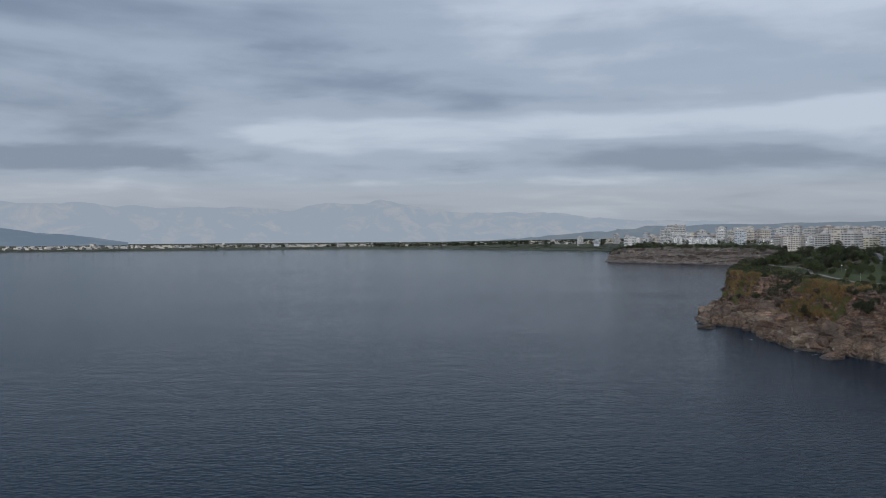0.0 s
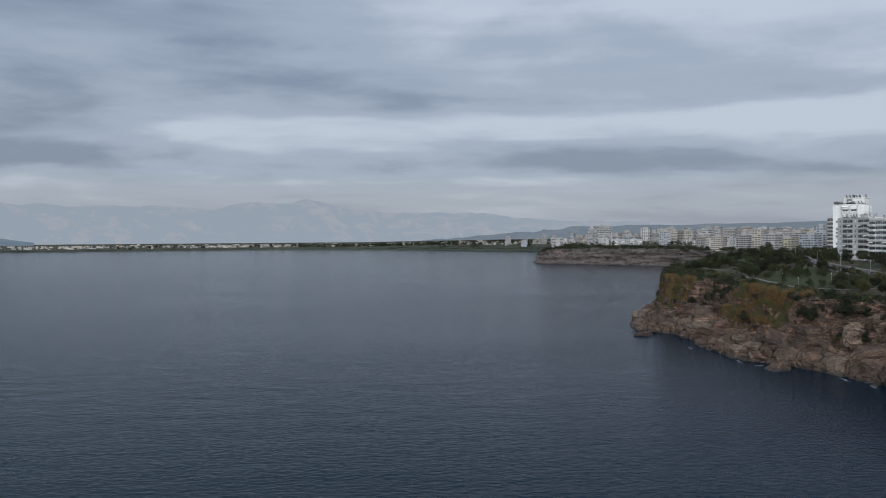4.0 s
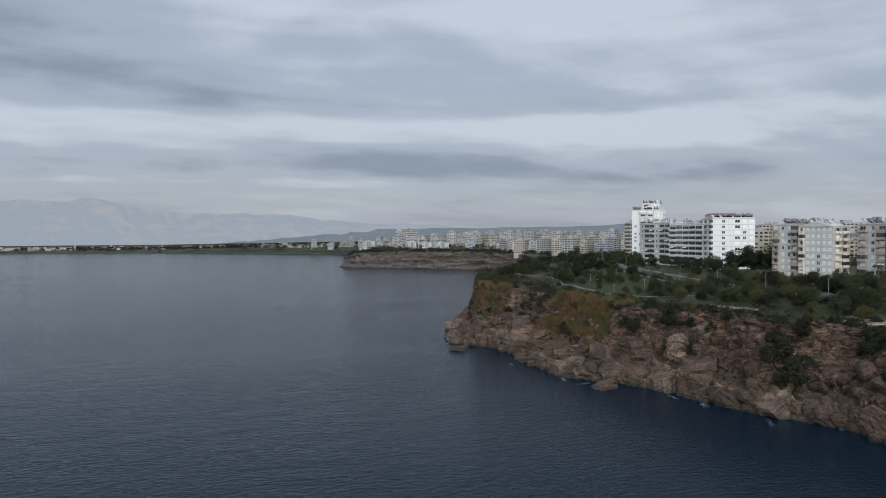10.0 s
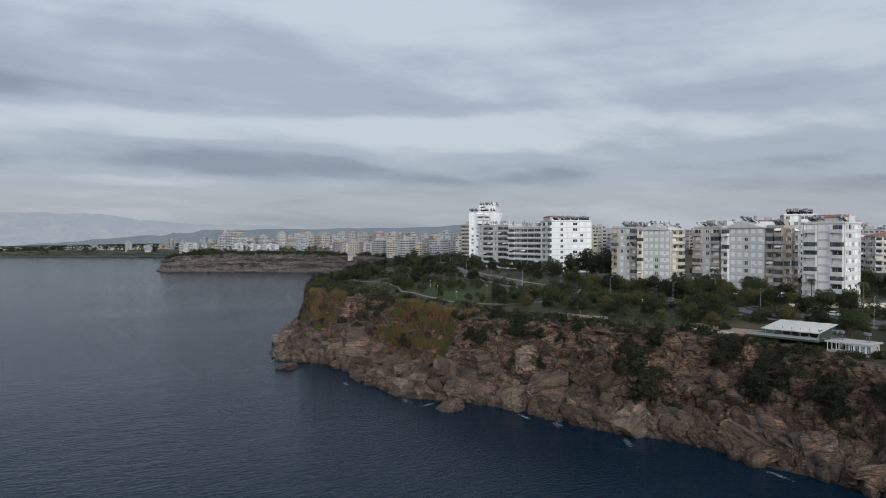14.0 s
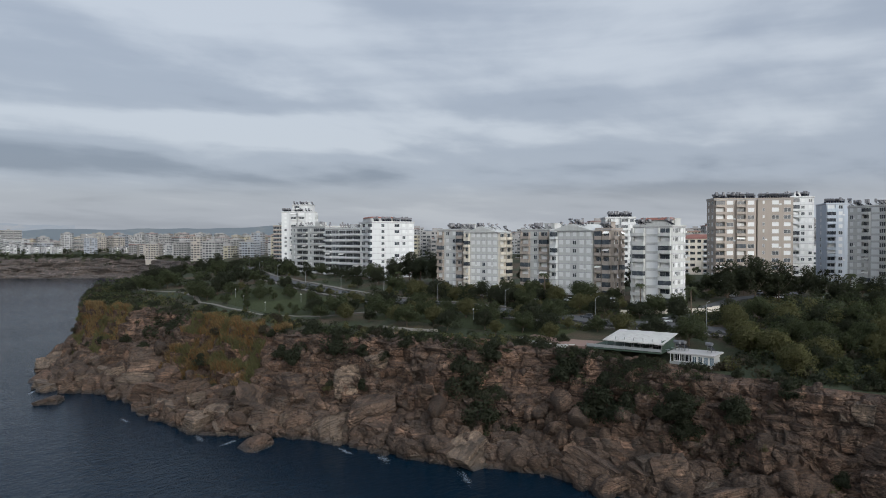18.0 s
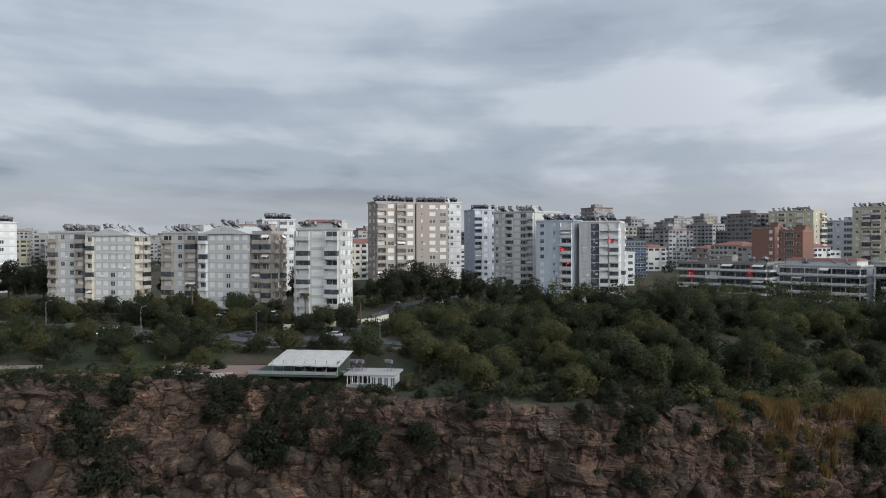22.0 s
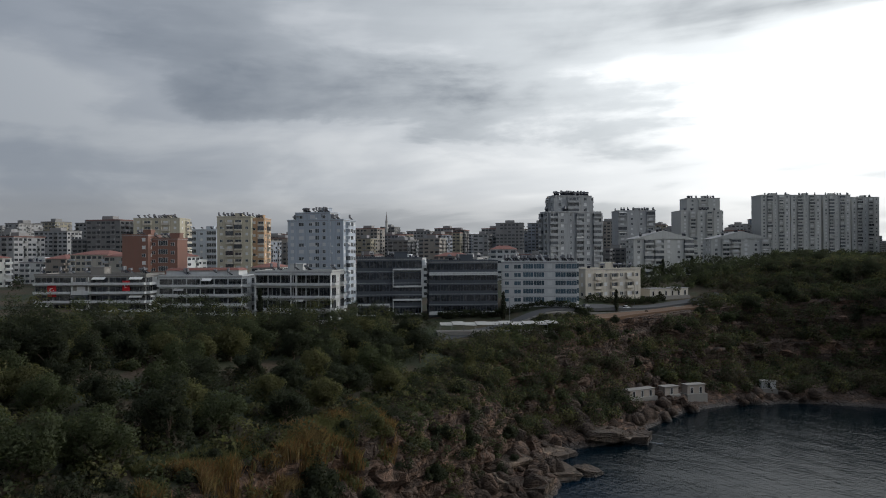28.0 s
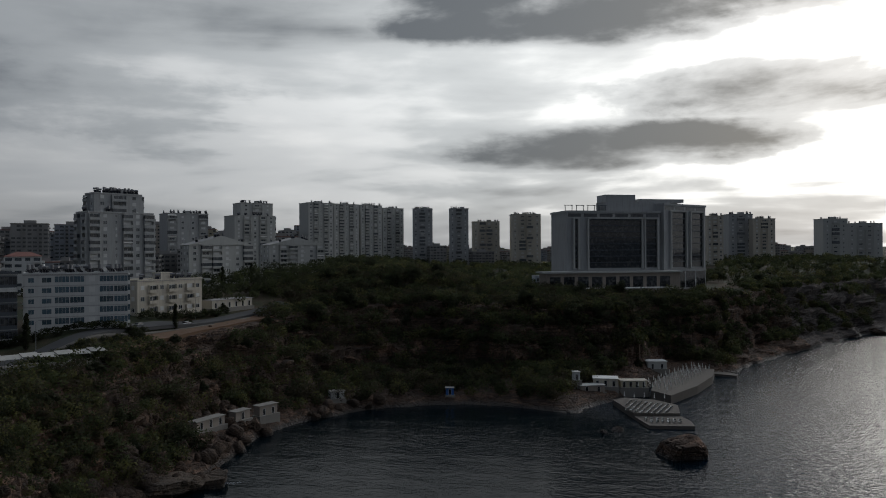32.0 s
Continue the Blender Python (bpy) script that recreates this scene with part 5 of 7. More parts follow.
apartment("white flats above the headland cliff", (421.0, 1302.6), (438.7, 1296.8), 22, 43.7, 6, HAZED_WALLS[0], "GwGw", heaters=2, group="blocks on the north headland")
apartment("white flats above the headland cliff", (439.3, 1286.0), (462.8, 1278.2), 22, 41.7, 6, HAZED_WALLS[0], "GwGw", heaters=2, group="blocks on the north headland")
apartment("white flats above the headland cliff", (461.3, 1268.2), (488.4, 1259.2), 22, 41.8, 6, HAZED_WALLS[0], "GwGw", heaters=2, group="blocks on the north headland")
apartment("white flats above the headland cliff", (538.9, 1210.9), (562.6, 1203.0), 22, 40.0, 6, HAZED_WALLS[1], "GwGw", heaters=2, group="blocks on the north headland")
apartment("white flats above the headland cliff", (532.5, 1107.7), (553.5, 1100.8), 22, 44.6, 6, HAZED_WALLS[2], "GwGw", heaters=2, group="blocks on the north headland")
apartment("white flats above the headland cliff", (553.5, 1100.8), (581.4, 1091.5), 22, 44.6, 6, HAZED_WALLS[1], "GwGw", heaters=2, group="blocks on the north headland")
apartment("white flats above the headland cliff", (598.9, 1117.3), (623.0, 1109.3), 22, 44.4, 6, HAZED_WALLS[4], "GwGw", heaters=2, group="blocks on the north headland")

# ---- the rest of the city: plain blocks standing in loose rows ----
FLOOR = 2.95


def window_rows(g, s, w, d, floors, seed, rng, at=None):
    """Window and balcony boxes on the four sides of a plain block."""
    start_g, start_s = len(g.v), len(s.v)
    for fl in range(floors):
        z = fl * FLOOR + 0.95
        for side in range(4):
            length, off = (w, d / 2) if side % 2 == 0 else (d, w / 2)
            n = max(2, int(length / 3.3))
            for k in range(n):
                x = -length / 2 + length * (k + 0.5) / n
                ww = length / n * (0.36 if (k + side) % 3 else 0.28)
                bal = (k * 7 + side * 3 + seed) % 3 == 0
                spans = lambda a, e: {0: (x - a, x + a, -off - e, -off + 0.05), 1: (off - 0.05, off + e, x - a, x + a), 2: (x - a, x + a, off - 0.05, off + e), 3: (-off - e, -off + 0.05, x - a, x + a)}[side]
                if rng.random() < 0.85:
                    g.box(*spans(ww, 0.06), z - (0.8 if bal else 0), z + 1.35)
                if bal:
                    s.box(*spans(ww * 1.35, 1.1), z - 1.05, z - 0.1)
    if at is not None:
        for m, i in ((g, start_g), (s, start_s)):
            m.v[i:] = [tuple(at @ Vector(p)) for p in m.v[i:]]


def city_block(label, w, d, floors, wall, style, seed):
    """A plain block at the origin: body, roof, windows, balconies and roof-top tanks."""
    rng = random.Random(seed)
    h = floors * FLOOR
    thing = tagged(new("apartment_block"), label, "building", "city blocks")
    b = Mesh()
    b.box(-w / 2, w / 2, -d / 2, d / 2, -7, h)
    part("wall", b, wall, thing)
    r = Mesh()
    if style == "tile":
        o, ridge = 0.6, 2.2
        p = [(-w / 2 - o, -d / 2 - o, h), (w / 2 + o, -d / 2 - o, h), (w / 2 + o, d / 2 + o, h), (-w / 2 - o, d / 2 + o, h), (-w / 5, 0, h + ridge), (w / 5, 0, h + ridge)]
        for q in ((0, 1, 5, 4), (1, 2, 5), (2, 3, 4, 5), (3, 0, 4), (3, 2, 1, 0)):
            r.face([p[k] for k in q])
        part("roof", r, TILE, thing)
    else:
        r.box(-w / 2 - 0.25, w / 2 + 0.25, -d / 2 - 0.25, d / 2 + 0.25, h, h + 0.8)
        part("roof", r, wall if seed % 2 else ROOF, thing)
        q = Mesh()
        q.box(-w / 6, w / 6, -d / 5, d / 5, h + 0.802, h + 3.2)
        part("stair_head", q, wall, thing)
        t = Mesh()
        for k in range(14):
            x, y = rng.uniform(-w / 2 + 1, w / 2 - 1), rng.uniform(-d / 2 + 1, d / 2 - 1)
            t.box(x - 0.5, x + 0.5, y - 0.4, y + 0.4, h + 0.75, h + rng.uniform(1.6, 2.8), k % 2)
        part("roof_plant", t, [STEEL, PANEL], thing)["kind"] = "stuff"
    g, s = Mesh(), Mesh()
    window_rows(g, s, w, d, floors, seed, rng)
    part("glazing", g, GLASS, thing)["kind"] = "stuff"
    part("balcony_field", s, wall if seed % 3 else WHITE, thing)["kind"] = "stuff"
    return thing


def build_city():
    rng = random.Random(5)
    walls = [WHITE, WHITE_OLD, CREAM, WHITE, GREY, WHITE_OLD, CREAM, BLUEGREY, WHITE, YELLOW, GREEN, WHITE_OLD, TAN, WHITE]
    names = ["white", "off-white", "cream", "white", "grey", "off-white", "cream", "blue-grey", "white", "yellow", "pale green", "off-white", "tan", "white"]
    tall = (5, 8, 6, 10, 7, 5, 9, 8, 6, 7, 6, 9, 5, 4)
    sizes = [(rng.uniform(15, 26), rng.uniform(12, 18)) for _ in walls]
    kinds = []
    for k, wall in enumerate(walls):
        style = "tile" if k in (2, 5, 8, 12) else "flat"
        kinds.append(city_block(f"{names[k]} {('', 'tile-roofed ')[style == 'tile']}block of flats with balconies", *sizes[k], tall[k], wall, style, k + 1))
    placed = []

    def clear(x, y, r):
        return all((x - a) ** 2 + (y - b) ** 2 > r * r for a, b in placed)

    for ob in scene.objects:
        if ob.parent is None and ob.name.startswith("apartment_block") and ob.location.length > 5:
            c = ob.matrix_world @ Vector((12, 9, 0))
            placed.append((c.x, c.y))
    first = dict.fromkeys(range(len(kinds)), True)
    body, glass, slabs = Mesh(), Mesh(), Mesh()
    tones = HAZED_WALLS

    def put(x, y, turn, pick, near):
        z = ground_z(x, y, None)
        if z is None or z < 12:
            return
        m = pose(x, y, z, 0, 0, turn)
        placed.append((x, y))
        if not near:
            w, d = sizes[pick]
            i = len(body.v)
            rows = tall[pick] + (4 if x > 540 and -750 < y < 200 else 0)
            h = rows * FLOOR
            body.box(-w / 2, w / 2, -d / 2, d / 2, -7, h, rng.choice((0, 0, 1, 1, 2, 3, 4, 5)))
            body.box(-w / 2 - 0.3, w / 2 + 0.3, -d / 2 - 0.3, d / 2 + 0.3, h, h + 0.7, rng.choice((1, 3, 6)))
            body.box(-w / 6, w / 6, -d / 5, d / 5, h + 0.7, h + 3.0, 1)
            body.v[i:] = [tuple(m @ Vector(p)) for p in body.v[i:]]
            window_rows(glass, slabs, w, d, rows, pick, rng, m)
        elif first[pick]:
            first[pick] = False
            kinds[pick].matrix_basis = m
        else:
            copy_thing(kinds[pick], m)

    tries = made = 0
    while made < 980 and tries < 26000:
        tries += 1
        bearing = rng.uniform(22, 172)
        dist = 330 + 1900 * rng.random() ** 1.6
        x, y = 60 + dist * math.sin(radians(bearing)), 100 + dist * math.cos(radians(bearing))
        if x < 395 + max(0, -y) * 0.12 or (y > 330 and x < 420 + (y - 330) * 0.12) or not clear(x, y, 24 if dist < 900 else 33):
            continue
        if -520 < y < -120 and x < 420:
            continue
        pick = rng.randrange(len(kinds))
        if x < 462 and -30 < y < 140:
            continue
        if dist < 600:
            pick = rng.choice((0, 5, 12, 13, 13, 2, 8))
        put(x, y, rng.choice((35, 125, 40, 130, 30)) + rng.uniform(-6, 6), pick, dist < 520)
        made += 1
    made = tries = 0
    while made < 300 and tries < 6000:
        tries += 1
        x, y = rng.uniform(400, 1500), rng.uniform(1090, 2300)
        if x < 430 + max(0, 1300 - y) * 0.7 or not clear(x, y, 34):
            continue
        put(x, y, rng.uniform(0, 90), rng.choice((0, 3, 8, 5, 1, 13)), False)
        made += 1
    made = tries = 0
    while made < 170 and tries < 5000:
        tries += 1
        y = rng.uniform(-1500, -600)
        x = rng.uniform(20 + (y + 600) * 0.3, 900)
        if not clear(x, y, 30):
            continue
        put(x, y, rng.choice((35, 125, 40, 130, 30)), rng.choice((0, 2, 5, 8, 9, 13)), False)
        made += 1
    made = tries = 0
    while made < 260 and tries < 5000:
        tries += 1
        x, y = rng.uniform(560, 1300), rng.uniform(-420, 520)
        if not clear(x, y, 25):
            continue
        put(x, y, rng.choice((35, 125, 40, 130, 30)) + rng.uniform(-6, 6), rng.choice((1, 3, 4, 6, 7, 9, 10, 11)), False)
        made += 1
    far = tagged(new("far_city"), "dense pale city of flats stretching to the hills", "city", kind="stuff")
    for name, m, mats in (("walls", body, tones), ("glazing", glass, GLASS), ("balcony_field", slabs, HAZED_WALLS[1])):
        part(name, m, mats, far)["kind"] = "stuff"
    for k, unused in first.items():
        if unused:
            put(700 + 40 * k, 300, 20, k, True)


build_city()


def build_far_shore():
    """Low pale towns on the far shore, too far to tell one house from the next."""
    rng = random.Random(9)
    m = Mesh()
    for k in range(800):
        if rng.random() < 0.6:
            bearing, dist = rng.uniform(-36, 10), rng.uniform(2700, 3300)
        else:
            bearing, dist = rng.uniform(7, 20), rng.uniform(2300, 3000)
        x, y = dist * math.sin(radians(bearing)), dist * math.cos(radians(bearing))
        z = ground_z(x, y, None)
        if z is None or z < 4.5:
            continue
        w, d, h = rng.uniform(6, 20), rng.uniform(8, 16), rng.uniform(3, 7) * (2.2 if rng.random() < 0.05 else 1)
        m.box(x - w / 2, x + w / 2, y - d / 2, y + d / 2, z - 3, z + h, rng.choice((0, 1, 1, 2, 2)))
    tagged(part("far_town", m, HAZED_WALLS[1:4]), "low pale houses of a town along the far shore", "town", kind="stuff")


build_far_shore()

# ---- trees and shrubs ----
def leaf_cloud(centres, per, size, seed, flat=0.8):
    """Corner points of small leaves gathered round clump centres (x, y, z, radius); per: leaves for each clump."""
    rng = np.random.default_rng(seed)
    c = np.repeat(np.array(centres, float), per, axis=0)
    n = len(c)
    d = rng.normal(size=(n, 3))
    d /= np.linalg.norm(d, axis=1)[:, None]
    r = c[:, 3] * rng.uniform(0.3, 1.0, n) ** 0.55
    at = c[:, :3] + d * r[:, None] * (1, 1, flat)
    u = rng.normal(size=(n, 3)) * (1, 1, 0.7)
    u /= np.linalg.norm(u, axis=1)[:, None]
    v = np.cross(u, rng.normal(size=(n, 3)))
    v /= np.linalg.norm(v, axis=1)[:, None] + 1e-9
    # every leaf turns its upper side outwards from its clump
    away = d + (0, 0, 0.35)
    v *= np.where(np.sum(np.cross(u, v) * away, axis=1) < 0, 1.0, -1.0)[:, None]
    s = (size * rng.uniform(0.6, 1.35, n))[:, None]
    corners = np.stack([at - u * s, at + v * s * 0.55, at + u * s, at - v * s * 0.55], 1).reshape(-1, 3)
    away = away + 0.35 * rng.normal(size=(n, 3))
    away /= np.linalg.norm(away, axis=1)[:, None]
    return corners, np.repeat(away, 4, axis=0)


def leaf_mesh(name, cloud, materials, slots=None):
    points, normals = cloud
    me = bpy.data.meshes.new(name)
    n = len(points) // 4
    me.vertices.add(4 * n), me.loops.add(4 * n), me.polygons.add(n)
    me.vertices.foreach_set("co", np.asarray(points, np.float32).ravel())
    me.loops.foreach_set("vertex_index", np.arange(4 * n, dtype=np.int32))
    me.polygons.foreach_set("loop_start", np.arange(0, 4 * n, 4, dtype=np.int32))
    me.polygons.foreach_set("use_smooth", np.ones(n, bool))
    for m in materials if isinstance(materials, list) else [materials]:
        me.materials.append(m)
    if slots is not None:
        me.polygons.foreach_set("material_index", np.asarray(slots, np.int32))
    me.update(calc_edges=True)
    soft = me.attributes.new("custom_normal", "FLOAT_VECTOR", "POINT")
    soft.data.foreach_set("vector", np.asarray(normals, np.float32).ravel())
    me.update()
    return me


def broadleaf(label, seed, height, width, leaf, per=380, stem=0.2):
    rng = random.Random(seed)
    thing = tagged(new("tree"), label, "tree", "trees on the plateau")
    t = Mesh()
    top = height * stem
    t.tube((0, 0, -0.5), (0.1, 0.05, top), 0.26, 0.17, 7)
    centres = []
    for k in range(18):
        a, f = 6.283 * k / 9 + rng.uniform(-0.4, 0.4), rng.uniform(0.05, 1.0)
        r = width / 2 * f * 0.78
        z = top + (height - top) * (0.12 + 0.72 * rng.random() * (1.15 - f * 0.6))
        c = (r * math.cos(a), r * math.sin(a), z)
        if k % 2:
            t.tube((0.1, 0.05, top * rng.uniform(0.75, 1.0)), c, 0.11, 0.03, 5)
        centres.append((*c, width * rng.uniform(0.14, 0.25)))
    part("trunk", t, BARK, thing)
    part("crown", leaf_mesh("crown", leaf_cloud(centres, per, 0.20, seed), leaf), None, thing)
    return thing


def cypress(label, seed, height):
    rng = random.Random(seed)
    thing = tagged(new("cypress"), label, "tree", "cypresses")
    t = Mesh()
    t.tube((0, 0, -0.4), (0, 0, height * 0.8), 0.16, 0.04, 6)
    part("trunk", t, BARK, thing)
    cs = [(rng.uniform(-0.15, 0.15), rng.uniform(-0.15, 0.15), height * (0.1 + 0.85 * k / 14), 0.95 * (1 - abs(k / 14 - 0.35)) + 0.1) for k in range(15)]
    part("crown", leaf_mesh("crown", leaf_cloud(cs, 80, 0.26, seed, 1.2), LEAF_DARK), None, thing)
    return thing


def palm(label, seed, height):
    rng = random.Random(seed)
    thing = tagged(new("palm"), label, "palm", "palms")
    t = Mesh()
    t.tube((0, 0, -0.4), (0.1, 0, height * 0.5), 0.24, 0.2, 8)
    t.tube((0.1, 0, height * 0.5), (0.2, 0.1, height), 0.2, 0.18, 8)
    part("trunk", t, BARK, thing)
    for k in range(18):
        m = Mesh()
        a, lift, length = 6.283 * k / 18 + rng.uniform(-0.15, 0.15), rng.uniform(0.1, 1.1), rng.uniform(1.9, 2.6)
        prev = None
        for i in range(7):
            f = i / 6
            r, z = length * f * (1 - 0.15 * f), height + lift * f * 1.6 - 1.9 * f * f
            c = Vector((0.2 + r * math.cos(a), 0.1 + r * math.sin(a), z))
            side = Vector((-math.sin(a), math.cos(a), 0)) * (0.42 * math.sin(math.pi * min(1, 0.15 + f * 0.85)) + 0.03)
            drop = Vector((0, 0, -0.18))
            if prev:
                pc, ps = prev
                m.face([pc, c, c + side + drop, pc + ps + drop])
                m.face([pc, pc - ps + drop, c - side + drop, c])
            prev = (c, side)
        part("frond", m, LEAF, thing)
    return thing


def bush_mesh(seed, leaf):
    rng = random.Random(seed)
    cs = []
    for k in range(12):
        a, f = rng.uniform(0, 6.283), rng.random()
        cs.append((0.36 * f * math.cos(a), 0.36 * f * math.sin(a), 0.10 + 0.34 * rng.random() * (1.2 - f), rng.uniform(0.12, 0.24)))
    return leaf_mesh("shrub", leaf_cloud(cs, 260, 0.027, seed), leaf)


BUSHES = [bush_mesh(1, LEAF_DARK), bush_mesh(2, LEAF_DARK), bush_mesh(3, LEAF_DARK), bush_mesh(4, LEAF_GREY), bush_mesh(5, LEAF_OLIVE)]
BUSH_WORDS = ["dark evergreen shrub clinging to the cliff", "green shrub on the cliff ledge", "dense dark shrub on the rock", "grey dry shrub on the cliff", "olive-green shrub on the slope"]
veg_rng = random.Random(12)


def bush(x, y, z, w, kind=None):
    k = veg_rng.randrange(3) if kind is None else kind
    ob = new("shrub", BUSHES[k])
    w *= 1.35
    ob.location, ob.rotation_euler = (x - 0.06 * w, y, z - 0.28 * w), (0, 0, veg_rng.uniform(0, 6.28))
    ob.scale = (w, w, w * veg_rng.uniform(0.9, 1.3))
    return tagged(ob, BUSH_WORDS[k], "shrub", "shrubs on the cliffs")


TREES = [
    broadleaf("dark green round-crowned tree on the plateau", 1, 8.5, 8.5, LEAF_DARK), broadleaf("broad green leafy tree on the plateau", 2, 9.0, 10.0, LEAF),
    broadleaf("olive-green spreading tree above the cliff", 3, 7.0, 8.5, LEAF_OLIVE), broadleaf("tall dark green tree on the plateau", 4, 11.0, 9.0, LEAF_DARK),
    broadleaf("small green leafy park tree", 5, 5.5, 5.5, LEAF, 170), broadleaf("yellowing olive tree in the park", 6, 6.0, 6.5, LEAF_OLIVE, 190),
    broadleaf("grey-brown half-bare tree on the slope", 7, 6.0, 6.5, LEAF_GREY, 110), broadleaf("wide dark evergreen carob tree", 8, 7.5, 11.5, LEAF_DARK, 330),
]
PALM_TALL, PALM_LOW = palm("tall fan palm with a bare trunk", 3, 8.0), palm("low fan palm by the street", 4, 4.5)
CYPRESS = cypress("slim dark green cypress tree", 5, 9.0)
used = set()


def plant(proto, x, y, scale=1.0):
    z = ground_z(x, y, None)
    if z is None or z < 1:
        return None
    m = pose(x, y, z, 0, 0, veg_rng.uniform(0, 360)) @ Matrix.Scale(scale, 4)
    if proto.name not in used:
        used.add(proto.name)
        proto.matrix_basis = m
        return proto
    ob = copy_thing(proto, pose(0, 0, 0))
    ob.matrix_basis = m
    return ob


OCCUPIED = []
for ob in list(scene.objects):
    if ob.parent is None and ob.name.startswith("apartment_block"):
        body = next(c for c in ob.children if c.name.startswith("wall"))
        xs, ys = [v.co.x for v in body.data.vertices], [v.co.y for v in body.data.vertices]
        OCCUPIED.append((ob.matrix_basis.inverted(), min(xs) - 2.5, max(xs) + 2.5, min(ys) - 2.5, max(ys) + 2.5, ob.location.x, ob.location.y))


def free(x, y):
    for inv, x0, x1, y0, y1, ox, oy in OCCUPIED:
        if abs(x - ox) < 60 and abs(y - oy) < 60:
            p = inv @ Vector((x, y, 0))
            if x0 < p.x < x1 and y0 < p.y < y1:
                return False
    return True


def grove(x0, x1, y0, y1, count, kinds, gap, inside=lambda x, y: True, scale=(0.7, 1.1)):
    done, tries = [], 0
    while len(done) < count and tries < count * 30:
        tries += 1
        x, y = veg_rng.uniform(x0, x1), veg_rng.uniform(y0, y1)
        if not inside(x, y) or not free(x, y) or any((x - a) ** 2 + (y - b) ** 2 < gap * gap for a, b in done):
            continue
        if plant(TREES[veg_rng.choice(kinds)], x, y, veg_rng.uniform(*scale)):
            done.append((x, y))
    return done


def road_x(y):
    """The middle of the coast road beside the park."""
    return lerp_table([(100, 262), (150, 256), (190, 244), (220, 238), (250, 234), (280, 236), (320, 241), (370, 250), (420, 262), (480, 290), (560, 330)], y)


def edge_x(y):
    """The cliff edge's x at a place along the coast."""
    pts = sorted((q[3], q[2]) for q in CLIFFS + CAPE[8:] + COVE[:6])
    return lerp_table(pts, y)


# the wood between the cliff and the blocks
grove(208, 300, 20, 178, 84, (0, 1, 3, 7, 1, 0, 2, 2), 5.8, lambda x, y: x > edge_x(y) + 9 and x > 214 + max(0, 60 - y) * 0.7)
# the belt below the tan tower and beside the pavilion
grove(206, 262, 132, 200, 38, (4, 2, 5, 1, 2, 0), 4.2, lambda x, y: x > edge_x(y) + 4 and not (y > 177 and x < 222))
grove(275, 330, 170, 250, 20, (0, 3, 4, 1), 6, lambda x, y: x > 292 or y < 205)
# the park
grove(204, 262, 205, 330, 70, (0, 1, 2, 4, 7, 5), 6.5, lambda x, y: x > edge_x(y) + 5 and not (195 < x < 226 and 186 < y < 226) and abs(x - road_x(y)) > 6, (0.6, 0.95))
grove(205, 292, 335, 480, 34, (0, 1, 7, 4, 3), 6, lambda x, y: x > edge_x(y) + 9 and not (200 < x < 240 and 330 < y < 402) and abs(x - road_x(y)) > 7)
grove(225, 300, 480, 620, 14, (0, 3, 7, 1), 8, lambda x, y: x > 243 + (y - 520) * 0.6)
grove(206, 246, 330, 402, 30, (4, 4, 5, 1), 6, lambda x, y: abs(x - road_x(y)) > 6, scale=(0.42, 0.8))
# a few trees standing above the scrub round the cove
grove(150, 320, -240, -120, 20, (0, 3, 7, 6), 11, lambda x, y: ground_z(x, y, 0) > 20 and not (112 < x < 192 and y < -238) and x < 300, (0.8, 1.1))
grove(60, 330, -420, -245, 14, (0, 3, 7), 13, lambda x, y: ground_z(x, y, 0) > 25 and not (95 < x < 215 and -320 < y < -200))
grove(256, 268, 222, 338, 24, (1, 4, 2, 5, 1), 4.5, lambda x, y: x > road_x(y) + 8 and x < 268 - 4 * (y < 232), (0.55, 0.95))
for x, y, s in [(284, 346, 1.4), (289, 353, 1.3), (281, 339, 1.2), (291, 340, 1.4), (286, 360, 1.1), (278, 352, 1.0), (288, 285, 1.5), (293, 283, 1.4), (285, 206, 1.3), (289, 199, 1.4), (297, 194, 1.3), (283, 330, 1.3), (312, 208, 1.3), (282, 236, 1.2), (300, 185, 1.2)]:
    plant(TREES[3], x, y, s)
for x, y in [(262, 262), (263, 244), (262, 226), (258, 208), (268, 340), (280, 352), (262, 290), (318, 186), (322, 160), (318, 150), (322, 178), (312, 168), (325, 128)]:
    plant(PALM_TALL if (x + y) % 3 else PALM_LOW, x, y, veg_rng.uniform(0.8, 1.1))
for x, y, s in [(310, -30, 1.15), (349, 48, 1.2), (352, -20, 0.9), (341, -170, 1.2), (347, -205, 1.2), (300, -82, 1.0)]:
    plant(CYPRESS, x, y, s)
bush(191.6, 239.3, 16.9, 10.0)
bush(189.6, 234.3, 11.0, 11.2)
bush(192.0, 242.3, 22.2, 7.2)
bush(197.2, 235.6, 24.9, 7.2)
bush(202.1, 214.9, 22.7, 6.2)
bush(202.7, 219.2, 24.3, 7.0)
bush(200.3, 205.7, 18.1, 8.1)
bush(197.8, 198.9, 15.6, 7.8)
bush(199.1, 209.5, 15.2, 6.8)
bush(196.6, 188.6, 17.2, 6.3)
bush(195.9, 185.2, 14.3, 6.3)
bush(195.1, 173.3, 18.5, 4.8)
bush(196.1, 174.7, 20.4, 4.9)
bush(204.4, 141.3, 25.3, 7.4)
bush(212.5, 150.5, 26.1, 6.5)
bush(188.3, 266.2, 21.8, 4.6)
bush(188.8, 298.7, 25.2, 8.7)
bush(187.1, 387.0, 18.6, 13.9)
bush(187.5, 417.1, 18.3, 10.1)
bush(189.0, 371.7, 21.5, 13.3)
bush(187.4, 284.9, 24.1, 9.8)
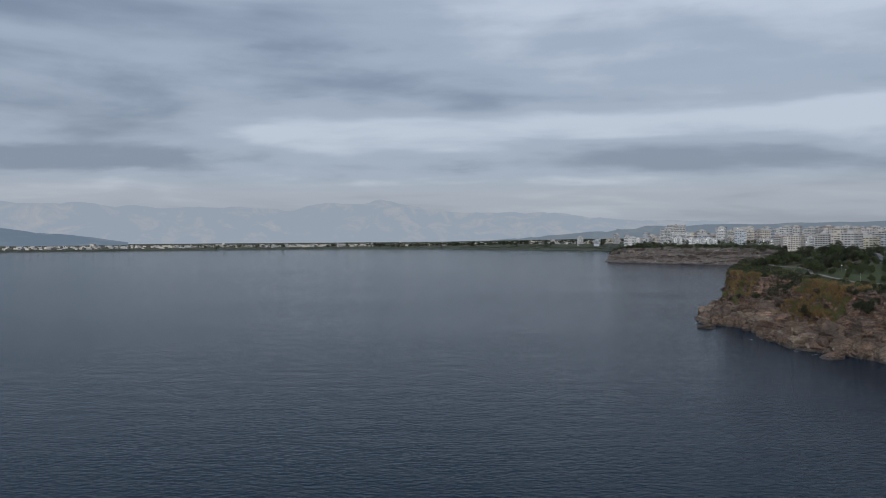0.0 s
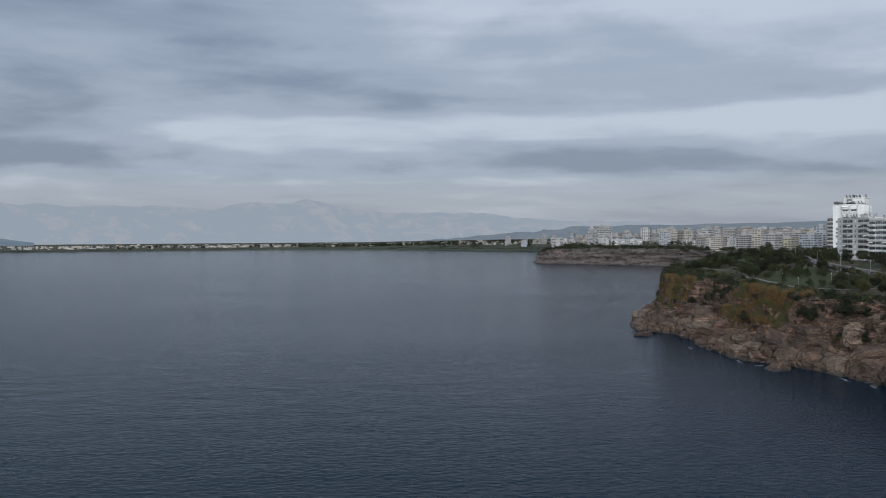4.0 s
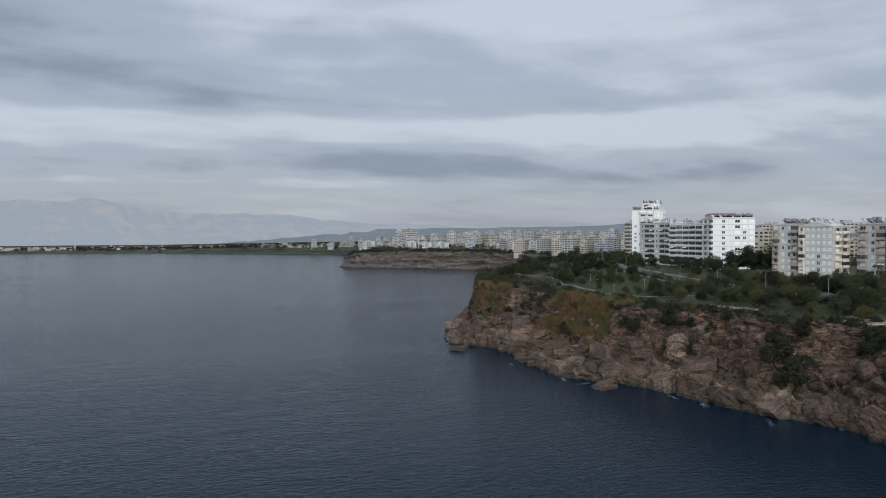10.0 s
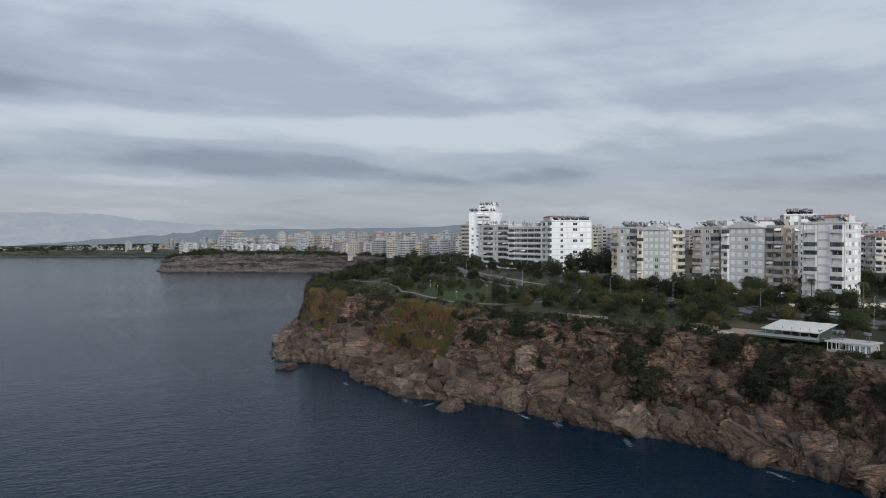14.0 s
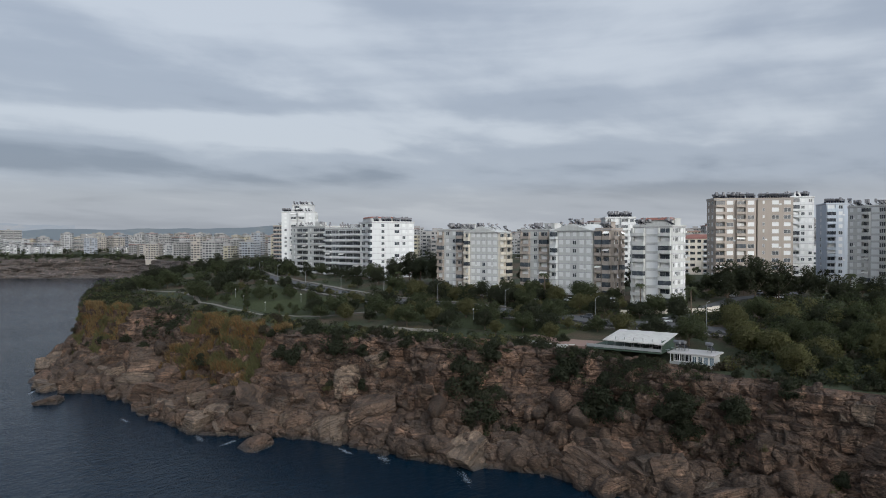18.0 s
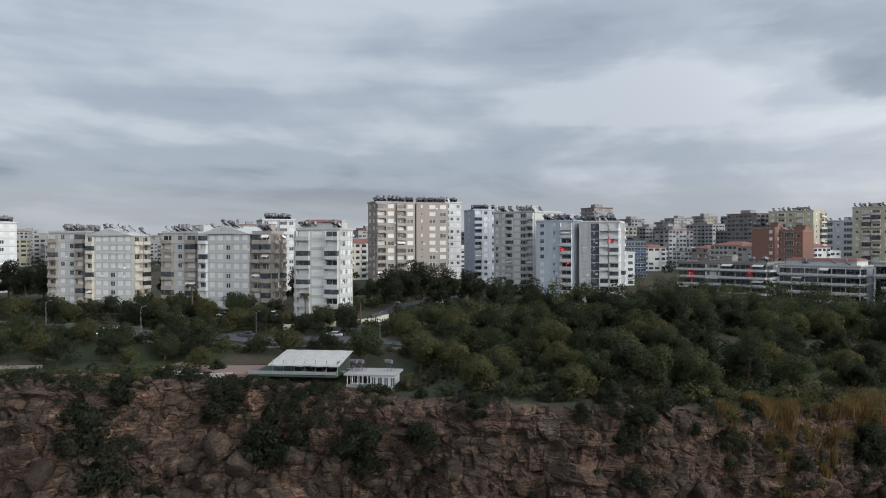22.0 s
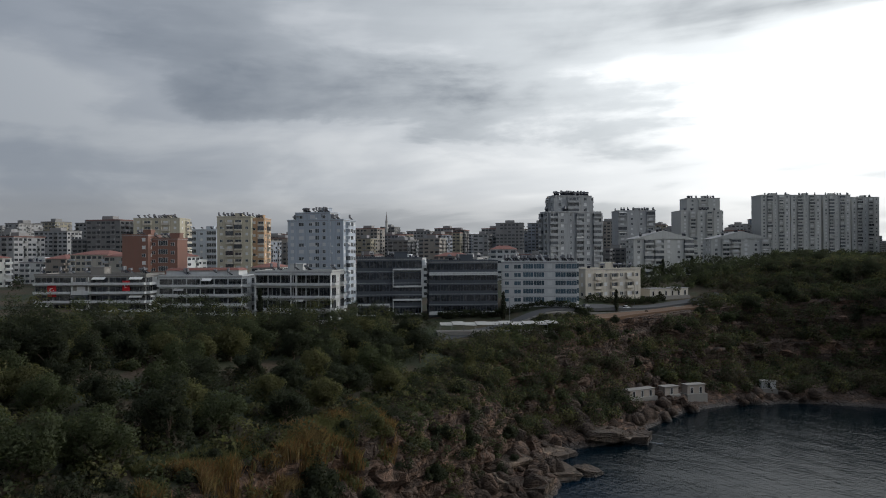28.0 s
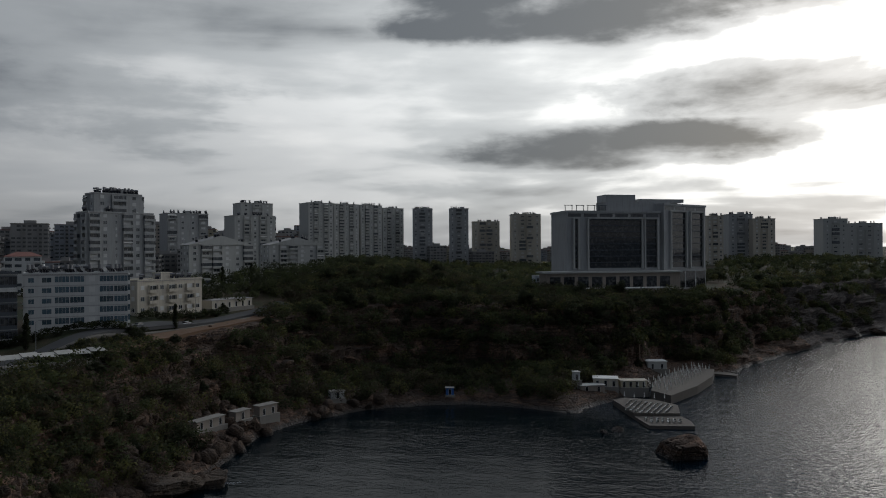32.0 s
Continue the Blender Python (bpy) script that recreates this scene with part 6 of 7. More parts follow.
bush(182.7, 297.3, 19.6, 8.5)
bush(202.3, 121.9, 20.5, 5.2)
bush(202.1, 121.0, 17.7, 5.2)
bush(198.3, 140.1, 20.2, 5.9)
bush(199.1, 138.2, 22.9, 4.9)
bush(203.9, 151.7, 25.3, 6.1)
bush(211.0, 97.5, 17.6, 6.9)
bush(198.7, 204.9, 14.6, 10.0)
bush(196.7, 186.9, 17.7, 8.2)
bush(201.2, 216.7, 21.7, 6.9)
bush(195.4, 173.9, 19.3, 4.0)
bush(212.7, 95.9, 19.2, 7.0)
bush(198.7, 164.9, 24.4, 4.9)
bush(206.3, 130.9, 25.2, 4.2)


def reed_bed(label, y0, y1, u0, u1, count, seed, gap=-0.25, tall=(1.2, 2.7)):
    """Dry cane and tall grass over a stretch of the slope, blade by blade, in drifts of brown, straw and green."""
    rng = random.Random(seed)
    rows = [q for q in stations() if y0 < q[3] < y1 and q[6] < 2]
    m = Mesh()
    while len(m.f) < 2 * count:
        wx, wy, ex, ey = rng.choice(rows)[:4]
        u = rng.uniform(u0, u1)
        x, y = wx + (ex - wx) * u + rng.uniform(-0.8, 0.8), wy + (ey - wy) * u + rng.uniform(-0.8, 0.8)
        drift = noise.noise((x / 7, y / 7, seed))
        edge = min(1.0, (y - y0) / 9, (y1 - y) / 9, (u - u0) * 7, (u1 - u) * 7)
        if noise.noise((x / 5 + 9, y / 5, seed)) < gap + 0.7 * (1 - edge):
            continue
        z = ground_z(x, y, 0)
        if z < 4:
            continue
        slot = 2 if drift + rng.gauss(0, 0.18) > 0.22 else (1 if drift + rng.gauss(0, 0.18) < 0.02 else 0)
        h, w, t = rng.uniform(*tall) * (1 + 0.5 * drift), rng.uniform(0.035, 0.085), rng.uniform(0, 3.14)
        dx, dy = w * math.cos(t), w * math.sin(t)
        lx, ly = rng.gauss(-0.25, 0.3) * h, rng.gauss(0.1, 0.3) * h
        a, b = (x + 0.45 * lx, y + 0.45 * ly, z + 0.65 * h), (x + lx, y + ly, z + h)
        m.face([(x - dx, y - dy, z - 0.3), (x + dx, y + dy, z - 0.3), (a[0] + dx, a[1] + dy, a[2]), (a[0] - dx, a[1] - dy, a[2])], slot)
        m.face([(a[0] - dx, a[1] - dy, a[2]), (a[0] + dx, a[1] + dy, a[2]), (b[0], b[1], b[2])], slot)
    tagged(part("reed_bed", m, [REED, LEAF_OLIVE, DRY_STRAW]), label, "reeds", kind="stuff")


reed_bed("golden-brown dry cane and olive grass on the cape slope", 309, 370, 0.48, 1.0, 24000, 41)
reed_bed("dry brown cane on the slope of the cape", 396, 440, 0.55, 0.98, 8000, 42)
reed_bed("dry orange-brown cane along the cliff top and ledges", 72, 124, 0.72, 1.5, 30000, 43, -0.22, (1.0, 2.3))


def scatter_shrubs():
    rng = random.Random(3)
    rows = stations()
    n = 0
    while n < 300:
        wx, wy, ex, ey, ez, _, step = rng.choice(rows)
        if step > 2.2 or wy > 500:
            continue
        south = ey < 60
        u = rng.choice((rng.uniform(0.98, 1.3), rng.uniform(0.45, 0.9)))
        if not south and u < 0.95 and rng.random() < 0.45:
            continue
        x, y = wx + (ex - wx) * u, wy + (ey - wy) * u
        if 185 < y < 222 and u > 0.9:
            continue
        z = ground_z(x, y, 0)
        if z < 4:
            continue
        bush(x, y, z + 0.6, rng.uniform(2.0, 5.0), rng.choice((0, 0, 1, 2, 3, 4)))
        n += 1


scatter_shrubs()


def scrub(name, label, sites, per, leaf, seed, mats, flat=0.75):
    """Undergrowth and close-grown trees that nobody could count, as one spread of leaves. sites: x, y, z, radius."""
    rng = np.random.default_rng(seed)
    points = leaf_cloud(sites, per, leaf, seed, flat)
    slots = np.repeat(rng.integers(0, len(mats), len(sites)), per)
    ob = new(name, leaf_mesh(name, points, mats, slots))
    return tagged(ob, label, "vegetation", kind="stuff")


def sites_in(x0, x1, y0, y1, count, r0, r1, inside, lift=0.5, seed=1, tall=0.0):
    rng = random.Random(seed)
    out, tries = [], 0
    while len(out) < count and tries < 20 * count:
        tries += 1
        x, y = rng.uniform(x0, x1), rng.uniform(y0, y1)
        if not free(x, y) or not inside(x, y):
            continue
        z = ground_z(x, y, 0)
        if z < 2.5:
            continue
        r = rng.uniform(r0, r1)
        out.append((x, y, z + r * lift + tall * rng.random(), r))
    return out


def hotel_ground(x, y):
    a, b = (x - 150) * -0.62 + (y + 290) * 0.78, (x - 150) * 0.78 + (y + 290) * 0.62
    return -40 < a < 34 and abs(b) < 62


def club_ground(x, y):
    """The cleared shore of the bathing club."""
    return 104 < x < 170 and -212 < y < -96 and x < 170 + (y + 130) * 0.35 and ground_z(x, y, 0) < 9


scrub("wood_canopy", "tall close-grown trees at the back of the clifftop wood", sites_in(240, 338, 16, 178, 420, 1.6, 3.0, lambda x, y: x > 240 + 0.25 * y * (y < 130) and (x < 300 or y < 135) and abs(x - road_x(y)) > 6, lift=0.8, seed=33, tall=7.0), 190, 0.23, 33, [LEAF_DARK, LEAF, LEAF_DARK, LEAF_OLIVE])
scrub("wood_undergrowth", "dense dark green undergrowth of the clifftop wood",
      sites_in(203, 338, 16, 182, 1350, 1.2, 2.8, lambda x, y: x > edge_x(y) + 1.5 and x > 202 + max(0, 70 - y) * 0.6 and (x < 300 or y < 135) and abs(x - road_x(y)) > 5, seed=2), 110, 0.34, 2, [LEAF_DARK, LEAF_DARK, LEAF, LEAF_OLIVE, LEAF_GREY])
CLIFF_SCRUB = [  # x, y, spread, clumps
    (192, 238, 6.0, 120), (189, 233, 5.0, 80), (194, 246, 3.5, 40), (203, 216, 3.0, 30), (200, 206, 5.0, 75), (198, 199, 5.0, 70), (197, 187, 4.5, 75), (195.5, 173, 2.8, 25),
    (188.5, 297, 4.5, 40), (187, 285, 4.0, 40), (190, 277, 3.0, 25), (187, 387, 6.0, 60), (188, 416, 6.0, 50), (190, 373, 6.0, 60), (198, 139, 3.5, 40), (202.5, 121, 3.5, 40),
    (211, 97, 4.0, 40), (203, 152, 3.0, 25), (196, 444, 6.0, 40), (201, 165, 3.0, 25), (206, 131, 3.0, 25), (186, 310, 3.0, 25), (205, 226, 3.0, 25), (203.5, 207, 2.5, 40), (204.5, 197, 2.5, 40), (206, 186, 2.2, 25), (203, 212, 2.5, 30), (193, 258, 2.5, 18),
]


def cliff_sites():
    rng = random.Random(15)
    out = []
    for x, y, spread, count in CLIFF_SCRUB:
        for k in range(count):
            a, b = x + rng.gauss(0, 0.55) * spread * 0.8, y + rng.gauss(0, 0.55) * spread * 1.3
            r = rng.uniform(0.7, 1.6)
            z = ground_z(a, b, 0)
            if z > 5:
                out.append((a, b, z + 0.35 * r, r))
    return out


scrub("cliff_scrub", "dark evergreen scrub hanging on the cliff ledges", cliff_sites(), 120, 0.17, 14, [LEAF_DARK, LEAF_DARK, LEAF, LEAF_DARK, LEAF_GREY])
scrub("park_shrubbery", "low dark shrubs along the park and cliff edge",
      sites_in(192, 262, 180, 480, 520, 0.8, 2.0, lambda x, y: (edge_x(y) + 0.5 < x < edge_x(y) + 9 or (x > 226 and y < 320)) and abs(x - road_x(y)) > 5 and not (195 < x < 232 and 180 < y < 224) and not (200 < x < 234 and 325 < y < 402), seed=3),
      90, 0.26, 3, [LEAF_DARK, LEAF, LEAF_OLIVE])
cove_sites = sites_in(100, 318, -250, 20, 2600, 1.8, 4.2, lambda x, y: ground_z(x, y, 0) > 2.6 and (x < 285 or y < -125) and not club_ground(x, y) and not (295 < x and y > -150), seed=4, tall=1.5)
south = [q for q in stations() if q[1] < -112 and q[0] < 190 and q[6] < 60]
bank = random.Random(21)
bank_sites = []
for k in range(1500):
    q = bank.choice(south)
    u = bank.uniform(0.22, 1.0) if bank.random() < 0.7 else bank.uniform(1.0, 1.5)
    x, y = q[0] + (q[2] - q[0]) * u + bank.uniform(-3, 3), q[1] + (q[3] - q[1]) * u + bank.uniform(-3, 3)
    z = ground_z(x, y, 0)
    if z > 5 and not hotel_ground(x, y) and not club_ground(x, y):
        r = bank.uniform(1.8, 3.8)
        bank_sites.append((x, y, z + 0.5 * r + bank.random(), r))
scrub("shore_wood", "dark trees covering the southern shore below the hotel", bank_sites, 130, 0.5, 23, [LEAF_DARK, LEAF, LEAF_GREY, LEAF_OLIVE, LEAF])
scrub("ridge_wood", "dark trees in front of the gabled blocks", sites_in(303, 350, -285, -112, 210, 2.0, 3.8, lambda x, y: True, lift=1.0, seed=24, tall=5.0), 140, 0.42, 25, [LEAF_DARK, LEAF, LEAF_DARK])
hedge = [((316, -34), (298, -64)), ((309, -74), (303.5, -114)), ((336, 16), (328, -8)), ((328, -14), (315, -34))]
hedge_sites = []
for (x0, y0), (x1, y1) in hedge:
    for k in range(45):
        t = k / 44
        x, y = x0 + (x1 - x0) * t + bank.uniform(-1.2, 0.6), y0 + (y1 - y0) * t
        hedge_sites.append((x, y, ground_z(x, y, 0) + 0.9 + bank.uniform(0, 1.6), bank.uniform(0.9, 1.8)))
cove_rim = [q for q in stations() if -12 < q[1] < 122 and q[6] < 2]
cove_edge = []
for k in range(950):
    q = bank.choice(cove_rim)
    u = bank.uniform(0.38, 1.35)
    x, y = q[0] + (q[2] - q[0]) * u, q[1] + (q[3] - q[1]) * u
    z = ground_z(x, y, 0)
    if z > 5 and (y < 74 or bank.random() < 0.35):
        r = bank.uniform(0.9, 2.3)
        cove_edge.append((x, y, z + 0.4 * r, r))
scrub("cove_edge_scrub", "dark green and brown scrub on the edge of the cove", cove_edge, 120, 0.24, 29, [LEAF_DARK, LEAF, LEAF_OLIVE, LEAF_GREY])
scrub("side_street_shrubs", "dark shrubs beside the side street", sites_in(248, 302, 180, 228, 150, 1.0, 2.0, lambda x, y: abs(y - (212 - (x - 240) * 0.12)) > 5 and abs(x - road_x(y)) > 6, seed=35, tall=1.5), 130, 0.24, 36, [LEAF_DARK, LEAF, LEAF_OLIVE])
scrub("promenade_scrub", "dark shrubs between the awnings and the promenade road", sites_in(280, 301, -62, 14, 190, 0.8, 1.7, lambda x, y: x > 281 + (y + 30) * 0.62 + 8 and x < 298, seed=71), 110, 0.24, 72, [LEAF_DARK, LEAF_OLIVE, LEAF_DARK])
scrub("promenade_hedge", "dark green hedge and shrubs in front of the blocks", hedge_sites, 130, 0.24, 27, [LEAF_DARK, LEAF, LEAF_DARK])
scrub("cove_scrub", "dark dense scrub and trees on the slopes of the cove", [q for q in cove_sites if not (250 < q[0] < 268 and -78 < q[1] < -38)], 150, 0.36, 4, [LEAF_DARK, LEAF, LEAF_GREY, LEAF_GREY, LEAF, LEAF_OLIVE])
scrub("hill_wood", "dark pine wood on the southern hill", sites_in(-60, 420, -700, -240, 1900, 2.0, 4.0, lambda x, y: not hotel_ground(x, y) and ground_z(x, y, 0) > 5 and not (x > 325 and y > -330), seed=5, tall=3.0), 120, 0.55, 5, [LEAF_DARK, LEAF, LEAF_OLIVE, LEAF])
scrub("street_trees", "green trees standing among the city blocks", sites_in(335, 1000, -420, 760, 620, 1.8, 3.6, lambda x, y: True, lift=1.0, seed=6, tall=2.0), 80, 0.6, 6, [LEAF_DARK, LEAF, LEAF_DARK])
scrub("north_wood", "dark green trees on the cape and bay shore", sites_in(205, 560, 440, 1100, 420, 1.8, 3.6, lambda x, y: ground_z(x, y, 0) > 22 and x < 330 + (y - 440) * 0.4 and abs(x - road_x(y)) > 6, seed=7, tall=1.5), 95, 0.55, 7, [LEAF_DARK, LEAF, LEAF_DARK])
scrub("headland_wood", "dark green trees above the headland cliff", sites_in(310, 900, 1100, 1700, 420, 2.5, 5.0, lambda x, y: ground_z(x, y, 0) > 20, lift=0.8, seed=8, tall=2.0), 50, 1.0, 8, [LEAF_DARK, LEAF])
cape_rim = [q for q in stations() if 395 < q[1] < 640 and q[6] < 13]
cape_rng = random.Random(61)
cape_sites = []
for k in range(520):
    q = cape_rng.choice(cape_rim)
    u = cape_rng.uniform(0.78, 2.4)
    x, y = q[0] + (q[2] - q[0]) * u, q[1] + (q[3] - q[1]) * u
    z = ground_z(x, y, 0)
    if z > 12 and abs(x - road_x(y)) > 5 and not (212 < x < 236 and y < 402):
        cape_sites.append((x, y, z + 0.5, cape_rng.uniform(0.9, 2.2)))
scrub("cape_scrub", "dark green scrub covering the top of the cape", cape_sites, 110, 0.26, 62, [LEAF_DARK, LEAF, LEAF_OLIVE, LEAF_DARK])
roadside = []
for k in range(150):
    y = cape_rng.uniform(205, 470)
    x = road_x(y) + cape_rng.choice((-8.5, -7.5, 9)) + cape_rng.uniform(-1.2, 1.2)
    r = cape_rng.uniform(1.0, 2.0)
    if free(x, y):
        roadside.append((x, y, ground_z(x, y, 0) + 0.7 * r + 1.6 * cape_rng.random(), r))
scrub("roadside_shrubs", "dark shrubs and young trees lining the coast road", roadside, 130, 0.25, 63, [LEAF_DARK, LEAF, LEAF_OLIVE])
headland = [q for q in stations() if 1050 < q[1] < 1420 and q[6] < 13]
rim = random.Random(6)
rim_sites = []
for k in range(420):
    q = rim.choice(headland)
    u = rim.uniform(0.75, 2.6)
    x, y = q[0] + (q[2] - q[0]) * u, q[1] + (q[3] - q[1]) * u
    z = ground_z(x, y, 0)
    if z > 12:
        rim_sites.append((x, y, z + 1.0, rim.uniform(1.8, 4.2)))
scrub("headland_scrub", "dark scrub along the rim of the headland", rim_sites, 60, 0.8, 10, [LEAF_DARK, LEAF, LEAF_DARK])
scrub("far_shore_wood", "dark belt of trees along the far shore", sites_in(-900, 700, 2200, 3000, 700, 4, 9, lambda x, y: ground_z(x, y, 0) > 4.5 and (x > -300 or (x * 7 % 3) < 0.7), lift=0.6, seed=9), 30, 2.4, 9, [LEAF_DARK, LEAF_DARK])

# ---- roads, paths, lawn ----
def ribbon(name, label, category, points, width, material, lift=0.06, kerb=0.0, kind="structure"):
    """A strip laid on the ground along a line, cut fine enough to follow it."""
    m = Mesh()
    line = []
    for (x0, y0), (x1, y1) in zip(points, points[1:]):
        n = max(1, int(math.hypot(x1 - x0, y1 - y0) / 3))
        line += [(x0 + (x1 - x0) * k / n, y0 + (y1 - y0) * k / n) for k in range(n)]
    line.append(points[-1])
    rows = []
    for i, (x, y) in enumerate(line):
        a, b = line[max(i - 1, 0)], line[min(i + 1, len(line) - 1)]
        d = Vector((b[0] - a[0], b[1] - a[1], 0)).normalized()
        s = Vector((-d.y, d.x, 0))
        row = []
        cols = 4 if width < 12 else 14
        for u in [2 * k / cols - 1 for k in range(cols + 1)]:
            q = Vector((x, y, 0)) + s * width / 2 * u
            row.append([q.x, q.y, ground_z(q.x, q.y)])
        rows.append(row)
    level = 0.6 if width < 12 else 0.0
    for r in rows:
        top = max(q[2] for q in r)
        for q in r:
            q[2] = level * top + (1 - level) * q[2] + lift
    for r0, r1 in zip(rows, rows[1:]):
        for k in range(cols):
            m.face([r0[k + 1], r0[k], r1[k], r1[k + 1]])
        for k, o in ((0, -1), (cols, 1)):
            drop = [(*r0[k][:2], r0[k][2] - 1.2), (*r1[k][:2], r1[k][2] - 1.2)]
            m.face([r0[k], drop[0], drop[1], r1[k]] if o < 0 else [r1[k], drop[1], drop[0], r0[k]])
    return tagged(part(name, m, material), label, category, kind=kind)


coast = [(road_x(y), y) for y in range(189, 560, 12)]
ribbon("road", "asphalt coast road beside the cliff park", "road", coast, 8.0, ASPHALT, 0.10)
ribbon("pavement", "paved walk along the coast road", "pavement", [(x - 6.2, y) for x, y in coast], 2.6, PAVING, 0.16)
ribbon("pavement_east", "paved walk in front of the blocks", "pavement", [(x + 6.0, y) for x, y in coast[6:]], 2.4, PAVING, 0.16)
ribbon("side_road", "asphalt side street between the blocks", "road", [(240, 212), (256, 208), (290, 206), (330, 196)], 5.0, ASPHALT, 0.12)
ribbon("cove_road", "asphalt promenade road above the cove", "road", [(300, 40), (297, 12), (303, -20), (304, -50), (303, -80), (300, -110), (296, -150)], 6.0, ASPHALT, 0.14)
ribbon("cove_verge", "bare red-brown earth verge above the cove", "ground", [(289, -38), (294, -60), (296, -85), (295, -108), (292, -128)], 9.0, SOIL, 0.08)
ribbon("cove_pavement", "pale kerbed walk above the cove", "pavement", [(299.5, -20), (300, -50), (299, -80), (296, -110), (291, -148)], 1.8, PAVING, 0.22)
ribbon("park_path", "pale paved path across the park lawn", "path", [(206, 395), (205, 380), (203.5, 360), (203, 345), (206, 330), (214, 318), (226, 300)], 1.7, PAVING, 0.14)
ribbon("park_path_loop", "curved paved path at the cape", "path", [(206, 395), (214, 412), (216, 430), (214, 455), (220, 480), (234, 492)], 2.0, PAVING, 0.14)
ribbon("lawn", "mown green lawn in the cliff park", "lawn", [(219, 326), (221, 345), (223, 365), (226, 385), (230, 402)], 30.0, GRASS, 0.07)
ribbon("lawn_south", "mown green lawn beside the coast road", "lawn", [(219, 228), (218, 250), (219, 275), (220, 300)], 16.0, GRASS, 0.07)
ribbon("terrace", "red-brown earth terrace at the cliff edge", "ground", [(199.5, 240), (197, 255), (195.5, 272)], 6.0, SOIL, 0.10)


# ---- cars, lamps, flags ----
def car(label, paint, length=4.3, width=1.75, van=False):
    thing = tagged(new("van" if van else "car"), label, "car", "parked cars")
    h = 1.05 if van else 0.78
    b = Mesh()
    a, w = length / 2, width / 2
    loft(b, [rect(-a, a, -w, w, 0.28), rect(-a - 0.04, a + 0.04, -w - 0.03, w + 0.03, 0.55), rect(-a + 0.05, a - 0.05, -w, w, h), rect(-a + 0.12, a - 0.14, -w + 0.06, w - 0.06, h + 0.04)], [0, 0, 0])
    part("body", b, paint, thing)
    c = Mesh()
    x0, x1 = (-a + 0.1, a - 0.9) if van else (-a + 0.75, a - 1.25)
    top = 2.0 if van else 1.42
    loft(c, [rect(x0, x1, -w + 0.08, w - 0.08, h), rect(x0 + 0.25, x1 - 0.45, -w + 0.2, w - 0.2, top - 0.1), rect(x0 + 0.28, x1 - 0.5, -w + 0.22, w - 0.22, top)], [1, 0])
    part("cabin", c, [paint, GLASS_DARK], thing)
    for x in (-a + 0.8, a - 0.85):
        for y in (-w + 0.02, w - 0.02):
            t = Mesh()
            t.tube((x, y - 0.1, 0.31), (x, y + 0.1, 0.31), 0.31, 0.31, 12)
            tyre = part("wheel", t, RUBBER, thing)
            rim = Mesh()
            rim.tube((x, y - 0.115, 0.31), (x, y + 0.115, 0.31), 0.19, 0.19, 8)
            part("rim", rim, STEEL, tyre)
    return thing


def lay(proto, spots):
    """Sets a thing at the first spot (x, y, turn) and copies of it at the others."""
    for k, (x, y, turn) in enumerate(spots):
        m = pose(x, y, ground_z(x, y) + 0.12, 0, 0, turn)
        if k:
            copy_thing(proto, m)
        else:
            proto.matrix_basis = m


lay(car("white panel van parked by the coast road", CAR_WHITE, 5.3, 1.95, True), [(231.5, 267, 95), (262, 236, 10)])
lay(car("white hatchback parked by the blocks", CAR_WHITE), [(240.5, 246, 88), (256, 275, 85), (259, 250, 80), (296, 208, 5), (306, 196, 150), (254, 262, 82), (303, -60, 92), (260, 300, 80)])
lay(car("dark saloon car parked by the kerb", CAR_DARK), [(238.6, 232, 93), (258, 262, 85), (310, 204, 0), (300, 199, 8), (262, 226, 85), (304, -68, 90), (236, 290, 86)])
lay(car("silver car parked by the kerb", CAR_SILVER), [(254, 282, 84), (316, 200, 170), (264, 214, 80), (302, -90, 88), (243, 210, 100), (266, 268, 175)])


def street_lamp(height=8.0):
    thing = tagged(new("street_lamp"), "grey steel street lamp with a curved arm", "lamp", "street lamps")
    p = Mesh()
    p.tube((0, 0, -0.3), (0, 0, height), 0.09, 0.055, 8)
    part("pole", p, METAL, thing)
    a = Mesh()
    for k in range(5):
        f0, f1 = k / 5, (k + 1) / 5
        a.tube((1.6 * f0, 0, height + 0.5 * math.sin(1.57 * f0)), (1.6 * f1, 0, height + 0.5 * math.sin(1.57 * f1)), 0.045, 0.04, 6)
    arm = part("arm", a, METAL, thing)
    h = Mesh()
    h.box(1.45, 2.1, -0.13, 0.13, height + 0.42, height + 0.54)
    part("lamp_head", h, STEEL, arm)
    return thing


lay(street_lamp(), [(road_x(y) - 5, y, 0) for y in range(196, 470, 30)] + [(306.5, -30, 180), (307, -65, 180), (305, -100, 180), (322, 186, 180), (296, 176, 0)])


def lawn_lamp():
    thing = tagged(new("park_lamp"), "short park lamp with a white globe", "lamp", "park lamps")
    p = Mesh()
    p.tube((0, 0, -0.3), (0, 0, 3.2), 0.07, 0.05, 7)
    part("pole", p, METAL, thing)
    bm = bmesh.new()
    bmesh.ops.create_icosphere(bm, subdivisions=2, radius=0.2, matrix=Matrix.Translation((0, 0, 3.35)))
    me = bpy.data.meshes.new("globe")
    bm.to_mesh(me), bm.free()
    me.materials.append(AWNING)
    part("globe", me, None, thing)
    return thing


lay(lawn_lamp(), [(208, 352, 0), (212, 372, 0), (220, 390, 0), (225, 352, 0), (214, 330, 0), (221, 262, 0), (222, 290, 0), (216, 240, 0)])


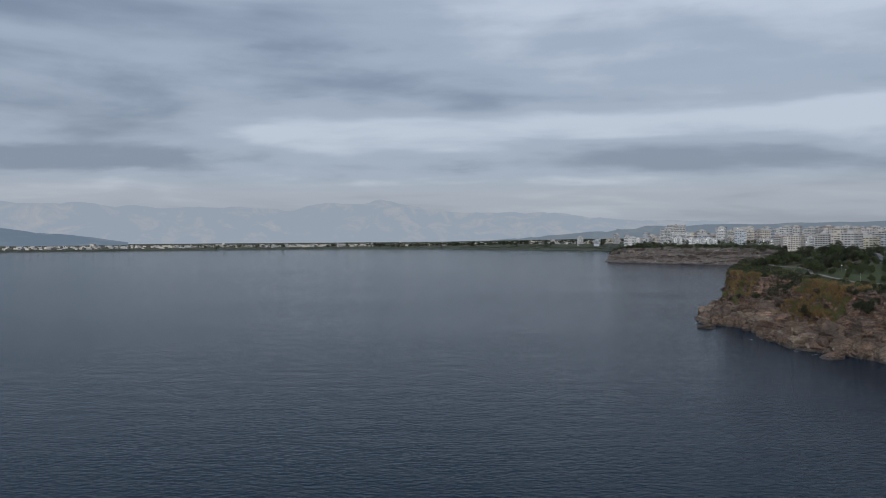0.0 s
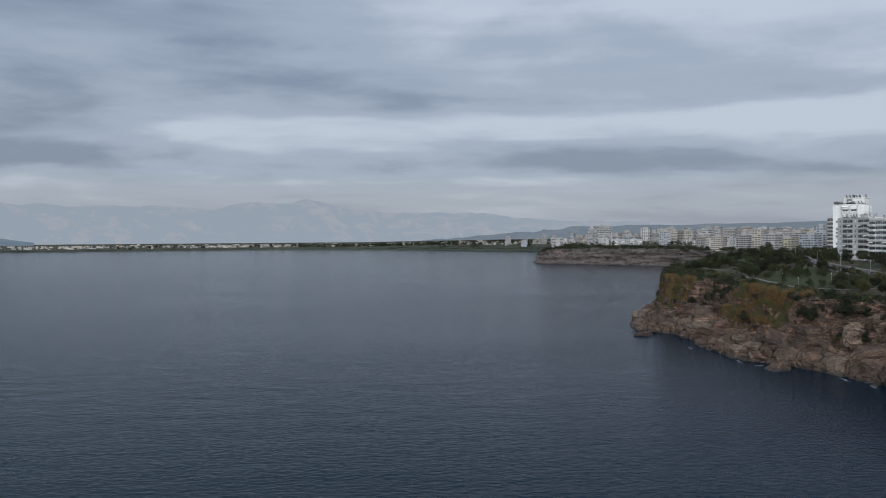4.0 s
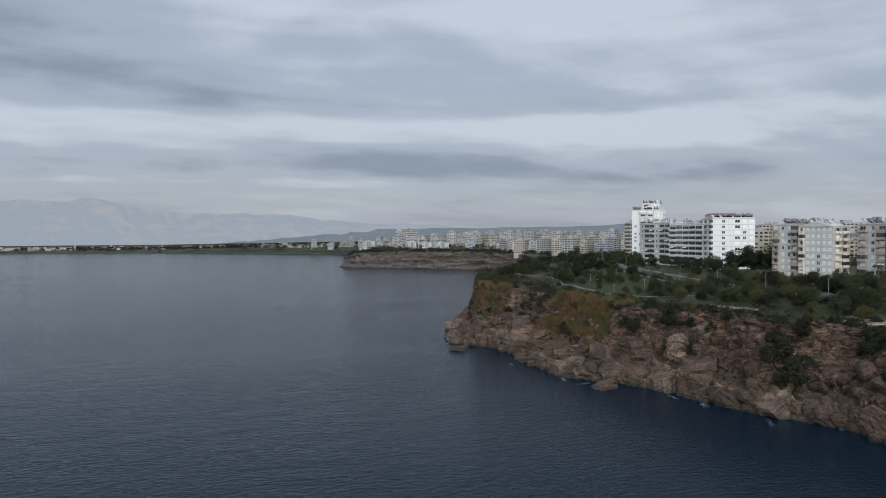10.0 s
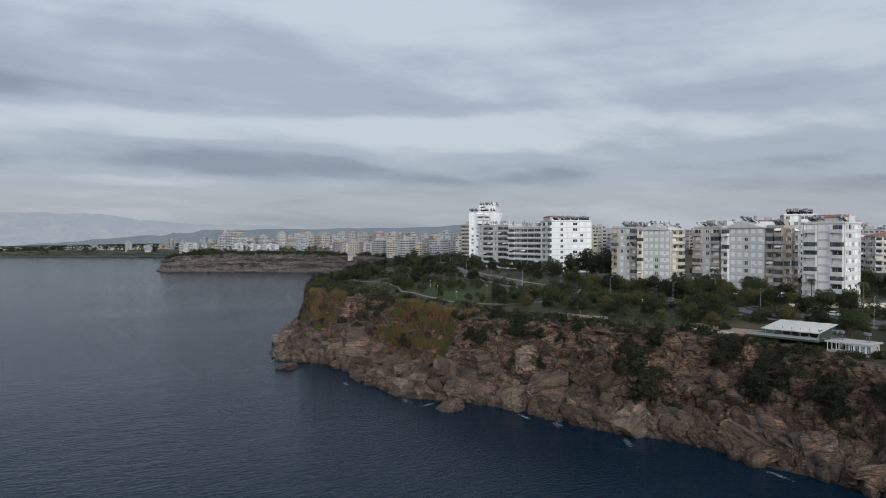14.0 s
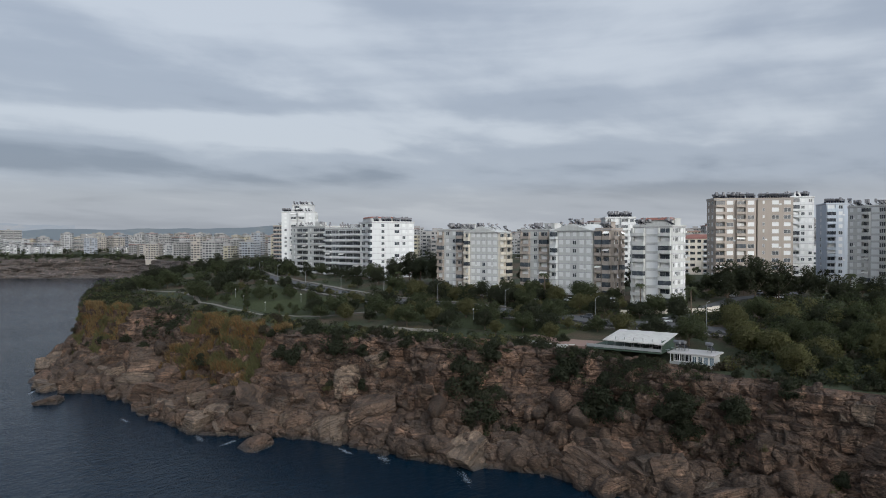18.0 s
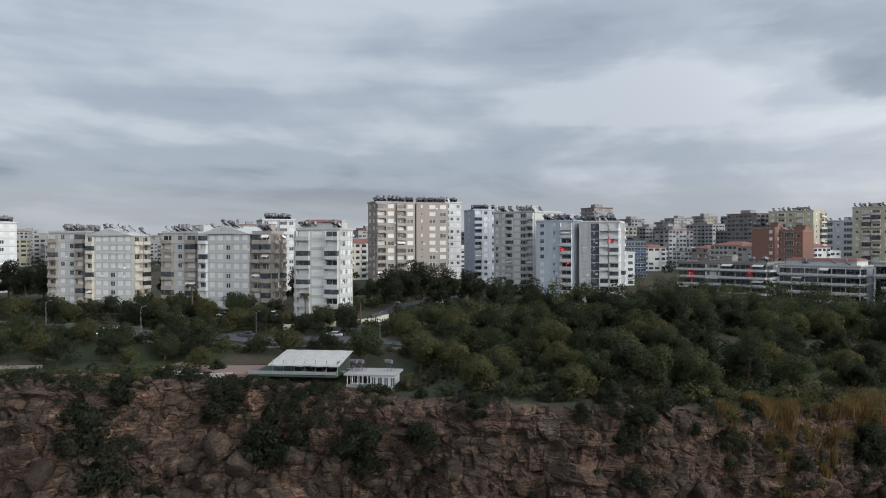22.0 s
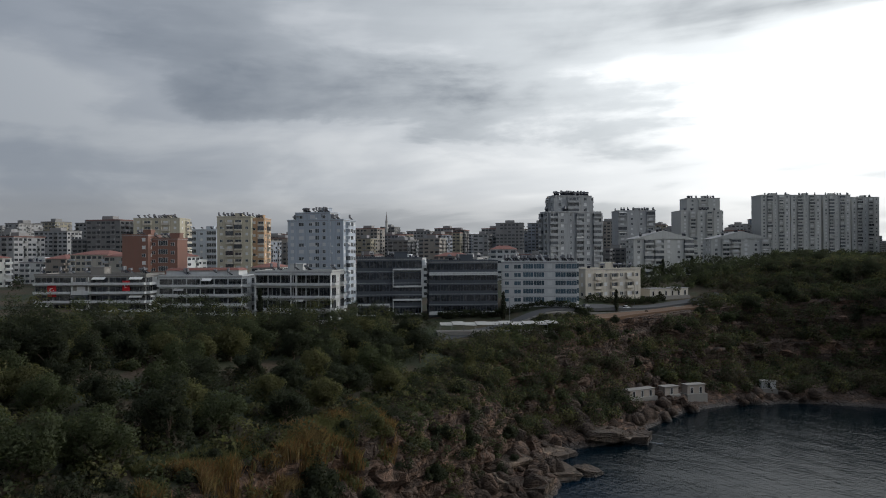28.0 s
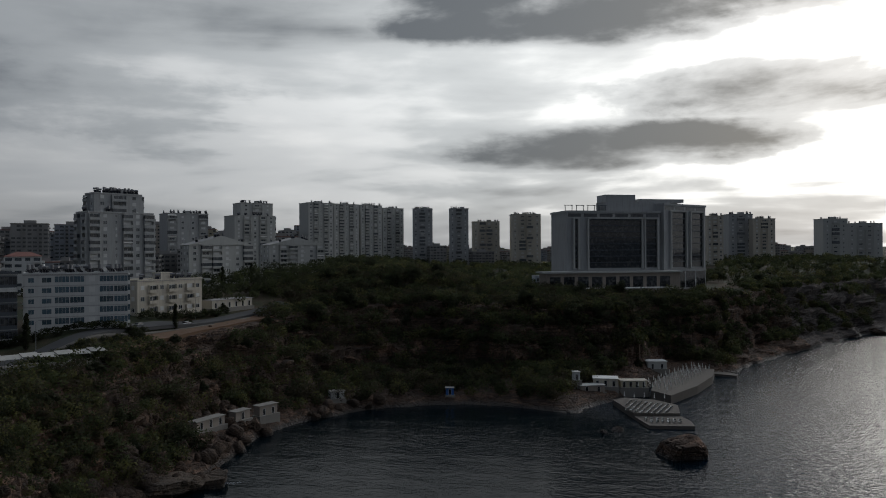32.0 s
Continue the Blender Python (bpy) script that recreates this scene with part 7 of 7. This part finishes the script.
def flag(x, y, z, w, h, turn, where):
    """A hanging red flag with a white crescent and star, softly folded."""
    thing = tagged(new("flag"), "red flag with a white crescent and star " + where, "flag", "hanging flags")
    thing.matrix_world = pose(x, y, z, 0, 0, turn)
    m = Mesh()
    n = 8
    for k in range(n):
        q = [(-w / 2 + w * (k + e) / n, -0.12 + 0.05 * math.sin(1.7 * (k + e)), zz) for e, zz in ((0, 0), (1, 0), (1, h), (0, h))]
        m.face(q), m.face([(x_, y_ + 0.03, z_) for x_, y_, z_ in q[::-1]])
    cloth = part("cloth", m, RED, thing)
    c = Mesh()
    r = min(w, h) * 0.26
    outer = [(r * math.cos(t), r * math.sin(t)) for t in [0.7 + 4.88 * i / 14 for i in range(15)]]
    inner = [(0.25 * r + 0.8 * r * math.cos(t), 0.8 * r * math.sin(t)) for t in [0.95 + 4.38 * i / 14 for i in range(15)]]
    for k in range(14):
        c.face([(p[0], -0.2, p[1] + h / 2) for p in (outer[k], outer[k + 1], inner[k + 1], inner[k])])
    part("crescent", c, AWNING, cloth)
    s = Mesh()
    s.face([(0.75 * r + 0.36 * r * (1 if i % 2 == 0 else 0.4) * math.cos(0.628 * i), -0.2, h / 2 + 0.36 * r * (1 if i % 2 == 0 else 0.4) * math.sin(0.628 * i)) for i in range(10)])
    part("star", s, AWNING, cloth)


flag(334.0, 157.0, 50.5, 2.2, 1.5, -68, "on a balcony")
flag(333.2, 155.0, 46.0, 1.6, 1.2, -68, "on a balcony")
flag(330.3, 140.0, 54.0, 2.4, 1.6, -84, "on a balcony")
flag(395.5, 105.2, 38.0, 3.2, 4.6, -130, "on a facade")
flag(379.0, 84.6, 40.0, 2.6, 3.6, -130, "on a facade")


def minaret(x, y, top):
    z = ground_z(x, y)
    thing = tagged(new("minaret"), "slim pale stone minaret above the roofs", "tower")
    thing.location = (x, y, z)
    h = top - z
    s = Mesh()
    s.tube((0, 0, -1), (0, 0, h * 0.8), 1.5, 1.2, 12)
    part("shaft", s, WHITE_OLD, thing)
    g = Mesh()
    g.tube((0, 0, h * 0.7), (0, 0, h * 0.73), 1.9, 2.1, 12)
    part("gallery", g, WHITE_OLD, thing)
    c = Mesh()
    c.tube((0, 0, h * 0.8), (0, 0, h), 1.3, 0.05, 12)
    part("spire", c, ROOF, thing)


# ---- clifftop restaurant ----
def restaurant():
    m, w = frame_of((205.0, 208.3), (206.4, 195.0))
    z = 27.3
    thing = tagged(new("restaurant_terrace"), "open clifftop restaurant terrace under a white canvas roof", "restaurant")
    thing.matrix_world = m @ Matrix.Translation((0, 0, z))
    f = Mesh()
    f.box(-5, w, -0.5, 11, -0.3, 0)
    part("deck", f, CANVAS_GREEN, thing)
    c = Mesh()
    grid = 12
    def roof(u, v):
        return ((w + 1.4) * u - 0.7, 11.5 * v - 0.8, 2.15 + 1.3 * v + 0.3 * math.sin(math.pi * v) * (1 - abs(2 * u - 1) ** 2) + 0.05 * math.sin(u * 25))
    for side in (0, 1):
        for i in range(grid):
            for j in range(grid):
                q = [roof((i + a) / grid, (j + b) / grid) for a, b in ((0, 0), (1, 0), (1, 1), (0, 1))]
                q = [(x, y, zz - 0.06 * side) for x, y, zz in q]
                c.face(q if not side else q[::-1])
    canopy = part("canopy", c, CANOPY, thing)
    v = Mesh()
    for i in range(24):
        a, b = roof(i / 24, 0), roof((i + 1) / 24, 0)
        v.face([a, b, (b[0], b[1], b[2] - 0.25), (a[0], a[1], a[2] - 0.25)])
    part("valance", v, CANOPY, canopy)
    for k in range(7):
        for y in (0.1, 5.0, 9.8):
            p = Mesh()
            p.tube((w * k / 6, y, 0), (w * k / 6, y, 3.0), 0.07, 0.07, 6)
            part("post", p, METAL, thing)
    s = Mesh()
    s.box(w - 0.05, w + 0.05, 0.3, 10, 0.0, 2.6)
    part("side_curtain", s, CANVAS_GREEN, thing)
    b = Mesh()
    b.box(0.3, w - 0.3, 9.9, 10.1, 0, 2.8)
    part("back_wall", b, CANVAS_GREEN, thing)
    for k in range(8):
        q = Mesh()
        x0, x1 = -5 + (w + 5) * k / 8, -5 + (w + 5) * (k + 1) / 8
        q.box(x0, x1 - 0.08, -0.45, -0.40, 0.15, 0.85)
        part("railing_panel", q, METAL, thing)
    for k in range(9):
        q = Mesh()
        x0 = -5 + (w + 5) * k / 8
        q.tube((x0, -0.42, 0), (x0, -0.42, 1.08), 0.05, 0.05, 6)
        part("railing_post", q, METAL, thing)
    return thing


def dining_set():
    thing = tagged(new("dining_table"), "square dark dining table on the restaurant terrace", "table", "restaurant tables")
    t = Mesh()
    t.box(-0.45, 0.45, -0.45, 0.45, 0.71, 0.75)
    part("tabletop", t, METAL, thing)
    p = Mesh()
    p.tube((0, 0, 0), (0, 0, 0.71), 0.05, 0.05, 6)
    part("leg", p, METAL, thing)
    return thing


restaurant()
table = dining_set()
for k in range(9):
    spot = (207.5 + 3.2 * (k % 3), 194 + 4.2 * (k // 3), 27.32)
    if k:
        copy_thing(table, pose(*spot))
    else:
        table.matrix_basis = pose(*spot)


def pavilion():
    m, w = frame_of((207.6, 193.4), (208.2, 183.8))
    z = 24.6
    thing = tagged(new("pavilion"), "small white flat-roofed pavilion on the cliff edge", "building")
    thing.matrix_world = m @ Matrix.Translation((0, 0, z))
    d = 6.5
    f = Mesh()
    f.box(-0.3, w + 0.3, -0.6, d, -2.5, 0.15)
    part("base", f, CONCRETE, thing)
    b = Mesh()
    b.box(0.2, w - 0.2, 1.6, d, 0.15, 2.7)
    part("wall", b, WHITE_OLD, thing)
    for x0, x1, y0, y1 in ((w * 0.5, w - 0.2, 0.0, 1.6),):
        q = Mesh()
        q.box(x0, x1, y0, y1, 0.15, 2.7)
        part("front_room", q, WHITE_OLD, thing)
    r = Mesh()
    r.box(-0.5, w + 0.5, -0.5, d + 0.3, 2.7, 3.05)
    part("roof", r, ROOF, thing)
    for k in range(4):
        part("window", window_mesh(0.8, 1.7, GLASS_BLUE), None, thing, at=Matrix.Translation((w * 0.5 + 0.75 + k * 1.3, 0.0, 0.7)))
    for k in range(3):
        part("window", window_mesh(1.5, 1.5, GLASS_DARK), None, thing, at=Matrix.Translation((1.2 + k * 1.8, 1.6, 0.9)))
    for k in range(5):
        q = Mesh()
        q.tube((0.2 + k * w * 0.5 / 4.6, -0.4, 0.15), (0.2 + k * w * 0.5 / 4.6, -0.4, 2.7), 0.07, 0.07, 6)
        part("post", q, WHITE, thing)
    q = Mesh()
    q.box(0.0, w * 0.48, -0.5, -0.42, 0.15, 1.0)
    part("railing", q, METAL, thing)
    for x, y in ((1.0, 3.0), (2.2, 3.4), (w - 1.5, 4.0)):
        part("water_heater", heater_mesh(True), None, thing, at=Matrix.Translation((x, y, 3.03)) @ Matrix.Rotation(2.7, 4, "Z"))
    return thing


pavilion()


def low_wall(label, points, height, material, thick=0.3):
    """A low wall of straight lengths that follows the ground."""
    thing = tagged(new("low_wall"), label, "wall", "low walls")
    thing.location = (points[0][0], points[0][1], 0)
    for (x0, y0), (x1, y1) in zip(points, points[1:]):
        n = max(1, int(math.hypot(x1 - x0, y1 - y0) / 2.5))
        for k in range(n):
            ax, ay, bx, by = x0 + (x1 - x0) * k / n, y0 + (y1 - y0) * k / n, x0 + (x1 - x0) * (k + 1) / n, y0 + (y1 - y0) * (k + 1) / n
            z = max(ground_z(ax, ay), ground_z(bx, by))
            m, w = frame_of((ax - points[0][0], ay - points[0][1]), (bx - points[0][0], by - points[0][1]))
            q = Mesh()
            q.box(0, w - 0.01, 0, thick, -1.5, height)
            q.box(-0.02, w, -0.05, thick + 0.05, height + 0.002, height + 0.09)
            part("wall_length", q, material, thing, at=m @ Matrix.Translation((0, 0, z)))
    return thing


low_wall("low whitewashed wall round the clifftop forecourt", [(207.5, 236), (205.4, 231), (204.9, 226), (205.3, 221), (206.6, 218)], 0.7, WHITE_OLD)
low_wall("pale boundary wall in front of the blocks", [(249.5, 227), (252.5, 220), (255.0, 214)], 1.3, CREAM)
low_wall("pale boundary wall in front of the blocks", [(256.5, 211), (262.0, 205), (268.0, 203)], 1.3, CREAM)
low_wall("low stone wall along the park edge", [(204.0, 262), (201.5, 270), (199.5, 280)], 0.6, CONCRETE)
ribbon("forecourt", "pinkish paved forecourt beside the restaurant", "pavement", [(211, 236), (209.8, 228), (210.2, 219), (211.5, 212)], 8.5, mat("pink_paving", (0.19, 0.125, 0.10), 0.9, 0.15, 0.8), 0.12)


# ---- white awnings and terraces above the cove ----
def cove_terrace():
    m, w = frame_of((302.5, 4.5), (281.5, -29.5))
    z = 26.5
    thing = tagged(new("cove_terrace"), "long white awning roof along the cliff edge", "terrace")
    thing.matrix_world = m @ Matrix.Translation((0, 0, z))
    d = Mesh()
    d.box(-1, w + 1, -0.4, 6.5, -4.0, 0)
    part("deck", d, CONCRETE, thing)
    n = 10
    for k in range(n):
        c = Mesh()
        x0, x1 = w * k / n, w * (k + 1) / n - 0.05
        out, up = (0.0, 0.9, 0.3, 1.4, 0.6)[k % 5], (0.0, 0.25, -0.1, 0.15)[k % 4]
        c.face([(x0, -out, 2.4 + up), (x1, -out - 0.4, 2.3 + up), (x1, 4.4, 2.9 + up), (x0, 4.4, 2.9 + up)])
        c.face([(x0, 4.4, 2.84 + up), (x1, 4.4, 2.84 + up), (x1, -out - 0.4, 2.24 + up), (x0, -out, 2.34 + up)])
        part("awning", c, CANOPY, thing)
        p = Mesh()
        p.tube((x0 + 0.1, 0.3, 0), (x0 + 0.1, 0.3, 2.3 + up), 0.05, 0.05, 6)
        part("post", p, METAL, thing)
        q = Mesh()
        q.tube((x0 + 0.1, 4.2, 0), (x0 + 0.1, 4.2, 2.86), 0.05, 0.05, 6)
        part("post", q, METAL, thing)


cove_terrace()


def kiosk(label, left, right, deep, z, h, wall, roof, doors):
    m, w = frame_of(left, right)
    thing = tagged(new("hut"), label, "hut", "huts by the sea")
    thing.matrix_world = m @ Matrix.Translation((0, 0, z))
    f = Mesh()
    f.box(-0.5, w + 0.5, -0.8, deep + 0.3, -4.0, 0.05)
    part("base", f, CONCRETE, thing)
    b = Mesh()
    b.box(0, w, 0, deep, 0.05, h)
    part("wall", b, wall, thing)
    r = Mesh()
    i = len(r.v)
    loft(r, [rect(-0.3, w + 0.3, -0.4, deep + 0.3, h), rect(-0.3, w + 0.3, -0.4, deep + 0.3, h + 0.15)], [0])
    part("roof", r, roof, thing)
    for k in range(doors):
        part("door", window_mesh(0.9, 2.0, GLASS_DARK, FRAME, 0), None, thing, at=Matrix.Translation((w * (k + 0.5) / doors, 0, 0.15)))
    return thing


kiosk("white changing hut with dark doorways", (262.5, -42.5), (260.5, -53.0), 3.0, 5.0, 2.5, TAN, CONCRETE, 3)
kiosk("white changing hut by the cove", (259.4, -57.0), (258.0, -62.5), 3.0, 4.8, 2.6, TAN, CONCRETE, 1)
kiosk("white changing hut at the rock foot", (256.8, -66.0), (254.4, -72.5), 3.0, 4.4, 3.0, TAN, CONCRETE, 2)
kiosk("small grey pump house on the rocks", (247.0, -96.0), (243.6, -99.5), 3.0, 4.2, 2.6, WHITE_OLD, CONCRETE, 1)
kiosk("small blue painted kiosk by the water", (213.0, -121.5), (210.4, -122.5), 2.2, 2.6, 2.6, BLUE, ROOF, 1)


def slab(name, label, outline, z0, z1, material, category="platform"):
    m = Mesh()
    m.prism(outline, z0, z1)
    return tagged(part(name, m, material), label, category, "bathing platforms")


# flat pale rock shelves at the mouth of the cove
for x, y, z, w, h in ((233, 24, 1.6, 13, 4.0), (243, 12, 2.2, 12, 3.2), (246, -10, 2.4, 14, 3.0), (239, -18, 0.8, 9, 5.5), (237, 33, 4.0, 11, 4.0), (225, 36, 1.5, 9, 6), (229, 16, 0.6, 7, 4)):
    ob = boulder(x, y, z, w, h, "at the mouth of the cove", "rock shelves of the cove")
    ob.data = ROCKS[(3, 7, 11)[int(w) % 3]]
    ob["label"] = "pale flat limestone shelf at the cove mouth"
    ob.rotation_euler = (0.05, -0.06, w)

# ---- bathing club on the far side of the cove ----
slab("bathing_deck", "wide stepped bathing deck covered with loungers", [(154, -133), (146, -113), (131.5, -117), (132, -130), (140, -137), (150, -138)], -3.0, 2.0, DECK)
slab("bathing_deck", "low concrete bathing jetty at the water", [(146, -112.8), (141, -101), (127.5, -104), (128.5, -111), (131.5, -116.8)], -3.0, 1.1, DECK)
slab("bathing_deck", "curved upper bathing terrace with parasols", [(141, -148), (134, -140), (124, -162), (117, -186), (115, -204), (122, -208), (131, -196), (140, -168)], -3.0, 3.2, DECK)
slab("bathing_deck", "narrow concrete jetty reaching into the sea", [(117, -216), (116, -206), (106, -203), (105, -208)], -3.0, 1.0, DECK)


def lounger():
    thing = tagged(new("sun_lounger"), "white sun lounger on the bathing deck", "lounger", "sun loungers")
    f = Mesh()
    f.box(-0.32, 0.32, -0.95, 0.5, 0.28, 0.36)
    part("frame", f, WHITE, thing)
    b = Mesh()
    b.face([(-0.32, 0.5, 0.3), (0.32, 0.5, 0.3), (0.32, 1.0, 0.75), (-0.32, 1.0, 0.75)]), b.face([(-0.32, 1.0, 0.69), (0.32, 1.0, 0.69), (0.32, 0.5, 0.24), (-0.32, 0.5, 0.24)])
    part("backrest", b, WHITE, thing)
    for x in (-0.28, 0.28):
        for y in (-0.85, 0.45):
            l = Mesh()
            l.box(x - 0.03, x + 0.03, y - 0.03, y + 0.03, 0, 0.28)
            part("leg", l, WHITE, thing)
    return thing


def parasol():
    thing = tagged(new("parasol"), "closed white parasol on a pole", "parasol", "closed parasols")
    p = Mesh()
    p.tube((0, 0, 0), (0, 0, 2.9), 0.035, 0.03, 6)
    part("pole", p, METAL, thing)
    c = Mesh()
    c.tube((0, 0, 1.1), (0, 0, 2.85), 0.24, 0.05, 8)
    part("canopy", c, AWNING, thing)
    b = Mesh()
    b.tube((0, 0, 0), (0, 0, 0.1), 0.3, 0.28, 8)
    part("base", b, CONCRETE, thing)
    return thing


def furnish_deck():
    rng = random.Random(4)
    bed, shade = lounger(), parasol()
    spots = [(150 - 1.75 * i + 0.45 * j - 2.4, -131.5 + 2.5 * j + 0.55 * i * (1 - j / 8), 2.0) for i in range(9) for j in range(8) if not (i == 0 and j > 3) and not (i == 8 and j in (0, 7)) and not (j == 7 and i < 3)]
    spots += [(142 - 1.7 * i, -110 + 2.6 * j - 0.4 * i * (j > 1), 1.1) for i in range(7) for j in range(3) if not (j == 2 and i < 1)]
    for k, (x, y, z) in enumerate(spots):
        m = pose(x, y, z, 0, 0, 12 + rng.uniform(-9, 9))
        if k:
            copy_thing(bed, m)
        else:
            bed.matrix_basis = m
    spots = []
    for j in range(13):
        t = j / 12
        for i in range(5):
            spots.append((136.5 - 17.5 * t + 2.6 * i * (1 - 0.35 * t) - 1.0 + rng.uniform(-0.5, 0.5), -146 - 54 * t + rng.uniform(-1, 1) - 1.2 * i, 3.2))
    spots += [(150 - 3.4 * i, -135 + 1.2 * (i % 2), 2.0) for i in range(5)]
    for k, (x, y, z) in enumerate(spots):
        m = pose(x, y, z, rng.uniform(-3, 3), rng.uniform(-3, 3), 0)
        if k:
            copy_thing(shade, m)
        else:
            shade.matrix_basis = m


furnish_deck()
kiosk("bathing club bar with a pale flat roof", (162.0, -146.0), (153.0, -147.0), 6.0, 4.0, 3.0, CREAM, AWNING, 3)
kiosk("bathing club changing rooms with a pale roof", (166.0, -139.0), (157.5, -143.0), 4.0, 2.6, 2.6, TAN, WHITE_OLD, 2)
kiosk("long low snack bar behind the bathing deck", (152.0, -149.0), (142.5, -152.0), 4.0, 3.4, 2.6, YELLOW, CREAM, 4)
kiosk("round-roofed white bathing club kiosk", (142.8, -189.0), (135.0, -191.5), 6.0, 4.5, 3.2, WHITE_OLD, WHITE, 2)
kiosk("small white storage hut above the bathing club", (168.5, -140.0), (166.5, -141.0), 2.5, 7.0, 3.0, WHITE, WHITE_OLD, 1)
kiosk("pool terrace building among the trees", (205.0, -270.0), (188.0, -279.0), 6.0, 38.2, 3.4, BLUEGREY, WHITE_OLD, 6)


kiosk("low flat-roofed promenade cafe with glazed fronts", (306.5, -112.5), (302.0, -134.0), 8.0, 33.2, 3.2, CREAM, ROOF, 6)


# ---- the large hotel above the cove ----
def hotel_wing(thing, left, right, deep, z0, z1, floors, bays, podium):
    """One slab of the hotel: a pale frame round a dark glazed field with a ledge at every floor."""
    m, w = frame_of(left, right)
    at = thing.matrix_world.inverted() @ m @ Matrix.Translation((0, 0, z0))
    h = z1 - z0
    b = Mesh()
    b.box(0, w, 0, deep, -10, h)
    part("wall", b, GREY, thing, "pale concrete wall", at)
    p = Mesh()
    p.box(-0.4, w + 0.4, -0.4, deep + 0.4, h + 0.003, h + 1.2)
    part("parapet", p, GREY, thing, at=at)
    fh = (h - podium - 3.5) / floors
    for x0, x1 in bays:
        for fl in range(floors):
            z = podium + fl * fh
            g = Mesh()
            g.box(w * x0, w * x1, -0.08, 0.2, z, z + fh - 0.5)
            part("window_band", g, GLASS_DARK, thing, "dark tinted glass", at)
            s = Mesh()
            s.box(w * x0, w * x1, -0.75, 0.1, z + fh - 0.5, z + fh - 0.02)
            part("ledge", s, DARKGREY, thing, at=at)
        for x in (x0, x1):
            f = Mesh()
            f.box(w * x - 0.45, w * x + 0.45, -1.3, 0.1, podium - 0.5, h - 2.8)
            part("fin", f, WHITE_OLD, thing, at=at)
        f = Mesh()
        f.box(w * x0, w * x1, -1.3, 0.1, h - 3.4, h - 2.8)
        part("lintel", f, WHITE_OLD, thing, at=at)
    n = max(3, int(w / 8))
    for k in range(n):
        g = Mesh()
        g.box(w * k / n + 0.8, w * (k + 1) / n - 0.8, -0.06, 0.2, h - 2.3, h - 0.5)
        part("top_window", g, GLASS, thing, at=at)
        g = Mesh()
        g.box(w * k / n + 0.6, w * (k + 1) / n - 0.6, -0.06, 0.2, 1.0, podium - 2.5)
        part("lobby_window", g, GLASS_DARK, thing, at=at)
    return at


def hotel():
    thing = tagged(new("hotel"), "large pale concrete hotel with dark glazed fronts", "building")
    thing.matrix_world = pose(150, -280, 33)
    hotel_wing(thing, (186.2, -262.3), (137.5, -289), 24, 33, 76.5, 8, [(0.07, 0.12), (0.22, 0.80), (0.83, 0.97)], 13.0)
    hotel_wing(thing, (135.3, -290.4), (111.5, -321.5), 24, 33, 81.0, 9, [(0.14, 0.50), (0.60, 0.92)], 13.0)
    m, w = frame_of((190.0, -259), (132.0, -291))
    at = thing.matrix_world.inverted() @ m
    q = Mesh()
    q.box(-10, w + 2, -7, 4, 28, 43.5)
    part("podium", q, TAN, thing, at=at)
    q = Mesh()
    q.box(-12, w + 3, -8.5, 4, 43.5, 44.3)
    part("podium_roof", q, WHITE_OLD, thing, at=at)
    for k in range(9):
        g = Mesh()
        g.box(-8 + k * 8.0, -2 + k * 8.0, -7.08, -6.8, 35.5, 41.5)
        part("podium_window", g, GLASS_DARK, thing, at=at)
    q = Mesh()
    q.box(6, 60, -15, -8.6, 35.3, 35.7)
    part("porch_roof", q, AWNING, thing, at=at)
    for k in range(7):
        q = Mesh()
        q.box(7 + k * 8.5, 7.5 + k * 8.5, -14.6, -14.1, 27, 35.3)
        part("porch_column", q, WHITE_OLD, thing, at=at)
    q = Mesh()
    q.box(w * 0.45, w * 0.72, 5, 17, 76.6, 87.0)
    part("lift_tower", q, GREY, thing, at=at)
    q = Mesh()
    q.box(w * 0.45, w * 1.05, 6, 18, 76.6, 83.0)
    part("penthouse", q, GREY, thing, at=at)
    q = Mesh()
    q.box(w * 0.78, w * 1.2, 8, 18, 83.0, 85.0)
    part("plant_room", q, GREY, thing, at=at)
    for k in range(4):
        q = Mesh()
        x = w * (0.06 + 0.1 * k)
        for a in (0, 4):
            q.box(x + a, x + a + 0.3, 1.0, 1.3, 77.7, 80.4)
        q.box(x - 0.3, x + 4.6, 0.8, 1.5, 80.4, 80.7)
        part("roof_pergola", q, DARKGREY, thing, at=at)


hotel()
minaret(114.7 + 700 * 0.841, 145.3 - 700 * 0.536, 92.0)
